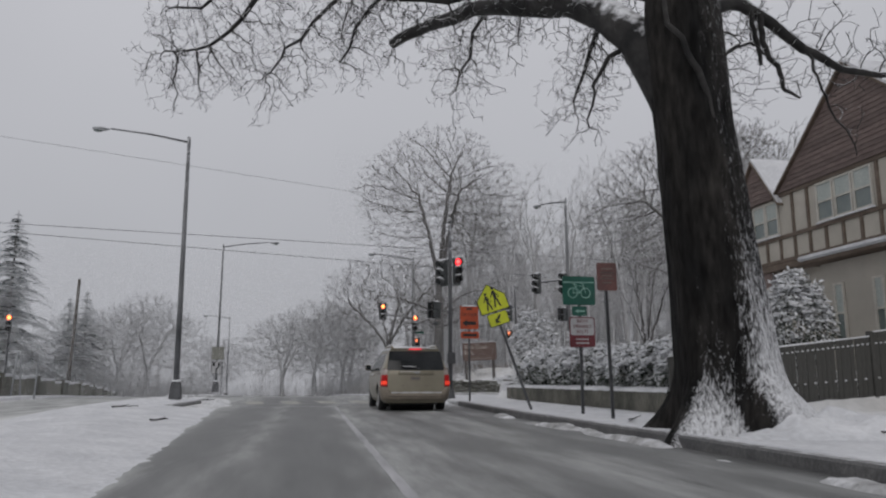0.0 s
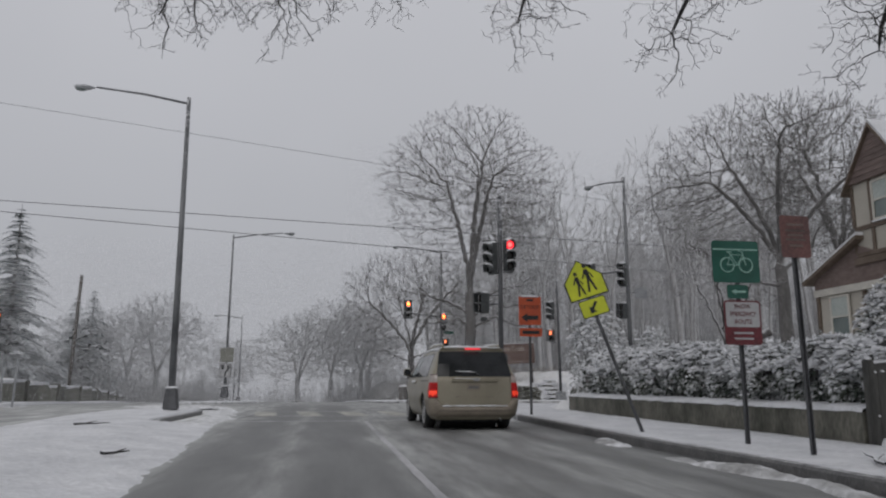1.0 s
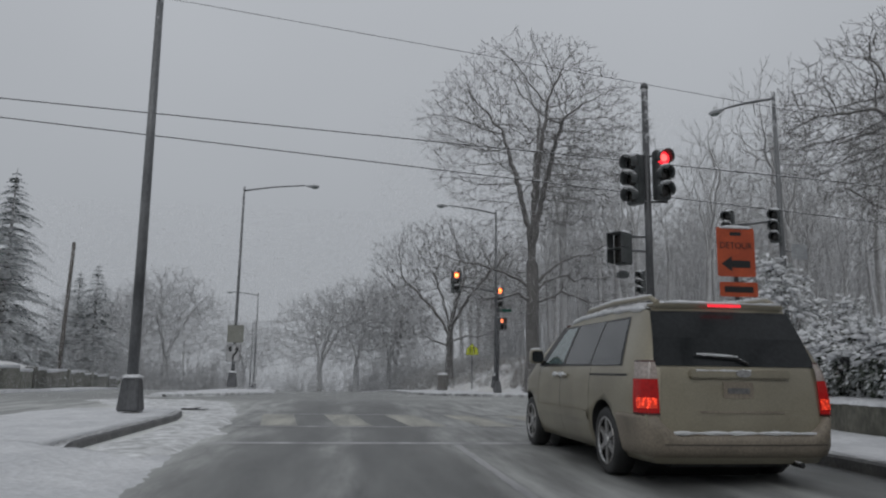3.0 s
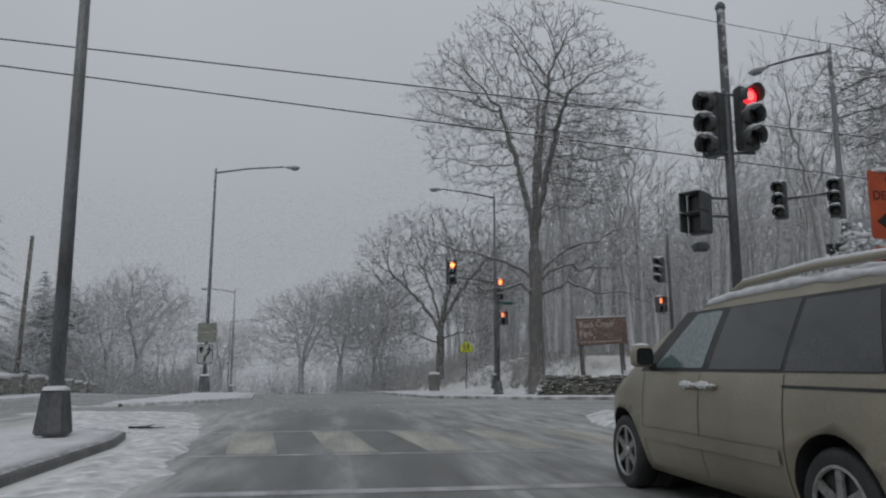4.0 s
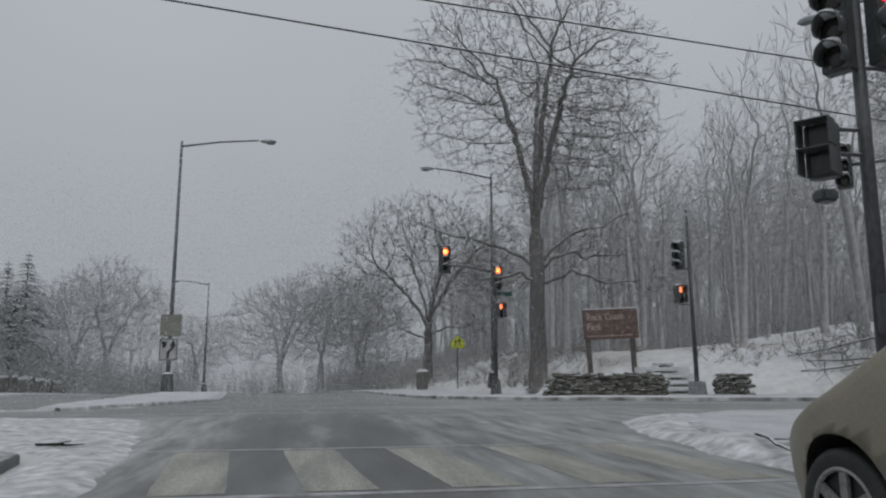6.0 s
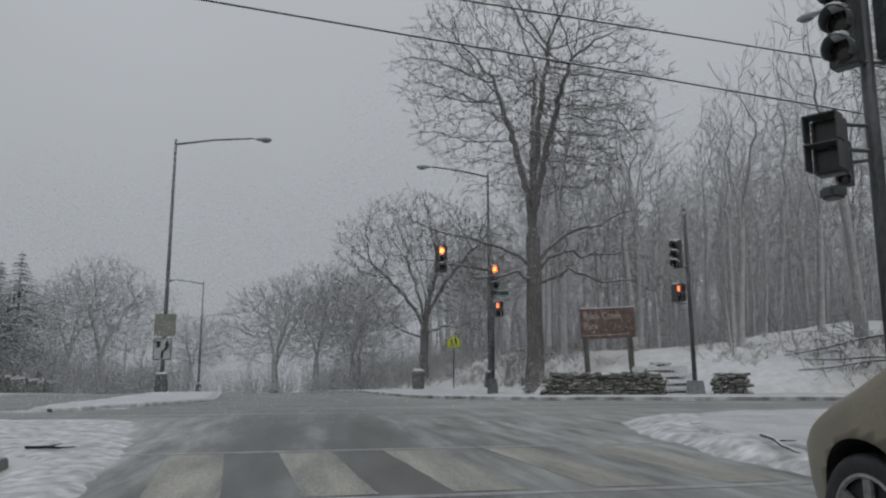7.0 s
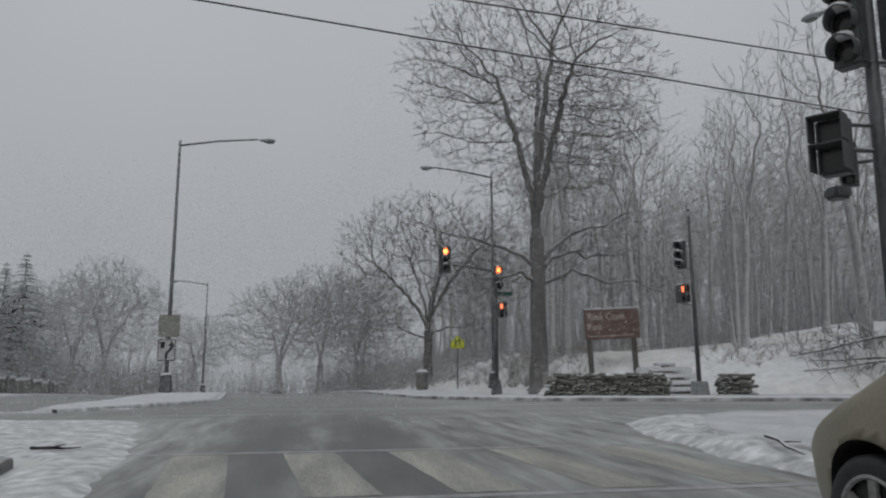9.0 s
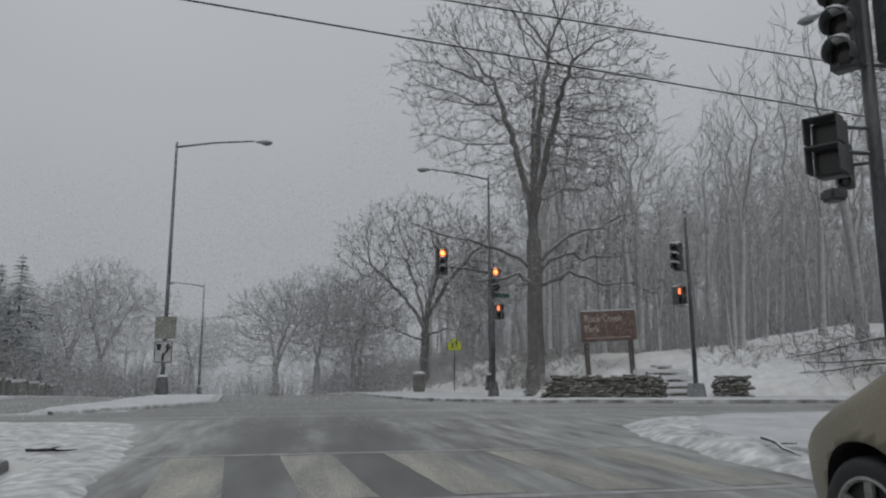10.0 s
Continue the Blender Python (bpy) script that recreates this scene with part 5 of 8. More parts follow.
def minivan(m):
    van = empty("minivan", m, "dirty beige minivan with its brake lights lit, snow on its roof", "car")
    me = bpy.data.meshes.new("body")
    bm = van_body()
    bm.to_mesh(me)
    bm.free()
    body = obj("body", me, M_VAN, None, True)
    cutters = []
    for y in (1.06, 4.14):
        cm = bpy.data.meshes.new("arch")
        cb = tubed([(-1.3, y, 0.36), (1.3, y, 0.36)], 0.405, 40)
        bmesh.ops.recalc_face_normals(cb, faces=cb.faces[:])
        cb.to_mesh(cm)
        cb.free()
        c = obj("arch", cm, M_RUBBER)
        mod = body.modifiers.new("arch", "BOOLEAN")
        mod.operation, mod.object, mod.solver, mod.material_mode = "DIFFERENCE", c, "EXACT", "TRANSFER"
        cutters.append(c)
    bpy.context.view_layer.update()
    cut = bpy.data.meshes.new_from_object(body.evaluated_get(bpy.context.evaluated_depsgraph_get()))
    body.modifiers.clear()
    body.data = cut
    for c in cutters:
        bpy.data.objects.remove(c)
    body.parent = van
    part("wheel_well", tubed([(-0.62, 1.06, 0.40), (0.62, 1.06, 0.40)], 0.42, 24), M_RUBBER, van)
    part("wheel_well", tubed([(-0.62, 4.14, 0.40), (0.62, 4.14, 0.40)], 0.42, 24), M_RUBBER, van)
    part("underbody", boxed(-0.62, 0.62, 0.25, 4.6, 0.17, 0.35, 0.02), M_RUBBER, van)
    for y in (1.06, 4.14):
        wheel(van, 0.845, y, 1)
        wheel(van, -0.845, y, -1)
    # glass
    for s in (1, -1):
        part("quarter_window", side_patch(((0.62, 1.50, 1.125), (0.83, 1.50, 1.60)), sides=(s,)), M_TINT_SIDE, van, "dark tinted quarter window")
        part("sliding_door_window", side_patch(((1.55, 2.47, 1.135), (1.55, 2.44, 1.615)), sides=(s,)), M_TINT_SIDE, van, "dark tinted sliding door window")
        part("front_door_window", side_patch(((2.58, 3.42, 1.145), (2.55, 2.96, 1.60)), sides=(s,)), M_GLASS_FRONT, van, "grey front door window")
        part("window_surround", side_patch(((0.56, 3.72, 1.115), (0.80, 3.17, 1.625)), 0.0035, 20, 8, (s,)), M_PLASTIC, van, "black window surround")
    bm = bmesh.new()
    grid = []
    for y in (3.16, 3.3, 3.45, 3.6, 3.75, 3.9, 4.02):
        t = van_top(y)
        w = van_width(t - 0.105) * van_plan(y)
        row = []
        for i in range(13):
            q = 0.88 * (2 * i / 12 - 1)
            row.append(bm.verts.new((q * w, y + 0.006, t - 0.105 + 0.105 * math.sin(math.acos(min(1, abs(q)) ** (1 / 0.62))) ** 0.9 + 0.008)))
        grid.append(row)
    for r0, r1 in zip(grid, grid[1:]):
        for i in range(12):
            bm.faces.new((r0[i], r0[i + 1], r1[i + 1], r1[i]))
    part("windscreen", bm, M_TINT, van, "dark windscreen")
    # tailgate
    gate = part("tailgate", tail_patch(-0.80, 0.80, 0.49, 1.70, 0.006, 0.10, 12, 14), M_VAN, van, smooth=True)
    part("rear_window", tail_patch(-0.82, 0.82, 1.115, 1.655, 0.014, 0.095), M_TINT, gate, "dark tinted rear window")
    part("rear_wiper", tubed([(0.10, van_tail(0.1, 1.14) - 0.04, 1.14), (0.0, van_tail(0, 1.19) - 0.04, 1.19), (-0.42, van_tail(-0.42, 1.215) - 0.04, 1.215)], [0.016, 0.012, 0.007], 6), M_PLASTIC, gate, "rear wiper edged with snow")
    part("snow", tubed([(0.0, van_tail(0, 1.2) - 0.055, 1.207), (-0.2, van_tail(-0.2, 1.21) - 0.055, 1.22), (-0.40, van_tail(-0.4, 1.22) - 0.055, 1.23)], [0.008, 0.014, 0.006], 6), M_SNOW, gate, "snow along the rear wiper")
    bm = boxed(-0.50, 0.50, -0.05, 0.02, -0.045, 0.035, 0.014)
    bm.transform(Matrix.Translation((0, van_tail(0, 1.03), 1.045)))
    strip_ = part("garnish", bm, M_VAN, gate, "beige garnish over the plate")
    part("badge", plate([(0.075 * math.cos(a), 0.035 * math.sin(a)) for a in (2 * math.pi * k / 18 for k in range(18))], 0.01, Matrix.Translation((0.02, van_tail(0, 1.04) - 0.062, 1.05))), M_RIM, strip_, "plain oval badge")
    part("snow", snow_line(-0.44, 0.1, 0.018, 1), M_SNOW, strip_).location = (0, van_tail(0, 1.04) - 0.035, 1.075)
    rec = part("plate_recess", tail_patch(-0.43, 0.43, 0.70, 0.99, 0.0085, -0.03), M_VAN, gate)
    pl = part("number_plate", plate(rounded(0.30, 0.15, 0.01, 2, -0.03, 0.895), 0.008, Matrix.Translation((0, van_tail(0, 0.9) - 0.020, 0))), M_VAN_LOW, rec, "grimy number plate")
    part("lettering_bar", boxed(-0.11, 0.11, -0.004, 0.0, -0.025, 0.025), M_PLATE_INK, pl).location = (-0.03, van_tail(0, 0.9) - 0.022, 0.89)
    part("lower_crease", tail_patch(-0.42, 0.42, 0.685, 0.705, 0.016), M_VAN_LOW, gate)
    bm = boxed(-0.70, 0.70, -0.10, 0.12, -0.022, 0.022, 0.02)
    for v in bm.verts:
        v.co.y += 0.08 * (v.co.x / 0.7) ** 2
    bm.transform(Matrix.Translation((0, van_tail(0, 1.68), 1.71)))
    sp = part("spoiler", bm, M_VAN, van, smooth=False)
    part("high_brake_light", boxed(-0.17, 0.17, -0.012, 0.0, -0.014, 0.014), glow("lit_high_brake_lamp", (1.0, 0.03, 0.05), 0.75), sp, "lit red high brake light").location = (0, van_tail(0, 1.68) - 0.10, 1.708)
    for s in (1, -1):
        lamp = part("tail_light", wrap(s, 0.68, 0.99, 0.80, 0.17, 0.016), M_TAIL, van, "lit red tail light", smooth=True)
        part("clear_lens", wrap(s, 0.993, 1.15, 0.80, 0.16, 0.016), M_TAIL_CLEAR, lamp, "pale upper lens", smooth=True)
        part("brake_reflector", wrap(s, 0.722, 0.82, 0.82, 0.10, 0.0185, 4), M_TAIL_HOT, lamp, "glowing faceted brake reflector", smooth=True)
        part("lamp_rim", wrap(s, 0.662, 0.682, 0.795, 0.175, 0.015, 1), M_TAIL_DARK, lamp)
        part("lamp_rim", wrap(s, 1.148, 1.165, 0.80, 0.155, 0.015, 1), M_TAIL_DARK, lamp)
    # bumper wrapped round the tail
    bm = bmesh.new()
    grid = []
    for f, o in ((0, -0.02), (0.09, 0.045), (0.3, 0.085), (0.7, 0.095), (0.9, 0.082), (0.985, 0.04), (1, -0.02)):
        row = []
        n = 30
        for i in range(n + 1):
            u = 2 * i / n - 1
            z = 0.27 + f * (0.225 + 0.165 * smooth(0.50, 0.58, abs(u)))
            if abs(u) < 0.62:
                x = u / 0.62 * 0.87
                row.append((x, van_tail(x, z) - o, z))
            else:
                s = 1 if u > 0 else -1
                k = (abs(u) - 0.62) / 0.38
                y = van_shift(0, z) + 0.03 + 0.58 * k ** 1.3
                row.append((s * (van_width(z) * van_plan(max(0, y - 0.05)) + min(o, 0.035) * (1 - 0.8 * k)), y, z))
        grid.append([bm.verts.new(p) for p in row])
    for r0, r1 in zip(grid, grid[1:]):
        for i in range(len(r0) - 1):
            bm.faces.new((r0[i], r0[i + 1], r1[i + 1], r1[i]))
    bump = part("rear_bumper", bm, M_VAN_LOW, van, "mud-splashed beige bumper", smooth=True)
    part("snow", snow_line(-0.70, 0.70, 0.034, 2), M_SNOW, bump, "snow line on the bumper step").location = (0, van_tail(0, 0.50) - 0.045, 0.506)
    part("plastic_seam", tail_patch(-0.80, 0.80, 0.40, 0.408, 0.098), M_RUBBER, bump)
    bm = bmesh.new()
    tube(bm, [(0.55, 0.12, 0.22), (0.55, -0.03, 0.215)], 0.028, 8)
    part("exhaust_pipe", bm, M_PLASTIC, van)
    # flank details
    for s in (1, -1):
        part("roof_rail", tubed([(s * 0.62, 0.42, 1.74), (s * 0.63, 0.55, 1.80), (s * 0.64, 1.5, 1.825), (s * 0.62, 2.45, 1.805), (s * 0.60, 2.62, 1.76)], [0.028, 0.028, 0.028, 0.028, 0.026], 8), M_VAN, van, "beige roof rail capped with snow", smooth=True)
        part("snow", tubed([(s * 0.63, 0.55, 1.822), (s * 0.64, 1.5, 1.848), (s * 0.62, 2.45, 1.827)], [0.016, 0.024, 0.016], 6), M_SNOW, van, "snow capping the roof rail", smooth=True)
        part("side_moulding", side_patch(((1.55, 3.62, 0.52), (1.55, 3.62, 0.62)), 0.018, 14, 3, (s,)), M_VAN, van)
        part("slide_rail", side_patch(((0.42, 1.52, 1.015), (0.42, 1.52, 1.035)), 0.004, 8, 1, (s,)), M_RUBBER, van, "dark sliding door rail")
        for y in (1.50, 2.60, 3.63):
            part("door_seam", side_patch(((y, y + 0.009, 0.30), (y, y + 0.009, 1.10)), 0.003, 1, 12, (s,)), M_RUBBER, van)
        for y in (2.71, 2.44):
            h = part("door_handle", boxed(-0.022, 0.022, -0.11, 0.11, -0.02, 0.02, 0.012), M_VAN, van)
            h.location = (s * (van_width(1.0) + 0.016), y, 1.00)
            lump = part("snow", snow_line(-0.13, 0.13, 0.036, 11 + s + y), M_SNOW, h, "ragged snow resting on the handle")
            lump.rotation_euler, lump.location = (0, 0, math.pi / 2), (s * 0.012, 0, 0.014)
        bm = bmesh.new()
        bmesh.ops.create_uvsphere(bm, u_segments=20, v_segments=12, radius=1.0)
        for v in bm.verts:
            c = [math.copysign(abs(a) ** 0.5, a) for a in v.co]
            v.co = Vector((0.094 * c[0], max(0.080 * c[1], -0.07), 0.094 * c[2]))
        mir = part("door_mirror", bm, M_VAN, van, "dirty beige door mirror with a dusting of snow", smooth=True)
        mir.location = (s * 1.06, 3.44, 1.245)
        part("mirror_glass", plate(rounded(0.158, 0.15, 0.04), 0.006, Matrix.Translation((0, -0.078, 0))), M_TINT, mir, "dark mirror glass")
        part("mirror_stalk", boxed(-0.07, 0.07, -0.035, 0.035, -0.03, 0.03, 0.012), M_PLASTIC, mir).location = (-s * 0.14, 0.02, -0.09)
        part("snow", blob(0.085, 0.06, 0.022, 5), M_SNOW, mir).location = (0, 0.01, 0.098)
        head = bmesh.new()
        bmesh.ops.create_uvsphere(head, u_segments=14, v_segments=8, radius=1.0)
        head.transform(Matrix.Translation((s * 0.64, 4.72, 0.68)) @ Matrix.Rotation(-s * 0.6, 4, "Z") @ Matrix.Diagonal((0.16, 0.09, 0.08, 1)))
        part("headlight", head, M_RIM, van, smooth=True)
    # snow on the roof
    bm = bmesh.new()
    grid = []
    for i in range(34):
        y = 0.44 + 2.5 * i / 33
        row = []
        for j in range(15):
            q = 0.975 * (2 * j / 14 - 1)
            t = van_top(y)
            w = van_width(t - 0.105)
            e = min(1, 6 * (1 - abs(q) / 0.975), 3 * (y - 0.40), 3 * (2.98 - y))
            z = t - 0.105 + 0.105 * math.sin(math.acos(abs(q) ** (1 / 0.62))) ** 0.9 + 0.004 + max(0, e) * 0.026 * (1 + noise.noise((q * 6, y * 3, 1)))
            row.append(bm.verts.new((q * w, y, z)))
        grid.append(row)
    for r0, r1 in zip(grid, grid[1:]):
        for i in range(14):
            bm.faces.new((r0[i], r0[i + 1], r1[i + 1], r1[i]))
    for s in (1, -1):
        pts, rad = [], []
        for i in range(30):
            y = 0.42 + 2.35 * i / 29
            pts.append((s * (van_width(van_top(y) - 0.085) * van_plan(y) - 0.012), y + 0.1, van_top(y) - 0.062))
            rad.append(0.034 + 0.020 * noise.noise((y * 4, s, 1)) if 0 < i < 29 else 0.008)
        part("roof_edge_snow", tubed(pts, rad, 7), M_SNOW, van, "lumpy snow along the roof edge", smooth=True)
    part("snow", snow_line(-0.60, 0.62, 0.022, 4), M_SNOW, sp, "thin snow along the roof's rear edge").location = (0, van_tail(0, 1.68) - 0.055, 1.738)
    part("roof_snow", bm, M_SNOW, van, "lumpy snow on the roof", smooth=True)
    return van


def snow_line(x0, x1, r, seed):
    """A lumpy ridge of snow along a ledge."""
    pts, rad = [], []
    for k in range(25):
        x = x0 + (x1 - x0) * k / 24
        pts.append((x, 0, 0))
        rad.append(max(0.004, r * (0.5 + 0.6 * noise.noise((x * 5, seed, 0)) + 0.5 * noise.noise((x * 21, seed, 4)))))
    return tubed(pts, rad, 6)


minivan(pose(4.17, 18.63, 0.0, 0, 0, 0.5) @ Matrix.Diagonal((1.03, 1.03, 1.03, 1)))


# ---- garden wall, fence, house ----
def garden_wall():
    """A low stained concrete wall along the pavement, with a snow cap."""
    w = empty("garden_wall", pose(0, 0, 0), "low stained concrete garden wall capped with snow", "wall")
    bm = bmesh.new()
    box(bm, 8.93, 9.18, 12.75, 26.7, -0.1, 0.60, 0.015)
    part("wall_face", bm, M_CONCRETE, w)
    bm = bmesh.new()
    box(bm, 9.18, 13.0, 26.45, 26.7, -0.1, 0.60, 0.015)
    part("return_wall", bm, M_CONCRETE, w)
    verts, faces = [], []
    n = 260
    for i in range(n + 1):
        y = 12.72 + 14.0 * i / n
        h = 0.05 + 0.03 * noise.noise((y * 1.3, 2, 0)) + 0.015 * noise.noise((y * 5, 2, 3))
        o = 0.03 * noise.noise((y * 2.5, 7, 0)) + 0.02 * noise.noise((y * 8, 7, 4))
        verts += [(8.905 + o, y, 0.585 + 0.6 * o), (8.92 + o, y, 0.60 + h * 0.8), (9.05, y, 0.61 + h), (9.24, y, 0.64 + h), (9.75, y, 0.70)]
    for i in range(n):
        for k in range(4):
            faces.append((i * 5 + k, i * 5 + k + 1, (i + 1) * 5 + k + 1, (i + 1) * 5 + k))
    me = bpy.data.meshes.new("snow_cap")
    me.from_pydata(verts, [], faces)
    obj("snow_cap", me, M_SNOW, w, True)


garden_wall()


def picket_fence():
    f = empty("fence", pose(0, 0, 0), "dark close-boarded wooden fence with snow along its rails", "fence")
    bm = bmesh.new()
    box(bm, -0.062, 0.062, 0, 0.022, 0, 1.0, 0.006)
    board = bpy.data.meshes.new("board")
    bm.to_mesh(board)
    bm.free()
    board.materials.append(M_FENCE)
    x = 9.05
    rng = random.Random(5)
    while x < 17.5:
        low = 0.05 + 0.012 * (x - 9)
        high = 1.30 + 0.11 * (x - 9) + (0.10 if x > 14.1 else 0)
        ob = new("board", board)
        ob.parent = f
        ob.matrix_local = pose(x, 12.6 + 0.03 * (x - 9) + rng.uniform(-0.004, 0.004), low, 0, rng.uniform(-0.7, 0.7), 0) @ Matrix.Diagonal((1, 1, high - low + rng.uniform(-0.015, 0.015), 1))
        x += 0.129 if x < 14.1 else 0.132
    for a, b in ((9.0, 14.05), (14.15, 17.5)):
        for k in (0.3, 0.86):
            z0 = 0.16 + 0.055 * (a - 9) + k * (1.14 + 0.055 * (a - 9))
            z1 = 0.16 + 0.055 * (b - 9) + k * (1.14 + 0.055 * (b - 9))
            y0, y1 = 12.6 + 0.03 * (a - 9), 12.6 + 0.03 * (b - 9)
            bm = tubed([(a, y0 + 0.05, z0), (b, y1 + 0.05, z1)], 0.035, 4)
            rail = part("rail", bm, M_FENCE, f)
            n = int((b - a) / 0.13)
            for i in range(0, n, 1 + (k < 0.5)):
                t = (i + 0.5) / n
                part("snow", blob(0.03, 0.05, 0.035, i * 1.7, 0.3, 1), M_SNOW, rail).location = (a + (b - a) * t, y0 + (y1 - y0) * t - 0.005, z0 + (z1 - z0) * t + 0.02)
    for x in (9.0, 11.6, 14.1, 16.8):
        y = 12.65 + 0.03 * (x - 9)
        part("fence_post", boxed(x - 0.05, x + 0.05, y - 0.09, y + 0.06, -0.05, 1.36 + 0.11 * (x - 9) + (0.06 if x > 14 else 0), 0.01), M_FENCE, f)
    part("snow_cap", tubed([(9.0, 12.6, 1.31), (14.05, 12.75, 1.86)], 0.022, 6), M_SNOW, f)
    part("snow_cap", tubed([(14.15, 12.75, 1.97), (17.5, 12.85, 2.34)], 0.022, 6), M_SNOW, f)


picket_fence()


def prism(bm, tri, x0, x1):
    """A bar of triangular or other section in the y-z plane, from x0 to x1."""
    a = [bm.verts.new((x0, y, z)) for y, z in tri]
    b = [bm.verts.new((x1, y, z)) for y, z in tri]
    bm.faces.new(a)
    bm.faces.new(b[::-1])
    for n in range(len(a)):
        k = (n + 1) % len(a)
        bm.faces.new((a[n], b[n], b[k], a[k]))
    return bm


def prismed(tri, x0, x1):
    return prism(bmesh.new(), tri, x0, x1)


def house_window(parent, x, y0, y1, z0, z1, mid=True):
    """A sash window facing the road: frame, panes, the upper one pale with painted reflection, and a snowy sill."""
    w = part("window", bmesh_frame(x, y0, y1, z0, z1), M_TRIM, parent, "pale framed sash window")
    zm = (z0 + z1) / 2
    part("pane", boxed(x + 0.02, x + 0.03, y0 + 0.05, y1 - 0.05, z0 + 0.05, zm - 0.02), M_PANE, w, "dull grey-green pane")
    part("pane", boxed(x + 0.01, x + 0.02, y0 + 0.05, y1 - 0.05, zm + 0.02, z1 - 0.05), M_PANE_PALE, w, "upper pane with pale reflection in its colour")
    part("sill", boxed(x - 0.07, x + 0.02, y0 - 0.04, y1 + 0.04, z0 - 0.06, z0 - 0.005, 0.008), M_SNOW, w, "sill covered with snow")


def bmesh_frame(x, y0, y1, z0, z1):
    bm = bmesh.new()
    t = 0.06
    zm = (z0 + z1) / 2
    box(bm, x - 0.03, x + 0.04, y0, y0 + t, z0, z1)
    box(bm, x - 0.03, x + 0.04, y1 - t, y1, z0, z1)
    box(bm, x - 0.028, x + 0.04, y0 + t, y1 - t, z0, z0 + t)
    box(bm, x - 0.028, x + 0.04, y0 + t, y1 - t, z1 - t, z1)
    box(bm, x - 0.02, x + 0.04, y0 + t, y1 - t, zm - 0.025, zm + 0.025)
    return bm


def gable(parent, y0, y1, z0, apex, x, back, courses):
    """A shingled gable over a wall, course by course, with its snow-covered roof."""
    ym = (y0 + y1) / 2
    part("gable_wall", prismed([(y0, z0), (y1, z0), (ym, apex)], x, x + 0.3), M_BRICKRED, parent, "brown shingled gable")
    for k in range(courses):
        za = z0 + (apex - z0) * k / courses
        zb = za + (apex - z0) / courses * 1.05
        f = 1 - (za - z0) / (apex - z0)
        g = max(0.0, 1 - (zb - z0) / (apex - z0))
        bm = bmesh.new()
        vs = [bm.verts.new(v) for v in ((x - 0.03, ym - (ym - y0) * f, za), (x - 0.03, ym + (ym - y0) * f, za), (x - 0.006, ym + (ym - y0) * g, zb), (x - 0.006, ym - (ym - y0) * g, zb))]
        bm.faces.new(vs)
        ws = [bm.verts.new(v) for v in ((x + 0.01, ym - (ym - y0) * f, za), (x + 0.01, ym + (ym - y0) * f, za))]
        bm.faces.new((vs[0], ws[0], ws[1], vs[1]))
        part("shingle_course", bm, M_BRICKRED, parent)
    t = 0.09
    for s in (-1, 1):
        e = ym + s * ((y1 - y0) / 2 + 0.28)
        ze = z0 - 0.28 * (apex - z0) / ((y1 - y0) / 2)
        roof = part("roof_slope", prismed([(ym, apex + 0.02), (e, ze + 0.02), (e, ze + t), (ym, apex + t + 0.05)][::s], x - 0.14, back), M_TIMBER, parent)
        part("roof_snow", prismed([(ym, apex + t + 0.055), (e - s * 0.03, ze + t + 0.006), (e - s * 0.03, ze + t + 0.12), (ym, apex + t + 0.17)][::s], x - 0.10, back), M_SNOW, roof, "snow lying on the roof")


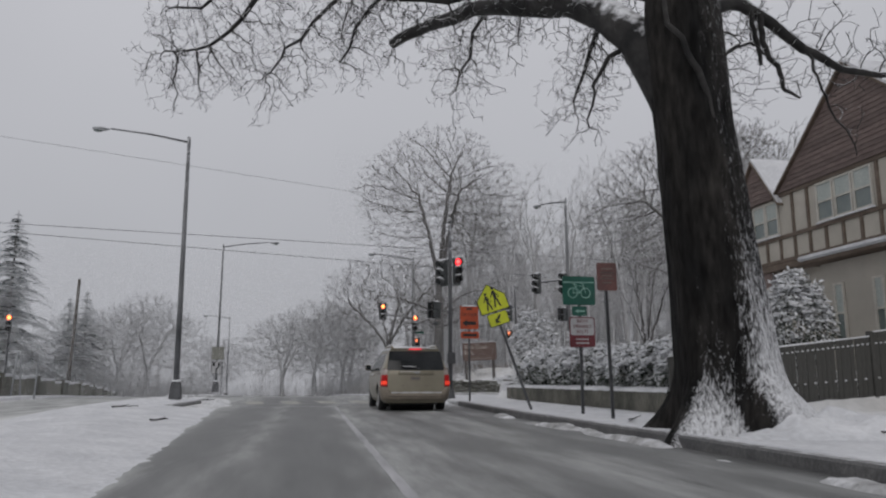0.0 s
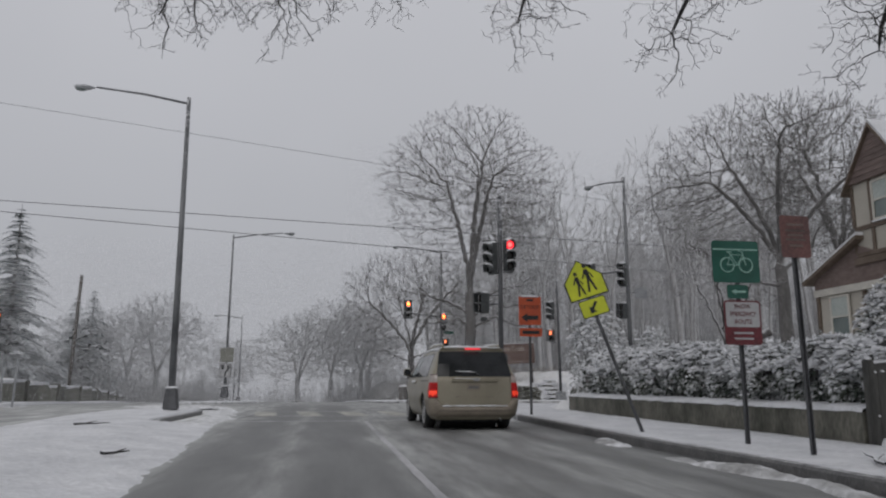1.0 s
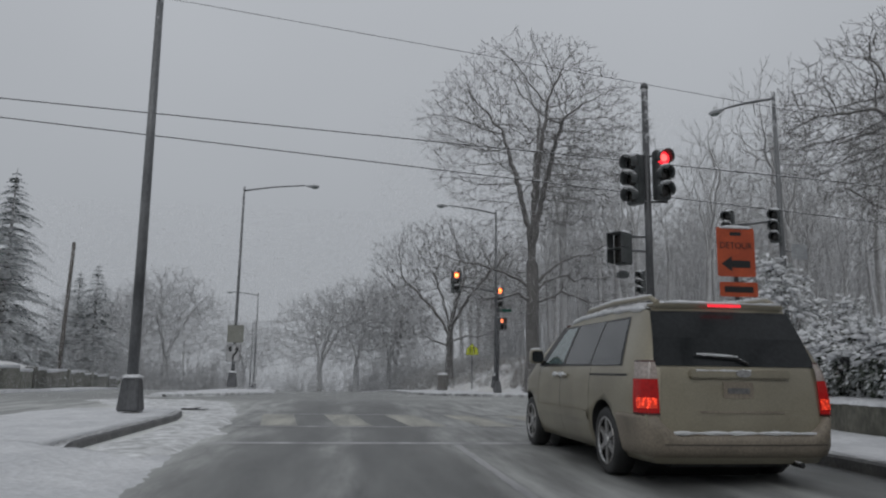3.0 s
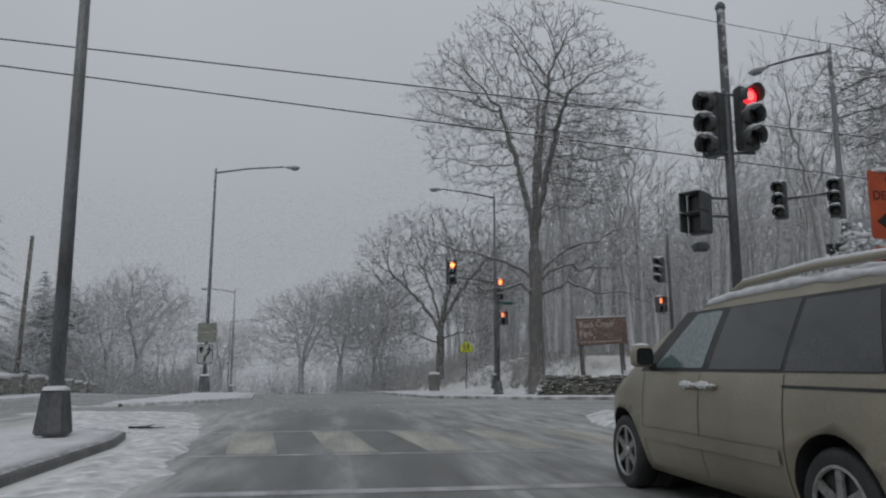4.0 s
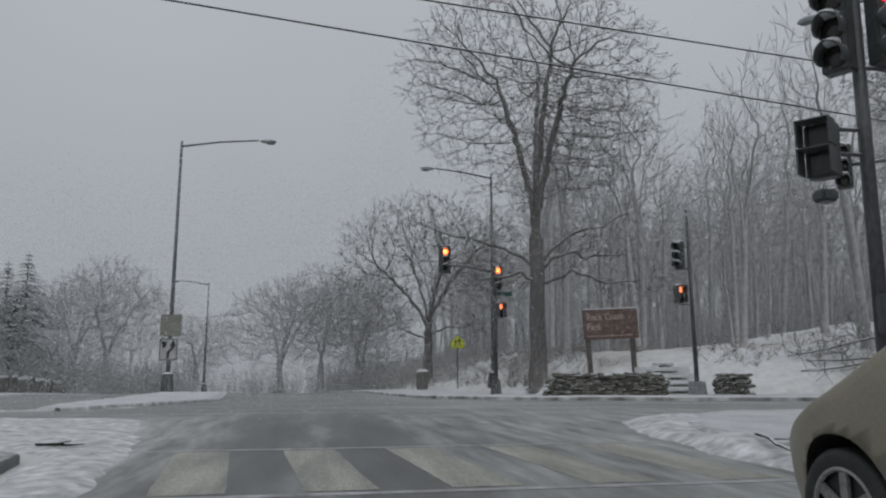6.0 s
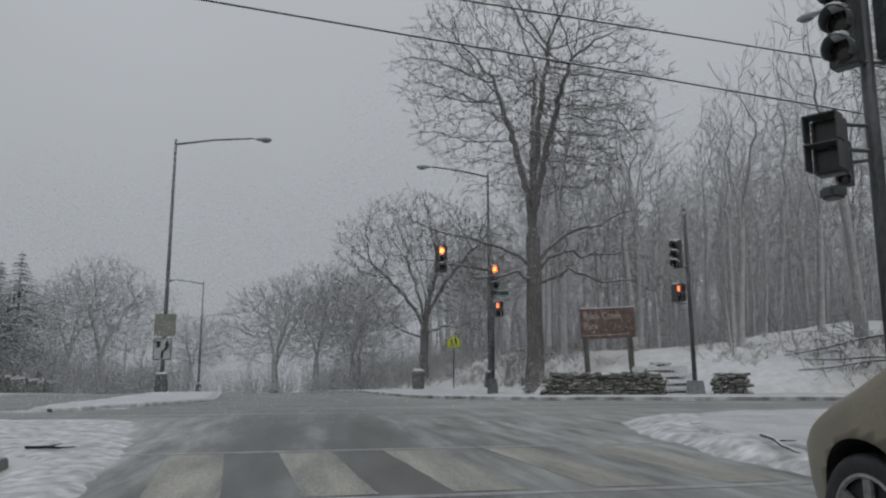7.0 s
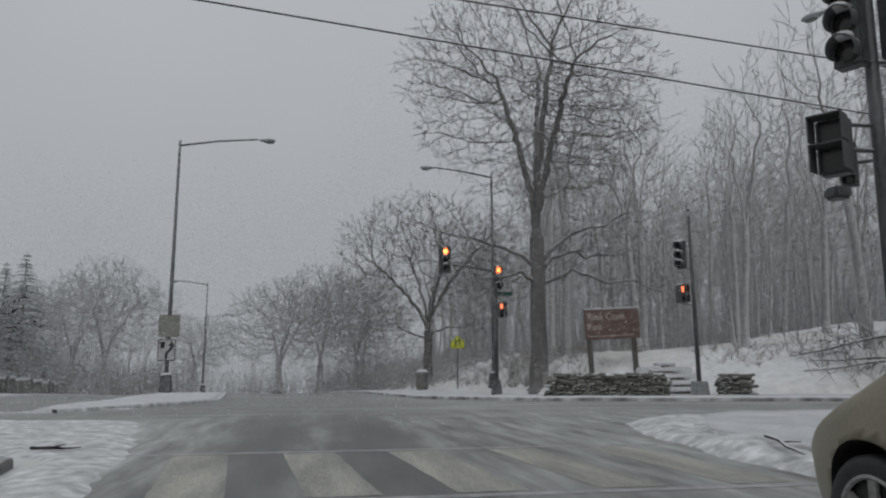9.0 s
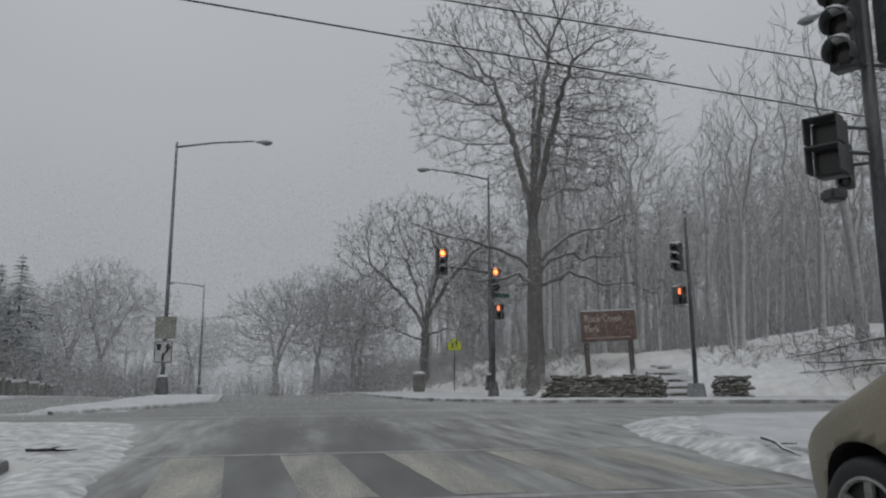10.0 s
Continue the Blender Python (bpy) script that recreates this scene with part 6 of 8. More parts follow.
def house():
    h = empty("house", pose(0, 0, 0), "half-timbered cream house with brown shingled gables and snowy roofs", "house")
    part("ground_floor_wall", boxed(18.9, 28, 9, 24.3, 0.6, 5.05), M_STUCCO, h)
    part("upper_wall", boxed(18.32, 28, 9, 24.4, 5.1, 7.72), M_STUCCO, h, "cream upper floor jutting out over the lower")
    part("jetty_beam", boxed(18.2, 18.9, 8.9, 24.5, 4.86, 5.1, 0.02), M_TIMBER, h)
    for z in (5.12, 6.0, 7.58):
        part("timber_rail", boxed(18.26, 18.33, 9, 24.4, z, z + 0.14, 0.01), M_TIMBER, h)
    y = 9.25
    while y < 24.4:
        part("timber_stud", boxed(18.272, 18.33, y, y + 0.13, 5.26, 6.0), M_TIMBER, h)
        if not (16.9 < y < 19.75 or 21.8 < y < 23.5 or 11.5 < y < 13.6):
            part("timber_stud", boxed(18.272, 18.33, y, y + 0.13, 6.14, 7.58), M_TIMBER, h)
        y += 0.84
    for a in (17.08, 17.98, 18.88):
        house_window(h, 18.27, a, a + 0.84, 6.2, 7.55)
    for a in (21.9, 22.72):
        house_window(h, 18.27, a, a + 0.78, 6.2, 7.5)
    for a in (11.7, 12.6):
        house_window(h, 18.27, a, a + 0.86, 6.2, 7.55)
    gable(h, 13.7, 21.8, 7.72, 11.08, 18.25, 27, 20)
    gable(h, 21.9, 24.4, 7.6, 9.25, 18.2, 27, 9)
    part("rear_wall", boxed(27.0, 27.9, 9, 24.3, 7.7, 10.2), M_STUCCO, h)
    part("main_roof", prismed_y([(19.0, 7.7), (28.4, 7.7), (25.0, 10.8)], 9.0, 24.4), M_SNOW, h, "snow-covered main roof")
    # wing with a lean-to roof
    part("wing_wall", boxed(18.35, 24, 24.4, 26.75, 0.6, 4.5), M_STUCCO, h)
    part("wing_gable", prismed([(22.6, 4.25), (26.75, 4.25), (26.75, 4.65), (24.4, 5.55), (22.6, 4.85)], 18.28, 18.36), M_BRICKRED, h, "reddish shingled wall under the lean-to roof")
    part("wing_band", boxed(18.24, 18.30, 22.4, 26.8, 4.05, 4.3, 0.01), M_TRIM, h)
    rf = part("wing_roof", prismed([(24.1, 5.70), (27.05, 4.5), (27.05, 4.62), (24.1, 5.83)], 18.0, 24), M_TIMBER, h)
    part("roof_snow", prismed([(24.1, 5.84), (27.02, 4.63), (27.02, 4.74), (24.1, 5.95)], 18.05, 24), M_SNOW, rf)
    for a in (22.7, 23.7, 25.0):
        house_window(h, 18.25 if a > 24 else 18.8, a, a + 0.98, 2.55, 4.0)
    for y in (22.6, 24.3, 26.65):
        part("timber_stud", boxed(18.27, 18.36, y - 0.07, y + 0.07, 0.7, 4.05), M_TIMBER, h)
    # porch
    part("porch_wall", boxed(16.6, 18.9, 9.5, 17.6, 0.6, 4.35), M_STUCCO, h)
    rf = part("porch_roof", boxed(16.2, 18.95, 9.2, 18.15, 4.38, 4.5, 0.02), M_TIMBER, h)
    part("roof_snow", boxed(16.15, 18.9, 9.25, 18.1, 4.504, 4.66, 0.05), M_SNOW, rf)
    for a in (11.0, 13.2, 15.0, 16.6):
        house_window(h, 16.55, a, a + 0.42, 1.9, 3.7)
    part("doorway", boxed(18.82, 18.9, 19.4, 20.4, 1.2, 3.4, 0.01), M_TIMBER, h, "dark doorway")


def prismed_y(tri, y0, y1):
    bm = bmesh.new()
    a = [bm.verts.new((x, y0, z)) for x, z in tri]
    b = [bm.verts.new((x, y1, z)) for x, z in tri]
    bm.faces.new(a)
    bm.faces.new(b[::-1])
    for n in range(len(a)):
        k = (n + 1) % len(a)
        bm.faces.new((a[n], b[n], b[k], a[k]))
    return bm


house()


# ---- wall along the left road ----
def left_wall():
    w = empty("roadside_wall", pose(0, 0, 0), "grey stone roadside wall with a thick snow cap", "wall")
    pts = resample(WALL_LEFT, 26)
    for n, (a, b) in enumerate(zip(pts, pts[1:])):
        d = b - a
        m = Matrix.Translation((a.x, a.y, prof(a.y))) @ Matrix.Rotation(math.atan2(d.y, d.x), 4, "Z")
        part("wall_panel", boxed(0.0, d.length + 0.02, -0.15, 0.15, -0.4, 1.0 + 0.1 * (n % 2), 0.02, m), M_STONE, w)
        part("snow_cap", boxed(0.0, d.length + 0.02, -0.2, 0.5, 1.0 + 0.1 * (n % 2) + 0.004, 1.16 + 0.1 * (n % 2), 0.05, m), M_SNOW, w)
        if n % 3 == 0:
            part("pillar", boxed(-0.25, 0.25, -0.28, 0.28, -0.4, 1.3, 0.03, m), M_STONE, w)


left_wall()


# ---- park entrance: dry-stone walls and steps ----
def stone_mesh(seed):
    bm = bmesh.new()
    box(bm, -0.5, 0.5, -0.5, 0.5, -0.5, 0.5, 0.14)
    rng = random.Random(seed)
    for v in bm.verts:
        v.co += Vector((rng.uniform(-0.11, 0.11), rng.uniform(-0.09, 0.09), rng.uniform(-0.12, 0.12)))
    me = bpy.data.meshes.new("stone")
    bm.to_mesh(me)
    bm.free()
    me.materials.append(M_STONE)
    return me


STONES = [stone_mesh(k) for k in range(6)]


def dry_wall(x0, y0, x1, y1, high, deep, seed, label, ragged):
    rng = random.Random(seed)
    a, b = Vector((x0, y0, 0)), Vector((x1, y1, 0))
    L = (b - a).length
    yaw = math.degrees(math.atan2(y1 - y0, x1 - x0))
    w = empty("stone_wall", pose(x0, y0, 0.0, 0, 0, yaw), label, "wall", "park walls")
    part("core", boxed(0.15, L - 0.15, -deep * 0.3, deep * 0.3, -0.2, high * 0.8, 0.05), M_STONE, w)
    z = 0.0
    while z < high:
        hh = rng.uniform(0.07, 0.13)
        x = rng.uniform(0, 0.15) + ragged * z * 0.6
        while x < L - ragged * 0.2 * z:
            ln = rng.uniform(0.14, 0.42)
            ob = new("stone", rng.choice(STONES))
            ob.parent = w
            ob.matrix_local = pose(x + ln / 2, rng.uniform(-0.05, 0.05), z + hh / 2, rng.uniform(-9, 9), rng.uniform(-9, 9), rng.uniform(-12, 12)) @ Matrix.Diagonal((ln * 1.02, deep * rng.uniform(0.85, 1.1), hh * 1.08, 1))
            x += ln
        z += hh * 0.95
    for k in range(int(L / 0.22)):
        u = rng.uniform(0.1, L - 0.25)
        top = min(high, u / (0.6 * ragged)) if ragged > 0.5 else high
        lump = part("snow", blob(rng.uniform(0.1, 0.26), rng.uniform(0.1, 0.2), rng.uniform(0.03, 0.07), k), M_SNOW, w, "snow lying on the stones")
        lump.location = (u, rng.uniform(-0.2, 0.14), max(0.05, top - 0.01))
    return w


dry_wall(8.7, 45.9, 13.15, 44.95, 0.78, 0.55, 3, "low mossy dry-stone wall dusted with snow", 0.9)
dry_wall(14.85, 44.6, 15.98, 44.3, 0.74, 0.55, 4, "short dry-stone wall stub with snow on top", 0.1)
st = empty("park_steps", pose(14.35, 45.9, 0.02, 0, 0, -10), "rough stone steps half buried in snow", "steps")
for k, (x0, x1) in enumerate(((-0.28, 0.36), (-0.08, 0.46), (-0.12, 0.34), (-0.52, 0.16), (-0.10, 0.12))):
    part("step", boxed(x0, x1, 0.55 * k, 0.55 * k + 0.5, 0.25 * k - 0.5, 0.25 * k + 0.14, 0.03), M_STONE, st)
    part("tread_snow", boxed(x0 - 0.3, x1 + 0.3, 0.55 * k - 0.02, 0.55 * k + 0.66, 0.25 * k + 0.10, 0.25 * k + 0.22, 0.05), M_SNOW, st)
    part("snow", boxed(-1.1, 1.0, 0.55 * k - 0.09, 0.55 * k + 0.7, 0.25 * k - 0.4, 0.25 * k + 0.045, 0.04), M_SNOW, st)


# ---- trees ----
class Wood:
    """Gathers tapered bars into one mesh."""

    def __init__(self):
        self.v, self.f = [], []

    def bar(self, pts, radii, sides):
        ref, prev = None, None
        for i, p in enumerate(pts):
            d = (pts[min(i + 1, len(pts) - 1)] - pts[max(i - 1, 0)])
            d = d.normalized() if d.length > 1e-9 else Vector((0, 0, 1))
            if ref is None:
                ref = d.orthogonal()
            a = ref - d * ref.dot(d)
            a.normalize()
            ref = a
            b = d.cross(a)
            r, base = radii[i], len(self.v)
            for k in range(sides):
                t = 2 * math.pi * k / sides
                self.v.append(p + (r * math.cos(t)) * a + (r * math.sin(t)) * b)
            if prev is not None:
                for k in range(sides):
                    n = (k + 1) % sides
                    self.f.append((prev + k, prev + n, base + n, base + k))
            prev = base

    def mesh(self, name):
        me = bpy.data.meshes.new(name)
        me.from_pydata([tuple(v) for v in self.v], [], self.f)
        for p in me.polygons:
            p.use_smooth = True
        return me


def limb(w, rng, p, d, length, r, depth, o, tips=None):
    """Grows a limb with its boughs. o: droop, spread, kink, forks, end radius, shortest."""
    steps = max(2, min(6, int(length / o["step"]) + 1)) if depth > 1 else (2 if depth == 1 else 1)
    pts, rad, dirs = [p.copy()], [r], [d.copy()]
    end = max(r * o["taper"], o["thin"])
    for i in range(steps):
        j = Vector((rng.gauss(0, 1), rng.gauss(0, 1), rng.gauss(0, 1))) * o["kink"]
        d = (d + j + Vector((0, 0, o["lift"] if depth > o["droop_at"] else -o["droop"])) / steps).normalized()
        p = p + d * (length / steps)
        pts.append(p.copy())
        rad.append(r + (end - r) * (i + 1) / steps)
        dirs.append(d.copy())
    w.bar(pts, rad, 7 if r > 0.12 else 5 if r > 0.03 else 3)
    if depth == 0:
        return
    n = o["forks"][min(depth, len(o["forks"]) - 1)]
    n = n + (1 if rng.random() < 0.4 else 0)
    for k in range(n):
        at = o["from"] + (1 - o["from"]) * (k + rng.random() * 0.8) / n if k < n - 1 else 1.0
        i = min(steps, max(1, round(at * steps)))
        base, dd, rr = pts[i], dirs[i], rad[i]
        side = dd.orthogonal().normalized()
        side.rotate(Matrix.Rotation(rng.random() * 2 * math.pi, 3, dd))
        spread = o["spread"] * (0.6 + 0.7 * rng.random()) * (0.5 if k == n - 1 else 1)
        nd = (dd + side * spread).normalized()
        limb(w, rng, base, nd, length * o["shrink"] * (0.65 + 0.6 * rng.random()), min(rr * 0.85, max(r * o["thinner"] * (1.15 if k == n - 1 else 0.85), o["thin"])), depth - 1, o)


OAK = dict(step=0.8, kink=0.13, lift=0.18, droop=0.10, droop_at=1, taper=0.62, thin=0.012, forks=[0, 4, 4, 3, 3, 3], spread=0.85, shrink=0.66, thinner=0.60)
OAK["from"] = 0.35


def colony(nodes, parents, cloud, step, reach, kill, rng, wobble=0.25, droop=0.0, rounds=80):
    """Grows branches from the nodes towards the cloud's points until each point is reached."""
    P = [np.array(nodes, float)]
    par = list(parents)
    kids = [0] * len(par)
    total = len(par)
    everything = P[0]
    near = np.zeros(len(cloud), int)
    dist = np.full(len(cloud), 1e9)
    fresh = np.arange(total)
    for _ in range(rounds):
        if not len(cloud) or not len(fresh):
            break
        d = np.linalg.norm(cloud[:, None, :] - everything[fresh][None], axis=2)
        k = d.argmin(1)
        m = d[np.arange(len(cloud)), k]
        closer = m < dist
        near[closer], dist[closer] = fresh[k[closer]], m[closer]
        keep = dist > kill
        cloud, near, dist = cloud[keep], near[keep], dist[keep]
        act = dist < reach
        if not act.any():
            break
        pull = np.zeros((total, 3))
        v = cloud[act] - everything[near[act]]
        v /= np.linalg.norm(v, axis=1)[:, None] + 1e-9
        np.add.at(pull, near[act], v)
        ids = [i for i in np.unique(near[act]) if kids[i] < 3]
        if not ids:
            break
        q = pull[ids]
        q /= np.linalg.norm(q, axis=1)[:, None] + 1e-9
        q = q + rng.normal(0, wobble, q.shape) + np.array([0, 0, -droop])
        q /= np.linalg.norm(q, axis=1)[:, None] + 1e-9
        made = everything[ids] + q * step
        for i in ids:
            kids[i] += 1
            par.append(int(i))
            kids.append(0)
        fresh = np.arange(total, total + len(ids))
        total += len(ids)
        everything = np.vstack([everything, made])
    return everything, par


def girth(par, tip, root, power=None):
    """Radii from the tips down: a node is as thick as all that it carries."""
    n = len(par)
    load = [0.0] * n
    leaf = [True] * n
    for i in range(n):
        if par[i] >= 0:
            leaf[par[i]] = False
    for i in range(n - 1, -1, -1):
        if leaf[i]:
            load[i] = 1.0
        if par[i] >= 0:
            load[par[i]] += load[i]
    p = power or max(1.3, math.log(max(load)) / math.log(root / tip))
    return [tip * v ** (1 / p) for v in load]


def branch_out(w, P, par, rad, rng, fixed=0, twig=0.0, twigs=1.0, thin=0.008, lift=0.15, out=None):
    """Turns grown nodes into tapered bars, following the thicker child, and sets twigs on the thin ones."""
    n = len(par)
    kids = [[] for _ in range(n)]
    for i in range(n):
        if par[i] >= 0:
            kids[par[i]].append(i)
    V = [Vector(p) for p in P]
    follow = [max(k, key=lambda j: rad[j]) if k else -1 for k in kids]
    for i in range(fixed):
        follow[i] = -1
    for i in range(n):
        if i < fixed or (par[i] >= fixed and follow[par[i]] == i):
            continue
        pts, rr = [], []
        if par[i] >= 0:
            pts.append(V[par[i]])
            rr.append(min(rad[par[i]], rad[i] * 1.1))
        j = i
        while j >= 0:
            pts.append(V[j])
            rr.append(rad[j])
            j = follow[j]
        if len(pts) > 1:
            w.bar(pts, rr, 8 if rr[0] > 0.12 else 5 if rr[0] > 0.035 else 3)
    if twig:
        for i in range(max(fixed, 1), n):
            if rad[i] > 0.05 or rng.random() > twigs or par[i] < 0:
                continue
            d = (V[i] - V[par[i]]).normalized()
            for s in range(1 if kids[i] else 2):
                side = Vector((rng.gauss(0, 1), rng.gauss(0, 1), rng.gauss(0, 1)))
                away = (V[i] - out).normalized() * 0.45 if out is not None else Vector()
                a = (d * 0.6 + side * 0.42 + away + Vector((0, 0, lift))).normalized()
                L = twig * rng.uniform(0.4, 1.2)
                p1 = V[i] + a * L * 0.5
                b = (a + Vector((rng.gauss(0, 1), rng.gauss(0, 1), rng.gauss(0, 1))) * 0.22).normalized()
                w.bar([V[i], p1, p1 + b * L * 0.5], [thin, thin, thin * 0.7], 3)
                c = (a + Vector((rng.gauss(0, 1), rng.gauss(0, 1), rng.gauss(0, 1))) * 0.4).normalized()
                w.bar([p1, p1 + c * L * 0.45], [thin * 0.9, thin * 0.6], 3)


def crown_cloud(rng, count, lobes, hollow=0.3):
    """Points spread through a crown made of lobes (x, y, z, rx, ry, rz), thicker towards the outside."""
    size = np.array([a[3] * a[4] * a[5] for a in lobes])
    pick = rng.choice(len(lobes), count, p=size / size.sum())
    v = rng.normal(0, 1, (count, 3))
    v /= np.linalg.norm(v, axis=1)[:, None]
    v *= rng.random(count)[:, None] ** hollow
    lo = np.array(lobes)[pick]
    return lo[:, :3] + v * lo[:, 3:]


def path_limb(w, rng, path, radii, subs, o, length, depth, start=0.15, down=0.0, fat=0.4, kink=0.0):
    """A limb along a given path, with side branches growing from it."""
    pts = [Vector(p) for p in path]
    fine, rad = [], []
    for i in range(len(pts) - 1):
        for k in range(4):
            t = k / 4
            p0, p1, p2, p3 = pts[max(i - 1, 0)], pts[i], pts[i + 1], pts[min(i + 2, len(pts) - 1)]
            q = 0.5 * ((2 * p1) + (p2 - p0) * t + (2 * p0 - 5 * p1 + 4 * p2 - p3) * t * t + (3 * p1 - p0 - 3 * p2 + p3) * t ** 3)
            fine.append(q)
            rad.append(radii[i] + (radii[i + 1] - radii[i]) * t)
    fine.append(pts[-1])
    rad.append(radii[-1])
    for i in range(2, len(fine) - 1):
        fine[i] = fine[i] + Vector((rng.gauss(0, 1), rng.gauss(0, 1), rng.gauss(0, 1))) * kink * (fine[i] - fine[i - 1]).length
    w.bar(fine, rad, 10 if radii[0] > 0.15 else 7)
    cap = len(w.v)
    k = 10 if radii[0] > 0.15 else 7
    w.f.append(tuple(range(cap - k, cap)))
    if not subs:
        return fine, rad
    n = len(fine)
    for s in range(subs):
        i = min(n - 2, int(n * (start + (1 - start) * (s + rng.random()) / subs)))
        d = (fine[i + 1] - fine[i]).normalized()
        side = d.orthogonal().normalized()
        side.rotate(Matrix.Rotation(rng.random() * 2 * math.pi, 3, d))
        nd = (d * 0.55 + side * 0.9 + Vector((0, 0, -down * rng.uniform(0.3, 1.3)))).normalized()
        limb(w, rng, fine[i], nd, length * rng.uniform(0.6, 1.3), max(o["thin"], min(rad[i] * fat, 0.035)), depth, o)


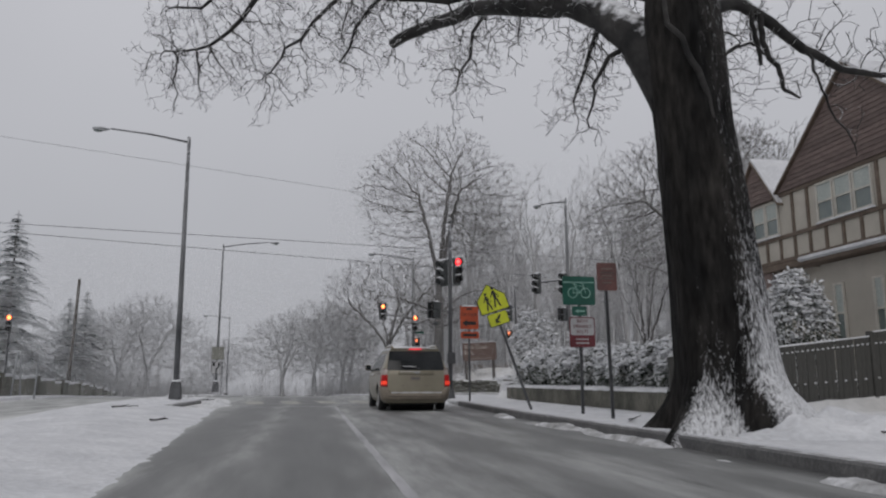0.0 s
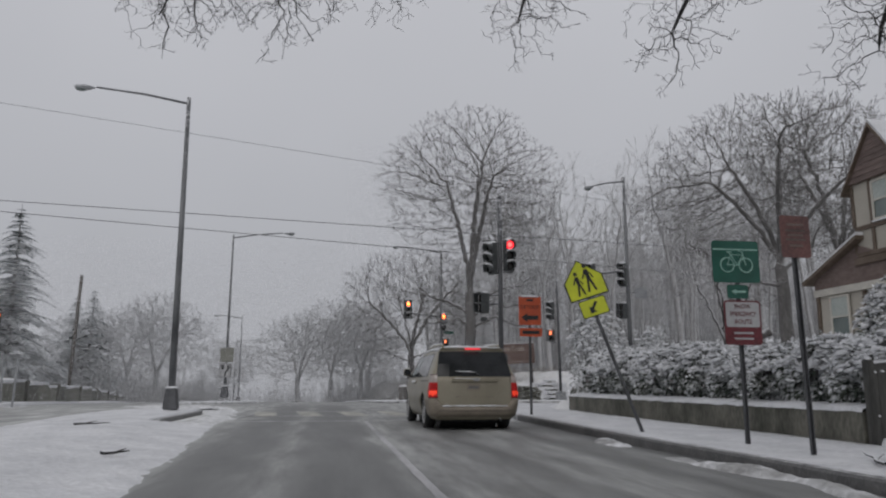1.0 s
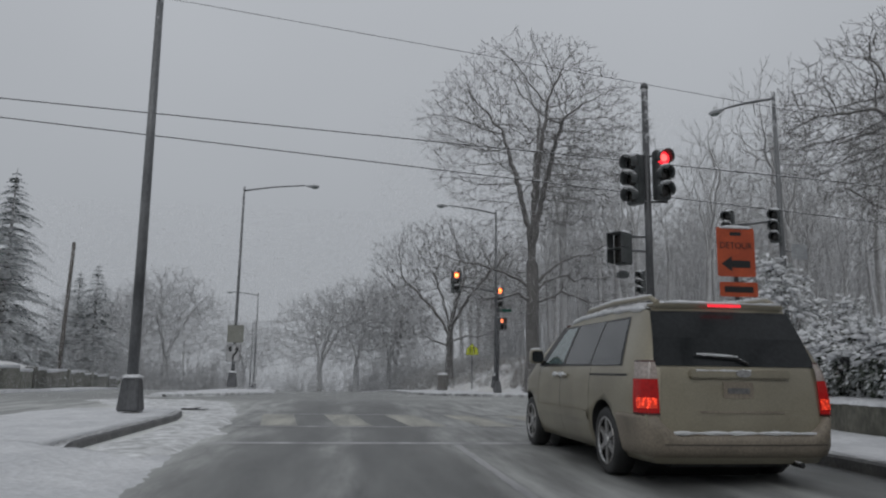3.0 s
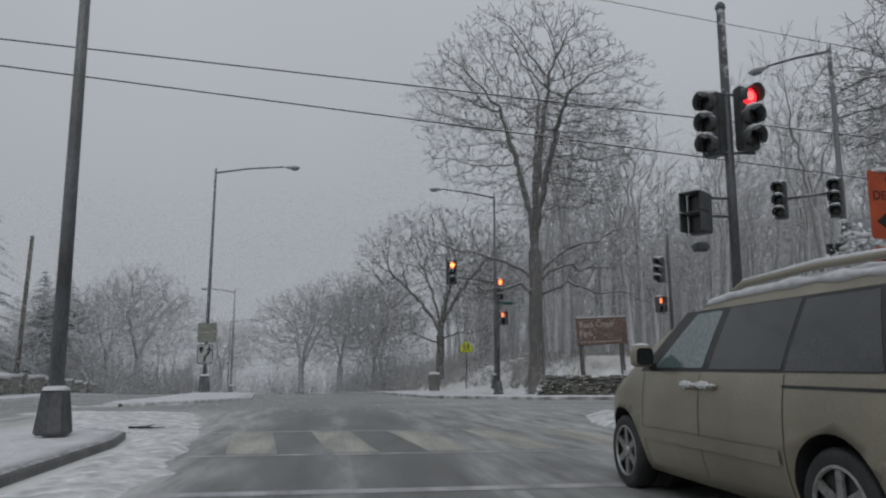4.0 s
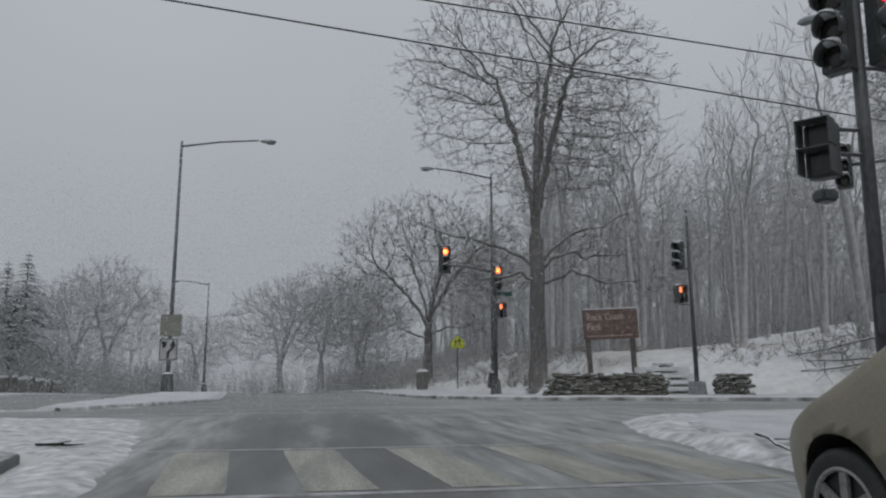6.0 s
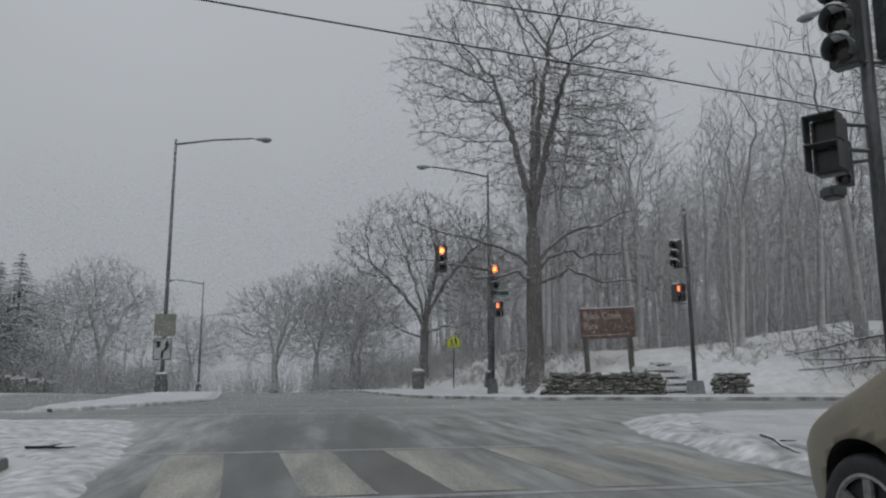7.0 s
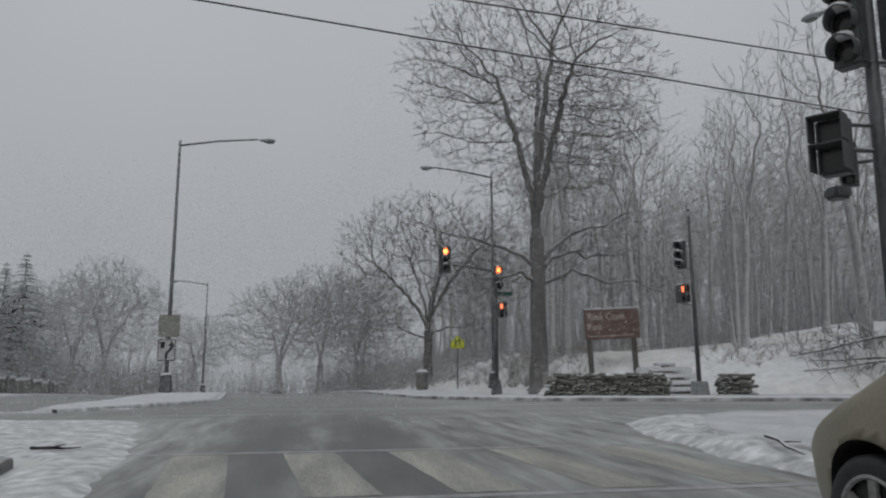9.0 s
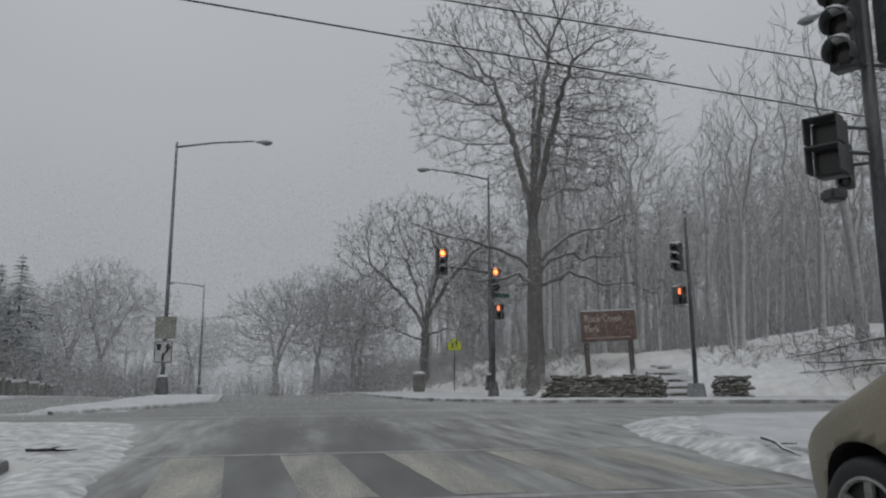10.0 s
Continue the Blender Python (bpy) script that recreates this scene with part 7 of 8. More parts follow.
def near_oak():
    """The big oak by the kerb: a flaring trunk with root ridges, a sawn limb and boughs with hanging twigs."""
    ob = empty("tree", pose(7.02, 7.25, 0.0), "huge dark oak beside the kerb, snow on its bark", "tree", "bare trees")
    n, m = 34, 72
    verts, faces = [], []
    for i in range(n + 1):
        t = i / n
        z = -0.25 + 8.4 * t ** 1.25
        base = table([(-0.25, 1.04), (0.1, 0.92), (0.35, 0.83), (0.7, 0.76), (1.2, 0.70), (2.2, 0.645), (3.2, 0.615), (4.5, 0.57), (5.5, 0.58), (6.3, 0.57), (7.2, 0.50), (8.2, 0.42)], z)
        cx = table([(-0.25, 0.20), (1.0, 0.13), (3.0, -0.03), (5.0, -0.18), (6.5, -0.25), (8.2, -0.2)], z)
        for k in range(m):
            a = 2 * math.pi * k / m
            ridge = 0.5 + 0.5 * math.cos(5 * a + 0.9 + 0.35 * math.sin(2 * a))
            root = (ridge ** 1.5) * 0.62 * max(0, 1 - max(z, 0) / 1.0) ** 1.6
            flute = 0.055 * math.cos(5 * a + 0.9 + 0.3 * z) * max(0.25, 1 - z / 5)
            p = Vector((math.cos(a) * 3, math.sin(a) * 3, z * 0.75))
            bark = 0.035 * abs(noise.noise(Vector((math.cos(a) * 7, math.sin(a) * 7, z * 1.1)))) + 0.03 * noise.noise(p)
            r = base + root + flute + bark
            lean = 0.12 * max(0, 1 - max(z, 0) / 1.1) ** 1.5
            verts.append((cx + 0.87 * lean + r * math.cos(a), -0.5 * lean + r * math.sin(a), z))
    for i in range(n):
        for k in range(m):
            q = (k + 1) % m
            faces.append((i * m + k, i * m + q, (i + 1) * m + q, (i + 1) * m + k))
    me = bpy.data.meshes.new("trunk")
    me.from_pydata(verts, [], faces)
    obj("trunk", me, M_BARK_NEAR, ob, True)
    rng, dice = random.Random(4), np.random.default_rng(4)
    # path, girths, how many twig ends, their reach, where they start, how far they hang
    limbs = [
        # the long limb with a sawn end, reaching forward over the road
        ([(-0.30, 0.1, 5.1), (-0.80, 0.5, 6.3), (-1.35, 1.9, 7.6), (-2.5, 4.6, 8.75), (-3.95, 8.0, 9.5)], [0.44, 0.33, 0.24, 0.18, 0.13], 130, 1.5, 0.3, 0.5),
        # high boughs whose twigs hang over the road
        ([(-0.3, 0.1, 7.2), (-3.0, 4.7, 12.0), (-6.4, 10.0, 13.4), (-8.0, 12.2, 12.4), (-9.3, 12.9, 11.3), (-10.7, 13.3, 11.2)], [0.30, 0.20, 0.12, 0.08, 0.05, 0.03], 420, 2.0, 0.45, 0.7),
        ([(-6.4, 10.0, 13.3), (-8.3, 12.0, 13.5), (-9.4, 12.8, 12.7), (-10.6, 13.0, 12.5)], [0.12, 0.08, 0.06, 0.03], 150, 1.5, 0.2, 0.3),
        ([(-0.2, 0.2, 7.4), (-2.0, 4.6, 11.0), (-4.0, 9.6, 11.9), (-5.2, 12.8, 11.0)], [0.22, 0.13, 0.07, 0.03], 300, 1.8, 0.35, 0.5),
        ([(-0.2, 0.2, 7.4), (-0.6, 4.6, 10.6), (-1.2, 9.4, 11.2), (-1.4, 12.4, 10.4)], [0.20, 0.12, 0.06, 0.03], 260, 1.8, 0.35, 0.5),
        ([(-2.0, 4.6, 10.9), (-4.6, 8.0, 11.4), (-6.4, 10.6, 10.8), (-7.4, 11.8, 10.0)], [0.11, 0.075, 0.05, 0.025], 240, 1.7, 0.25, 0.6),
        ([(-0.3, 0.2, 6.9), (-1.8, 1.8, 8.0), (-3.4, 3.0, 8.1), (-5.2, 3.6, 8.3)], [0.16, 0.11, 0.07, 0.03], 150, 1.3, 0.25, 0.2),
        ([(-0.5, 0.2, 6.0), (-0.95, 0.7, 6.2), (-1.3, 1.0, 5.7), (-1.35, 1.2, 5.0)], [0.06, 0.05, 0.03, 0.012], 40, 0.8, 0.2, 0.2),
        # a thin shoot rising across the front of the trunk
        ([(-0.12, -0.52, 4.55), (-0.38, -0.62, 5.3), (-0.72, -0.60, 6.0), (-1.05, -0.45, 6.9)], [0.055, 0.05, 0.04, 0.025], 6, 0.5, 0.6, 0.0),
        # boughs over the garden
        ([(0.3, 0.1, 6.7), (1.0, 0.3, 6.95), (2.2, 0.5, 6.4), (3.4, 0.7, 6.1), (4.9, 0.9, 6.3)], [0.17, 0.11, 0.08, 0.06, 0.035], 90, 1.0, 0.4, 0.0),
        ([(1.15, 0.3, 6.88), (1.2, 0.3, 6.5), (1.3, 0.35, 6.2), (1.34, 0.4, 5.95)], [0.05, 0.045, 0.04, 0.03], 8, 0.4, 0.5, 0.0),
        ([(1.35, 0.33, 6.8), (1.4, 0.35, 6.35), (1.65, 0.4, 5.85), (1.75, 0.4, 5.55), (2.1, 0.5, 5.5)], [0.055, 0.05, 0.042, 0.034, 0.018], 24, 0.5, 0.4, 0.0),
        ([(2.3, 0.5, 6.35), (2.45, 0.55, 5.9), (2.7, 0.6, 5.4), (3.2, 0.7, 4.6)], [0.03, 0.024, 0.018, 0.01], 14, 0.35, 0.3, 0.0),
        ([(0.5, 0.2, 5.9), (0.9, 0.25, 6.2), (1.2, 0.3, 6.25), (1.4, 0.35, 6.1)], [0.04, 0.03, 0.022, 0.012], 16, 0.5, 0.3, 0.0),
        ([(0.2, 0.3, 7.2), (1.8, 2.6, 8.6), (3.8, 5.6, 8.8), (5.2, 8.2, 8.0)], [0.22, 0.14, 0.08, 0.03], 220, 1.7, 0.25, 0.5),
        ([(0.1, 0.3, 7.4), (0.9, 4.0, 9.8), (1.6, 8.0, 10.2), (2.0, 11.0, 9.4)], [0.22, 0.14, 0.08, 0.03], 220, 1.7, 0.3, 0.5),
        ([(0.0, 0, 7.8), (0.2, 0.2, 10.0), (-0.6, 0.4, 12.5)], [0.40, 0.3, 0.15], 80, 2.0, 0.4, 0.0),
        ([(0.0, 0, 7.6), (1.2, -0.6, 9.8), (2.2, -1.0, 12.0)], [0.32, 0.22, 0.1], 80, 2.0, 0.4, 0.0),
    ]
    for path, radii, count, wide, start, down in limbs:
        w = Wood()
        count = int(count * 1.9)
        fine, rad = path_limb(w, rng, path, radii, 0, None, 0, 0, kink=0.16 if radii[0] < 0.15 else 0.06)
        line = np.array([tuple(p) for p in fine])
        first = int(len(line) * start)
        at = first + dice.random(count) ** 0.8 * (len(line) - 1 - first)
        cloud = np.stack([np.interp(at, np.arange(len(line)), line[:, k]) for k in range(3)], 1)
        off = dice.normal(0, 1, cloud.shape)
        off /= np.linalg.norm(off, axis=1)[:, None]
        cloud += off * (dice.random(count) ** 0.6 * wide * 0.85)[:, None] + np.array([0, 0, 0.30 - down])
        P, par = colony(line, [-1] + list(range(len(line) - 1)), cloud, 0.17, 2.4, 0.20, dice, 0.45, 0.04, 70)
        g = girth(par, 0.0065, 0.05, 1.9)
        branch_out(w, P, par, g, rng, len(line), 0.24, 0.6, 0.0052, -0.1)
        obj("bough", w.mesh("bough"), M_TWIG_NEAR, ob)


near_oak()


def mound(x, y, rx, ry, high, seed, label):
    """A low lumpy heap of snow, ragged at its rim."""
    bm = bmesh.new()
    n, m = 22, 64
    rows = []
    for i in range(n + 1):
        f = i / n
        row = []
        for k in range(m):
            a = 2 * math.pi * k / m
            rim = 1 + 0.22 * noise.noise(Vector((math.cos(a) * 1.7, math.sin(a) * 1.7, seed)))
            px, py = math.cos(a) * f * rx * rim, math.sin(a) * f * ry * rim
            h = high * (1 - f * f) ** 1.3 * (0.75 + 0.9 * noise.noise(Vector((px * 2.2, py * 2.2, seed)))) + 0.05 * max(0, noise.noise(Vector((px * 5, py * 5, seed)))) * (1 - f) + 0.02 * noise.noise(Vector((px * 11, py * 11, seed)))
            row.append(bm.verts.new((x + px, y + py, 0.15 + max(h, 0.004) - 0.06 * (f > 0.99))))
        rows.append(row)
    for i in range(n):
        for k in range(m):
            q = (k + 1) % m
            bm.faces.new((rows[i][k], rows[i + 1][k], rows[i + 1][q], rows[i][q]))
    bmesh.ops.remove_doubles(bm, verts=bm.verts, dist=0.0005)
    ob = part("snow_mound", bm, M_SNOW, None, "", True)
    tagged(ob, label, "snow mound")


mound(8.15, 6.35, 1.1, 1.0, 0.30, 3, "drifted snow lying against the oak's roots")
mound(7.55, 6.05, 0.95, 0.62, 0.24, 9, "snow banked against the front of the oak")
mound(9.2, 7.2, 1.6, 1.5, 0.05, 5, "low mound of snow on the verge beside the oak")


def crowned_tree(x, y, z, high, fork, wide, r, stems, seed, mat, label, points=500, step=0.42, thin=0.010, twig=0.5, twigs=0.7, lean=(0.0, 0.0), low=(), group="bare trees", bottom=None, wobble=0.17, lobed=7, rise=0.10):
    """A leafless tree: a flared trunk, stems from its fork, and a lobed crown of gnarled branches. low: paths of low boughs."""
    rng, dice = random.Random(seed), np.random.default_rng(seed)
    ob = empty("tree", pose(x, y, z), label, "tree", group)
    w = Wood()
    top = Vector((lean[0] * 0.3, lean[1] * 0.3, fork))
    pts = [Vector((top.x * t * t, top.y * t * t, -0.3 + (fork + 0.3) * t)) for t in (0, 0.04, 0.1, 0.25, 0.5, 0.75, 1)]
    w.bar([p + Vector((rng.gauss(0, 0.12), rng.gauss(0, 0.12), 0)) * r * (0 < i < 6) for i, p in enumerate(pts)], [r * k for k in (1.75, 1.4, 1.15, 1.0, 0.93, 0.88, 0.86)], 14)
    obj("trunk", w.mesh("trunk"), mat, ob)
    base = fork * 0.9 if bottom is None else bottom
    mid, half = (high + base) / 2, (high - base) / 2
    lobes = [(lean[0], lean[1], mid, wide * 0.84, wide * 0.84, half * 0.88)]
    for k in range(lobed):
        a = 2.4 * k + rng.uniform(-0.4, 0.4)
        u = rng.uniform(-0.5, 0.85)
        c = math.sqrt(1 - u * u) * 0.66
        s = rng.uniform(0.26, 0.40)
        lobes.append((lean[0] + wide * c * math.cos(a), lean[1] + wide * c * math.sin(a), mid + half * u * 0.66, wide * s, wide * s, half * s))
    cloud = crown_cloud(dice, points, lobes)
    nodes, par = [tuple(pts[-1])], [-1]
    for k in range(stems):
        a = 2.4 * k + rng.uniform(-0.4, 0.4)
        c = math.sqrt((k + 0.3) / stems) * 0.55
        end = Vector((lean[0] + wide * c * math.cos(a), lean[1] + wide * c * math.sin(a), mid + half * rng.uniform(-0.1, 0.35)))
        d = end - pts[-1]
        n = max(3, int(d.length / step))
        prev, p = 0, pts[-1].copy()
        for i in range(n):
            t = (i + 1) / n
            bend = Vector((rng.gauss(0, 1), rng.gauss(0, 1), rng.gauss(0, 0.4))) * step * 0.13
            q = pts[-1] + Vector((d.x * t ** 1.35, d.y * t ** 1.35, d.z * t ** 0.9)) + bend
            nodes.append(tuple(q))
            par.append(prev)
            prev = len(nodes) - 1
    P, par = colony(nodes, par, cloud, step, wide * 0.9, step * 1.25, dice, wobble, -rise)
    rad = [max(g, thin) for g in girth(par, thin * 0.8, r * 0.84)]
    w = Wood()
    branch_out(w, P, par, rad, rng, 0, twig, twigs, thin, 0.15, Vector((lean[0], lean[1], base + half * 0.5)))
    obj("crown", w.mesh("crown"), mat, ob)
    for path in low:
        w = Wood()
        fine, q = path_limb(w, rng, path, [r * 0.27, r * 0.2, r * 0.13, r * 0.05], 0, None, 0, 0, kink=0.2)
        line = np.array([tuple(p) for p in fine])
        at = (0.3 + 0.7 * dice.random(60)) * (len(line) - 1)
        cl = np.stack([np.interp(at, np.arange(len(line)), line[:, k]) for k in range(3)], 1) + dice.normal(0, 0.085 * wide, (60, 3))
        P, par = colony(line, [-1] + list(range(len(line) - 1)), cl, step * 0.6, 3.0, step * 0.7, dice, 0.4, 0.03)
        branch_out(w, P, par, girth(par, thin, 0.06, 2.0), rng, len(line), twig * 0.8, twigs, thin)
        obj("bough", w.mesh("bough"), mat, ob)
    return ob


crowned_tree(10.3, 51.2, 0.25, 20.6, 6.6, 7.0, 0.38, 4, 11, M_BARK_PARK, "tall bare oak with snow along its boughs", 3500, 0.31, 0.0095, 0.46, 1.0, (-0.1, 0.0), bottom=7.0, wobble=0.2,
             low=([(0, 0, 4.4), (1.5, -0.3, 5.0), (3.0, -0.8, 4.6), (5.4, -1.0, 4.2)], [(0, 0, 5.2), (-1.5, 0.3, 6.2), (-3.0, 0.5, 6.5), (-5.4, 0.4, 7.2)], [(0, 0, 5.0), (1.8, 1.0, 6.2), (3.2, 1.4, 6.0), (5.2, 1.6, 6.4)],
                  [(0, 0, 4.6), (-1.3, -0.4, 5.0), (-2.4, -0.6, 4.6), (-4.0, -0.8, 5.0)], [(0, 0, 5.3), (1.6, 0.2, 6.8), (3.4, 0.4, 7.4), (5.0, 0.6, 8.2)]))
crowned_tree(8.6, 72.0, prof(72) + 0.4, 14.6, 4.0, 8.3, 0.34, 6, 21, M_BARK_PARK, "bare street tree in the falling snow", 2600, 0.40, 0.0115, 0.65, 1.0, (0, 0),
             low=([(0, 0, 3.4), (-1.2, -0.3, 3.7), (-2.4, -0.3, 4.3), (-4.0, -0.3, 4.4)], [(0, 0, 3.6), (1.2, -0.3, 4.1), (2.6, -0.3, 4.3), (4.0, -0.3, 5.0)]))
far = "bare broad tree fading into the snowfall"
# besides the flakes, haze in the bark colour makes these fade
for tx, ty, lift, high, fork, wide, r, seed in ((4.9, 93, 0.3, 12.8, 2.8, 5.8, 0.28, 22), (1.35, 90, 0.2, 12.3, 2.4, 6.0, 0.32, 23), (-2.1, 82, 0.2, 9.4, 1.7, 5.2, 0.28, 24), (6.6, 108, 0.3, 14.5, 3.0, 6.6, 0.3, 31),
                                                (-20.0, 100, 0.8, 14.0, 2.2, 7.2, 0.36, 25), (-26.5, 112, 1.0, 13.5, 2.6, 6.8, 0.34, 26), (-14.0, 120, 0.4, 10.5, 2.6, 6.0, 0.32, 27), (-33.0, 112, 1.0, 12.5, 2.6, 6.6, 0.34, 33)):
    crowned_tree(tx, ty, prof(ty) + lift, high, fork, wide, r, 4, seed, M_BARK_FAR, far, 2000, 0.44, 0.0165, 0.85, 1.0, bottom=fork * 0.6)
crowned_tree(23.6, 36.5, 1.6, 14.6, 5.2, 7.0, 0.34, 6, 28, M_BARK_PARK, "large bare tree behind the house garden", 4200, 0.33, 0.0095, 0.55, 1.0, (-0.6, 0.0), bottom=5.0,
             low=([(0, 0, 4.2), (-1.8, 0, 4.6), (-3.6, -0.4, 5.6), (-5.6, -0.6, 6.2)], [(0, 0, 5.0), (1.4, 0, 6.4), (2.6, -0.4, 7.8), (3.8, -0.6, 9.6)]))
crowned_tree(31.0, 42.0, 2.4, 16.0, 5.4, 7.6, 0.36, 6, 30, M_BARK_PARK, "large bare tree behind the house garden", 2000, 0.40, 0.011, 0.6, 0.95, bottom=6.0)
crowned_tree(16.2, 29.2, 1.0, 6.4, 0.5, 2.6, 0.16, 8, 29, M_BARK, "small many-stemmed bare tree laden with snow", 420, 0.24, 0.008, 0.32, 0.7, bottom=2.2)

# the woods on the bank, their bark colour paled for haze
woods = []
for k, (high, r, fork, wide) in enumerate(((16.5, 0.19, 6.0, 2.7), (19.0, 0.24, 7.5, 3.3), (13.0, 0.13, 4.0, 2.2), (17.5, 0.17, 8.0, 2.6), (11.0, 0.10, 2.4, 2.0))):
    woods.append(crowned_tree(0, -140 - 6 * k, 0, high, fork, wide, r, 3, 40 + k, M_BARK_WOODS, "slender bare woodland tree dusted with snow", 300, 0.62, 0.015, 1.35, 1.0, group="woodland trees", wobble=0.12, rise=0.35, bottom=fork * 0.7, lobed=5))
rng = random.Random(77)
spots = [(19.5, 50.0), (23.0, 46.5), (25.5, 50), (27.5, 44.5), (21.5, 54), (17.0, 55.5), (14.0, 58), (29, 52), (33, 48)]
while len(spots) < 205:
    x, y = rng.uniform(8, 95), rng.uniform(53, 125)
    if x > 12 + 0.06 * (y - 53) and y > 58 - 0.36 * (x - 10) and x < 14 + 0.85 * (y - 20) and all((x - a) ** 2 + (y - b) ** 2 > 4 for a, b in spots):
        spots.append((x, y))
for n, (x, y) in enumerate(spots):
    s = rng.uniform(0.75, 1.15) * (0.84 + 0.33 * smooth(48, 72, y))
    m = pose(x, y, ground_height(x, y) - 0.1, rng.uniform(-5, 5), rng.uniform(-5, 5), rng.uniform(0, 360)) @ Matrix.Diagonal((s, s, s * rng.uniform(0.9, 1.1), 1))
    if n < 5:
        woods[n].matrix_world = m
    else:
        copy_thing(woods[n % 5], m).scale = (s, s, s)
# the far tree line, half lost in the snowfall, in the same haze-paled bark
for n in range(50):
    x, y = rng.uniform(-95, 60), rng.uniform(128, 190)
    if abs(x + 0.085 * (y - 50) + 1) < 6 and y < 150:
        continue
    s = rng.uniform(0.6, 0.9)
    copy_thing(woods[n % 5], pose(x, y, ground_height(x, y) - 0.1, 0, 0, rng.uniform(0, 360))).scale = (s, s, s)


def thicket(name, label, count, seed, where, high=(1.2, 4.5), thin=0.011, mat=None):
    """Saplings and undergrowth: thin leaning stems with a few side twigs each."""
    rng = random.Random(seed)
    w = Wood()
    for _ in range(count):
        x, y = where(rng)
        h = rng.uniform(*high) * rng.uniform(0.6, 1)
        p = Vector((x, y, ground_height(x, y) - 0.1))
        d = Vector((rng.gauss(0, 0.16), rng.gauss(0, 0.16), 1)).normalized()
        e = (d + Vector((rng.gauss(0, 0.25), rng.gauss(0, 0.25), 0))).normalized()
        q = p + d * h * 0.5
        r = thin * rng.uniform(0.8, 1.8)
        w.bar([p, q, q + e * h * 0.5], [r, r * 0.75, r * 0.4], 3)
        for k in range(4):
            a = p.lerp(q, rng.uniform(0.3, 1)) if k < 2 else q + e * h * rng.uniform(0, 0.4)
            v = Vector((rng.gauss(0, 1), rng.gauss(0, 1), rng.uniform(0.1, 1.2))).normalized()
            w.bar([a, a + v * h * rng.uniform(0.12, 0.32)], [r * 0.6, r * 0.35], 3)
    ob = obj(name, w.mesh(name), mat or M_BARK_WOODS)
    tagged(ob, label, "undergrowth", kind="stuff")


def on_bank(r):
    while True:
        x, y = r.uniform(9, 70), r.uniform(54, 112)
        if x > 11.5 + 0.06 * (y - 53) and y > 69 - 0.36 * (x - 10) and x < 14 + 0.85 * (y - 20):
            return x, y


def far_side(r):
    while True:
        x, y = r.uniform(-48, 14), r.uniform(88, 135)
        if abs(x + 0.085 * (y - 50) + 1) > 6.5 or y > 122:
            return x, y


# both thickets take bark whose colour is paled to imitate haze
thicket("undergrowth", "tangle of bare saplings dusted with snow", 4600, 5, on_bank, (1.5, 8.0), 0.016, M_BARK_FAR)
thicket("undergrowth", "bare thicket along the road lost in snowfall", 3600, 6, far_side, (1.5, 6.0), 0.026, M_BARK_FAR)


def conifer(x, y, z, high, wide, seed, label, tiers=34):
    """A spruce: a straight trunk with drooping tiers of needled boughs."""
    rng = random.Random(seed)
    ob = empty("conifer", pose(x, y, z), label, "tree", "conifers")
    w = Wood()
    w.bar([Vector((0, 0, -0.5)), Vector((0, 0, high * 0.5)), Vector((0, 0, high))], [high * 0.018, high * 0.01, 0.02], 8)
    obj("trunk", w.mesh("trunk"), M_WOODPOLE, ob)
    verts, faces = [], []
    for t in range(tiers):
        f = (t + rng.random() * 0.5) / tiers
        zz = high * (0.06 + 0.93 * f)
        reach = wide * (1 - f) ** 0.85 * rng.uniform(0.75, 1.15) + 0.15
        for k in range(9):
            a = rng.random() * 2 * math.pi
            L = reach * rng.uniform(0.65, 1.1)
            d, q = Vector((math.cos(a), math.sin(a), 0)), Vector((-math.sin(a), math.cos(a), 0))
            n = max(4, int(L / 0.22))
            for i in range(n):
                u = (i + 0.5) / n
                p = d * L * u + Vector((0, 0, zz + 0.10 * L * u - 0.42 * L * u * u))
                for s in (-1, 1):
                    ln = (0.16 + 0.34 * L * (1 - u) * 0.5) * rng.uniform(0.7, 1.3)
                    tip = p + q * s * ln + d * ln * 0.6 + Vector((0, 0, -ln * rng.uniform(0.25, 0.7)))
                    c, e = p + d * 0.14, p - d * 0.10
                    b = len(verts)
                    verts += [tuple(e), tuple(c), tuple(tip), tuple((e + tip) * 0.5 + Vector((0, 0, 0.05)))]
                    faces.append((b, b + 1, b + 2, b + 3))
    me = bpy.data.meshes.new("crown")
    me.from_pydata(verts, [], faces)
    obj("crown", me, M_NEEDLE, ob)
    return ob


conifer(-33.5, 90, prof(90) + 1.2, 21.0, 9.2, 1, "tall spruce with snow on its drooping boughs", 46)
conifer(-28.0, 100, prof(100) + 1.0, 13.4, 5.4, 2, "spruce with snow on its boughs", 34)
conifer(-30.6, 102, prof(102) + 1.2, 12.6, 5.0, 3, "spruce with snow on its boughs", 34)
conifer(-40.0, 96, prof(96) + 1.4, 14.0, 4.4, 4, "spruce with snow on its boughs", 34)


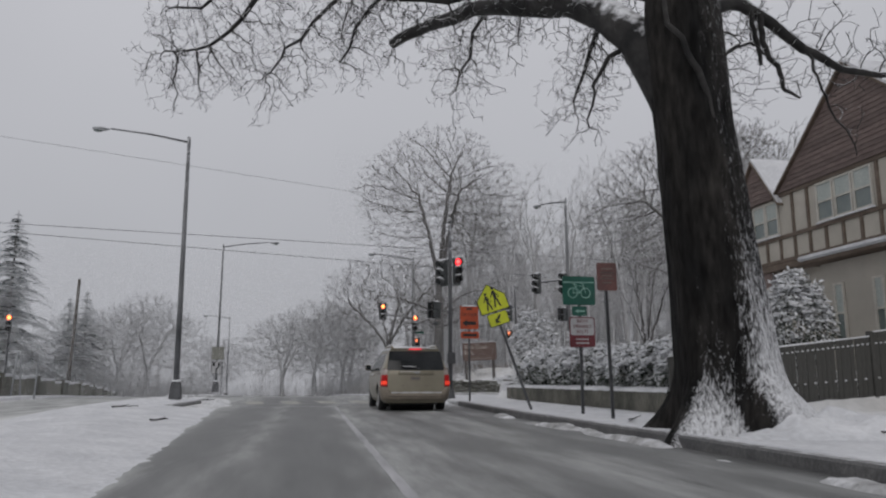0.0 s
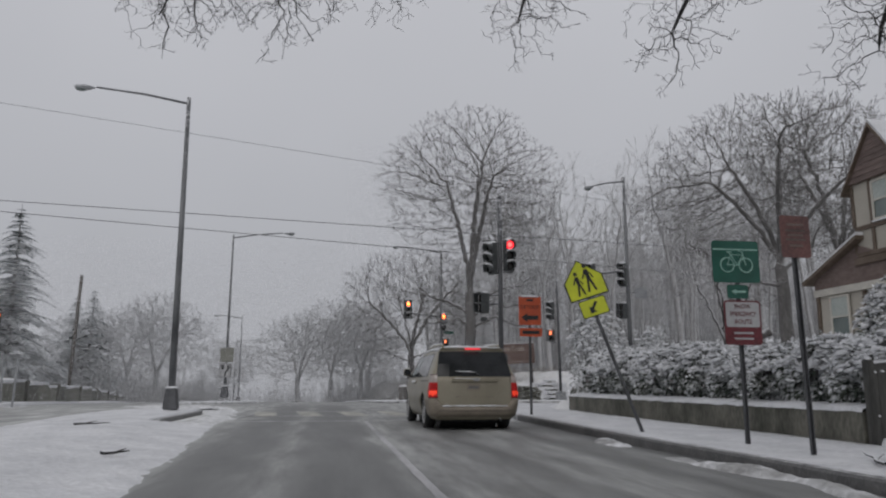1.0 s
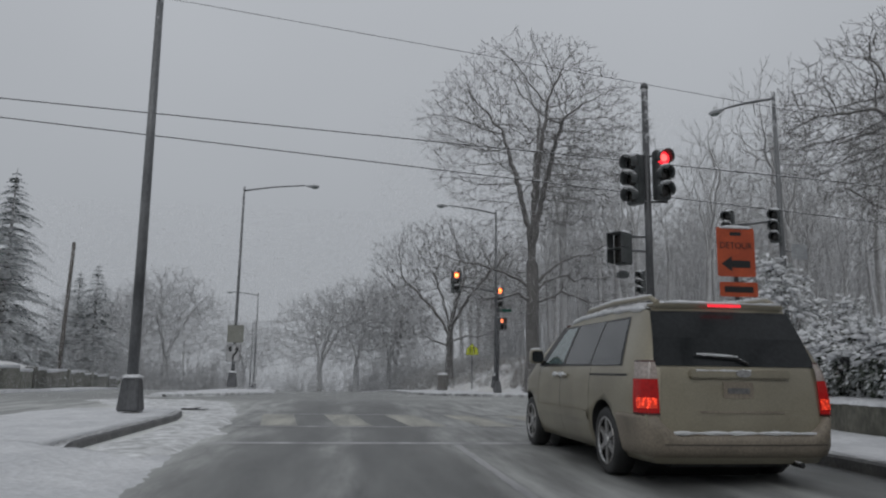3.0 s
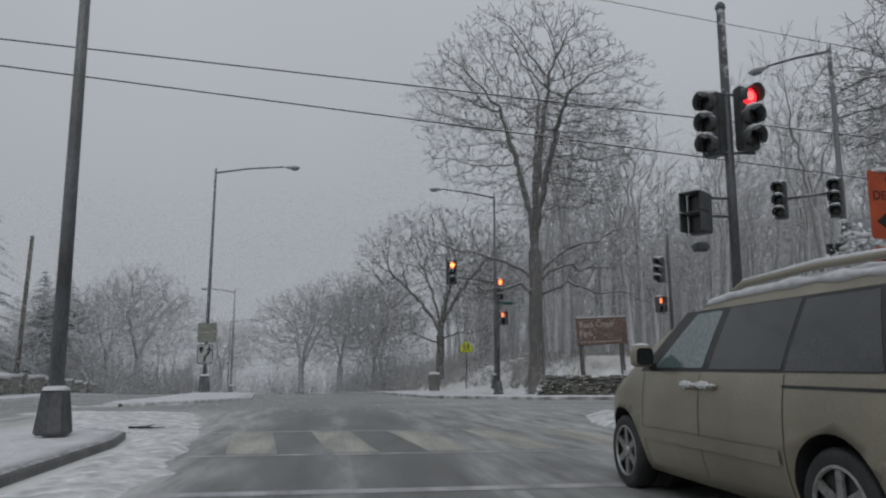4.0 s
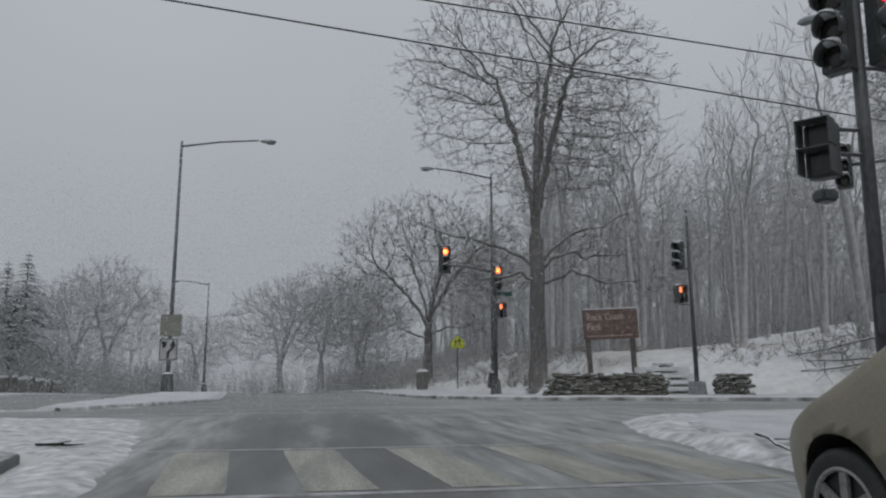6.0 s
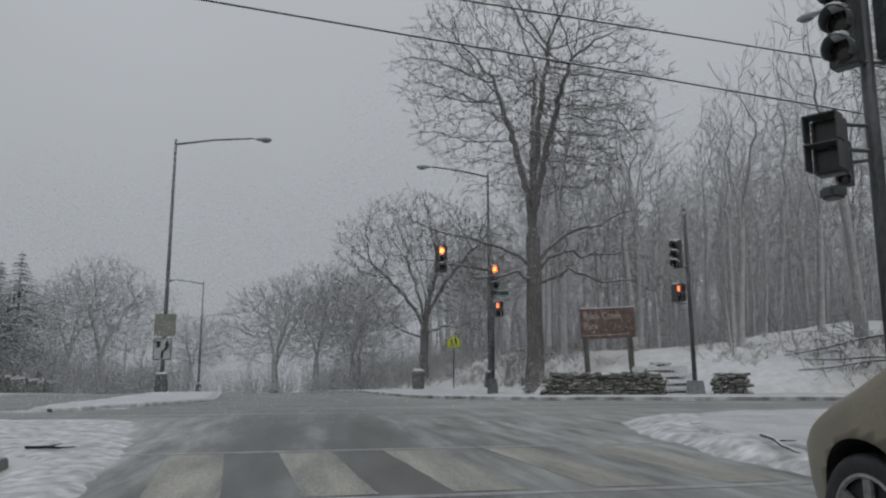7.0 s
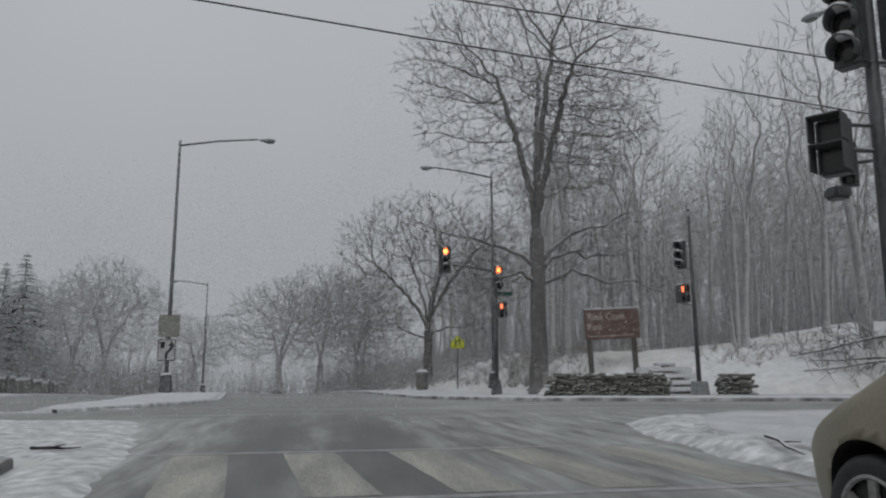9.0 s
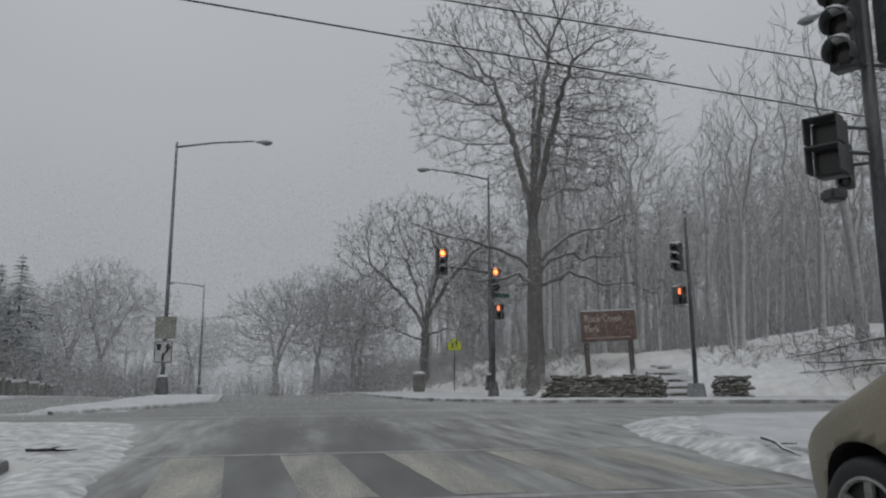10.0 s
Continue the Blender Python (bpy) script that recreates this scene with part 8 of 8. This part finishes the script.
# sticks lying on the snow
def stick(x0, y0, x1, y1, z, r, seed):
    rng = random.Random(seed)
    a, b = Vector((x0, y0, z)), Vector((x1, y1, z))
    w = Wood()
    pts = [a.lerp(b, k / 5) + Vector((rng.gauss(0, 0.02), rng.gauss(0, 0.02), 0.02 + rng.random() * 0.02)) for k in range(6)]
    w.bar(pts, [r, r, r * 0.9, r * 0.8, r * 0.6, r * 0.3], 6)
    w.bar([pts[2], pts[2] + (b - a) * 0.22 + Vector((0.08, -0.1, 0.05))], [r * 0.6, r * 0.3], 5)
    tagged(obj("fallen_stick", w.mesh("fallen_stick"), M_TWIG_NEAR), "dark broken stick lying on the snow", "branch", "fallen branches")


stick(6.55, 9.4, 7.3, 10.7, 0.17, 0.022, 1)
stick(-4.05, 18.6, -3.4, 18.8, 0.17, 0.03, 2)
stick(-1.85, 12.75, -1.55, 12.85, 0.10, 0.03, 3)
stick(-3.5, 30.55, -2.85, 30.4, 0.05, 0.03, 4)
stick(6.3, 28.6, 5.5, 26.7, 0.20, 0.028, 5)
for n, (x, y, a) in enumerate(((8.1, 5.5, 0.3), (8.6, 6.0, 2.2), (9.1, 5.3, 0.9), (8.9, 6.7, 1.6), (9.7, 6.2, 0.2), (10.6, 7.4, 2.6), (8.3, 4.9, 1.2))):
    stick(x, y, x + 0.34 * math.cos(a), y + 0.34 * math.sin(a), 0.20, 0.016, 20 + n)


# ---- hedge, shrubs, brush ----
def leafy(rx, ry, rz, leaves, size, seed, droop=0.5):
    """Leaves on an uneven rounded volume that stands on z = 0, with gaps and clumps; the upper ones carry more snow."""
    laden = []
    rng = random.Random(seed)
    verts, faces = [], []
    for _ in range(leaves):
        a, c = rng.random() * 2 * math.pi, rng.uniform(-0.85, 1.0)
        s = math.sqrt(max(0, 1 - c * c))
        v = Vector((math.cos(a) * s, math.sin(a) * s, c))
        k = 0.80 + 0.26 * noise.noise(v * 2.6 + Vector((seed, 0, 0))) + rng.uniform(-0.20, 0.06)
        p = Vector((v.x * rx * k, v.y * ry * k, rz * 0.45 + v.z * rz * 0.55 * k))
        if p.z < 0:
            continue
        d = (v + Vector((rng.gauss(0, 0.6), rng.gauss(0, 0.6), -droop + rng.gauss(0, 0.5)))).normalized()
        q = d.orthogonal().normalized()
        q.rotate(Matrix.Rotation(rng.uniform(0, 6.28), 3, d))
        ln, w = size * rng.uniform(0.7, 1.4), size * rng.uniform(0.22, 0.36)
        n = d.cross(q) * w * 0.25
        b = len(verts)
        verts += [tuple(p), tuple(p + d * ln * 0.5 + q * w - n), tuple(p + d * ln), tuple(p + d * ln * 0.5 - q * w - n), tuple(p + d * ln * 0.5)]
        faces += [(b, b + 1, b + 4), (b + 1, b + 2, b + 4), (b + 2, b + 3, b + 4), (b + 3, b, b + 4)]
        top = p.z / rz + 0.30 * noise.noise(p * 2.2 + Vector((0, 0, seed))) + rng.gauss(0, 0.08)
        laden += [1 if top > 0.46 else 0] * 4
    me = bpy.data.meshes.new("foliage")
    me.from_pydata(verts, [], faces)
    me.polygons.foreach_set("material_index", laden)
    return me


def snow_clumps(rx, ry, rz, count, size, seed):
    """Lumps of snow caught on the upper foliage."""
    rng = random.Random(seed)
    unit = bmesh.new()
    bmesh.ops.create_icosphere(unit, subdivisions=1, radius=1.0)
    base = [v.co.copy() for v in unit.verts]
    tris = [tuple(v.index for v in f.verts) for f in unit.faces]
    unit.free()
    verts, faces = [], []
    for _ in range(count):
        a, c = rng.random() * 2 * math.pi, rng.uniform(0.1, 1.0)
        s = math.sqrt(max(0, 1 - c * c))
        v = Vector((math.cos(a) * s, math.sin(a) * s, c))
        k = 0.80 + 0.26 * noise.noise(v * 2.6 + Vector((seed, 0, 0)))
        p = Vector((v.x * rx * k, v.y * ry * k, rz * 0.45 + v.z * rz * 0.55 * k + 0.01))
        r = size * rng.uniform(0.4, 1.2)
        sx, sy, sz = r * rng.uniform(0.7, 1.6), r * rng.uniform(0.7, 1.6), r * rng.uniform(0.25, 0.5)
        b = len(verts)
        for q in base:
            g = 1 + 0.25 * noise.noise(q * 2 + p * 3)
            verts.append((p.x + q.x * sx * g, p.y + q.y * sy * g, p.z + q.z * sz * g - (q.x * v.x + q.y * v.y) * r * 0.55))
        faces += [tuple(b + i for i in t) for t in tris]
    me = bpy.data.meshes.new("snow_load")
    me.from_pydata(verts, [], faces)
    for p in me.polygons:
        p.use_smooth = True
    return me


def shrub(x, y, z, rx, ry, rz, leaves, size, clumps, seed, label, group, mat=None):
    ob = empty("shrub", pose(x, y, z), label, "shrub", group)
    w, rng = Wood(), random.Random(seed)
    for k in range(7):
        a = k * 0.9
        e = Vector((math.cos(a) * rx * 0.55, math.sin(a) * ry * 0.55, rz * rng.uniform(0.5, 0.8)))
        w.bar([Vector((math.cos(a) * 0.08, math.sin(a) * 0.08, -0.1)), e * 0.55, e], [0.03, 0.022, 0.008], 5)
    obj("stem_cluster", w.mesh("stem_cluster"), M_BARK, ob)
    leaf = obj("foliage", leafy(rx, ry, rz, leaves, size, seed), mat or M_LEAF, ob)
    leaf.data.materials.append(M_LEAF_SNOWY)
    if clumps:
        tagged(obj("snow_load", snow_clumps(rx, ry, rz, clumps, 0.11, seed), M_SNOW, ob), kind="stuff")
    return ob


rng = random.Random(9)
kinds = [shrub(0, -150 - 5 * k, 0, 1.0, 1.15, 1.75, 5200, 0.125, 420, 60 + k, "dark evergreen hedge shrub heaped with snow", "hedge") for k in range(3)]
for n in range(10):
    y = 13.6 + 1.40 * n
    z = 0.52
    m = pose(10.05 + rng.uniform(-0.1, 0.15), y, z, 0, 0, rng.choice((0, 180)) + rng.uniform(-12, 12))
    s = rng.uniform(0.93, 1.0)
    if n < 3:
        kinds[n].matrix_world = m
        kinds[n].scale = (s, s, s * 0.84)
    else:
        copy_thing(kinds[n % 3], m).scale = (s, s * 1.06, s * rng.uniform(0.93, 0.99) * (0.86 + 0.14 * smooth(1, 6, n)))
shrub(10.6, 28.6, 0.15, 1.15, 1.15, 4.1, 2100, 0.13, 200, 71, "young evergreen tree bowed down by snow", "garden shrubs", M_LEAF_SNOWY)
shrub(11.3, 26.2, 0.3, 1.2, 1.15, 2.0, 3200, 0.13, 190, 72, "evergreen shrub heaped with snow", "garden shrubs")
shrub(13.2, 29.6, 0.35, 0.9, 0.9, 3.0, 1500, 0.12, 130, 73, "young evergreen bowed down by snow", "garden shrubs", M_LEAF_SNOWY)
shrub(14.2, 15.6, 1.0, 1.05, 1.05, 2.9, 4200, 0.13, 240, 74, "tall clipped evergreen before the house, laden with snow", "garden shrubs")
shrub(14.4, 18.2, 1.0, 1.0, 1.0, 2.6, 3600, 0.13, 220, 75, "tall clipped evergreen before the house, laden with snow", "garden shrubs")
shrub(16.6, 13.9, 1.1, 0.8, 0.8, 2.2, 2400, 0.12, 150, 76, "clipped evergreen before the house, laden with snow", "garden shrubs")


def brush(count, seed):
    """Dry winter stalks poking through the snow of the bank."""
    rng = random.Random(seed)
    w = Wood()
    made = 0
    while made < count:
        x, y = (rng.uniform(8.5, 34), rng.uniform(40, 62)) if rng.random() < 0.7 else (rng.uniform(9, 16), rng.uniform(50, 76))
        d = bank_depth(x, y)
        if d < 0.7 or d > 9 or noise.noise((x * 0.25, y * 0.25, 8)) < -0.2 + (0.40 if 11 < x < 20 and y < 56 else 0):
            continue
        p = Vector((x, y, ground_height(x, y) - 0.05))
        for _ in range(rng.randint(3, 5)):
            e = p + Vector((rng.gauss(0, 0.28), rng.gauss(0, 0.28), rng.uniform(0.15, 0.6)))
            q = (p + e) * 0.5 + Vector((rng.gauss(0, 0.06), rng.gauss(0, 0.06), 0.08))
            w.bar([p, q, e], [0.009, 0.007, 0.004], 3)
        made += 1
    return tagged(obj("winter_brush", w.mesh("winter_brush"), M_BRUSH), "dry brown stalks poking through the snow", "brush", kind="stuff")


brush(1500, 3)


def roadside_brush(count, seed):
    """Grey twiggy growth on the bank beside the road."""
    rng = random.Random(seed)
    w = Wood()
    made = 0
    while made < count:
        x, y = rng.uniform(2, 13.5), rng.uniform(49.5, 100)
        z = ground_height(x, y)
        edge = line_at(BANK_FAR[5:], y)
        if x < edge + 0.2 or x > edge + 6 or (y < 70 and rng.random() < 0.5):
            continue
        p = Vector((x, y, z - 0.05))
        for _ in range(rng.randint(4, 7)):
            e = p + Vector((rng.gauss(0, 0.35), rng.gauss(0, 0.35), rng.uniform(0.15, 0.6) * (1 + 2.6 * smooth(68, 84, y))))
            q = (p + e) * 0.5 + Vector((rng.gauss(0, 0.09), rng.gauss(0, 0.09), 0.1))
            w.bar([p, q, e], [0.011, 0.009, 0.005], 3)
        made += 1
    return tagged(obj("winter_brush", w.mesh("winter_brush"), M_BRUSH_GREY), "grey twiggy brush dusted with snow on the bank", "brush", kind="stuff")


roadside_brush(1250, 8)


def fallen(x0, y0, x1, y1, r, seed, label, lift=0.2):
    rng = random.Random(seed)
    w = Wood()
    a, b = Vector((x0, y0, ground_height(x0, y0) + r + lift)), Vector((x1, y1, ground_height(x1, y1) + r * 0.6))
    path_limb(w, rng, [a, a.lerp(b, 0.35) + Vector((0, 0.1, 0.1)), a.lerp(b, 0.7), b], [r, r * 0.8, r * 0.6, r * 0.3], 9, dict(OAK, thin=0.01, droop=0.0), 1.1, 2, 0.3, -0.3)
    return tagged(obj("fallen_branch", w.mesh("fallen_branch"), M_BARK), label, "branch", "fallen branches")


fallen(23.0, 43.8, 19.2, 45.6, 0.06, 1, "fallen snow-lined branch on the bank")
fallen(24.2, 45.0, 19.6, 47.0, 0.07, 2, "fallen snow-lined log on the bank", 0.6)
fallen(22.0, 42.6, 20.0, 46.4, 0.05, 3, "fallen snow-lined branch on the bank", 0.9)
fallen(17.6, 28.6, 12.6, 31.6, 0.16, 4, "heavy leaning bough lined with snow", 2.2)


# ---- falling snow ----
def snowfall(count, seed):
    """Flakes in the air, thickening the view with distance."""
    r = np.random.RandomState(seed)
    y = 33 + 132 * r.rand(count)
    deep = y - 19
    mid, half = 0.12 * y - 2, 0.62 * deep + 7
    x = mid + half * (2 * r.rand(count) - 1)
    tall = np.minimum(4 + 0.40 * deep, 34) * np.where(x > 3, 1.0, 0.60)
    z = -0.04 * np.maximum(0, y - 48) - 0.3 + tall * r.rand(count) ** 1.15
    c = np.stack([x, y, z], 1)
    size = (0.00052 * deep)[:, None, None] * (0.6 + 0.7 * r.rand(count, 1, 1))
    # flat three-cornered flakes, each turned its own way
    n = r.randn(count, 3)
    n /= np.linalg.norm(n, axis=1, keepdims=True)
    a = np.cross(n, r.randn(count, 3))
    a /= np.linalg.norm(a, axis=1, keepdims=True)
    b = np.cross(n, a)
    v = np.stack([a, -0.5 * a + 0.866 * b, -0.5 * a - 0.866 * b], 1)
    co = (c[:, None, :] + v * size).reshape(-1, 3)
    me = bpy.data.meshes.new("falling_snow")
    me.vertices.add(3 * count)
    me.vertices.foreach_set("co", co.ravel())
    me.loops.add(3 * count)
    me.loops.foreach_set("vertex_index", np.arange(3 * count, dtype=np.int32))
    me.polygons.add(count)
    me.polygons.foreach_set("loop_start", np.arange(0, 3 * count, 3, dtype=np.int32))
    me.update(calc_edges=True)
    return tagged(obj("falling_snow", me, M_FLAKE), "white snowflakes falling through the air", "snow", kind="stuff")


snowfall(900000, 5)
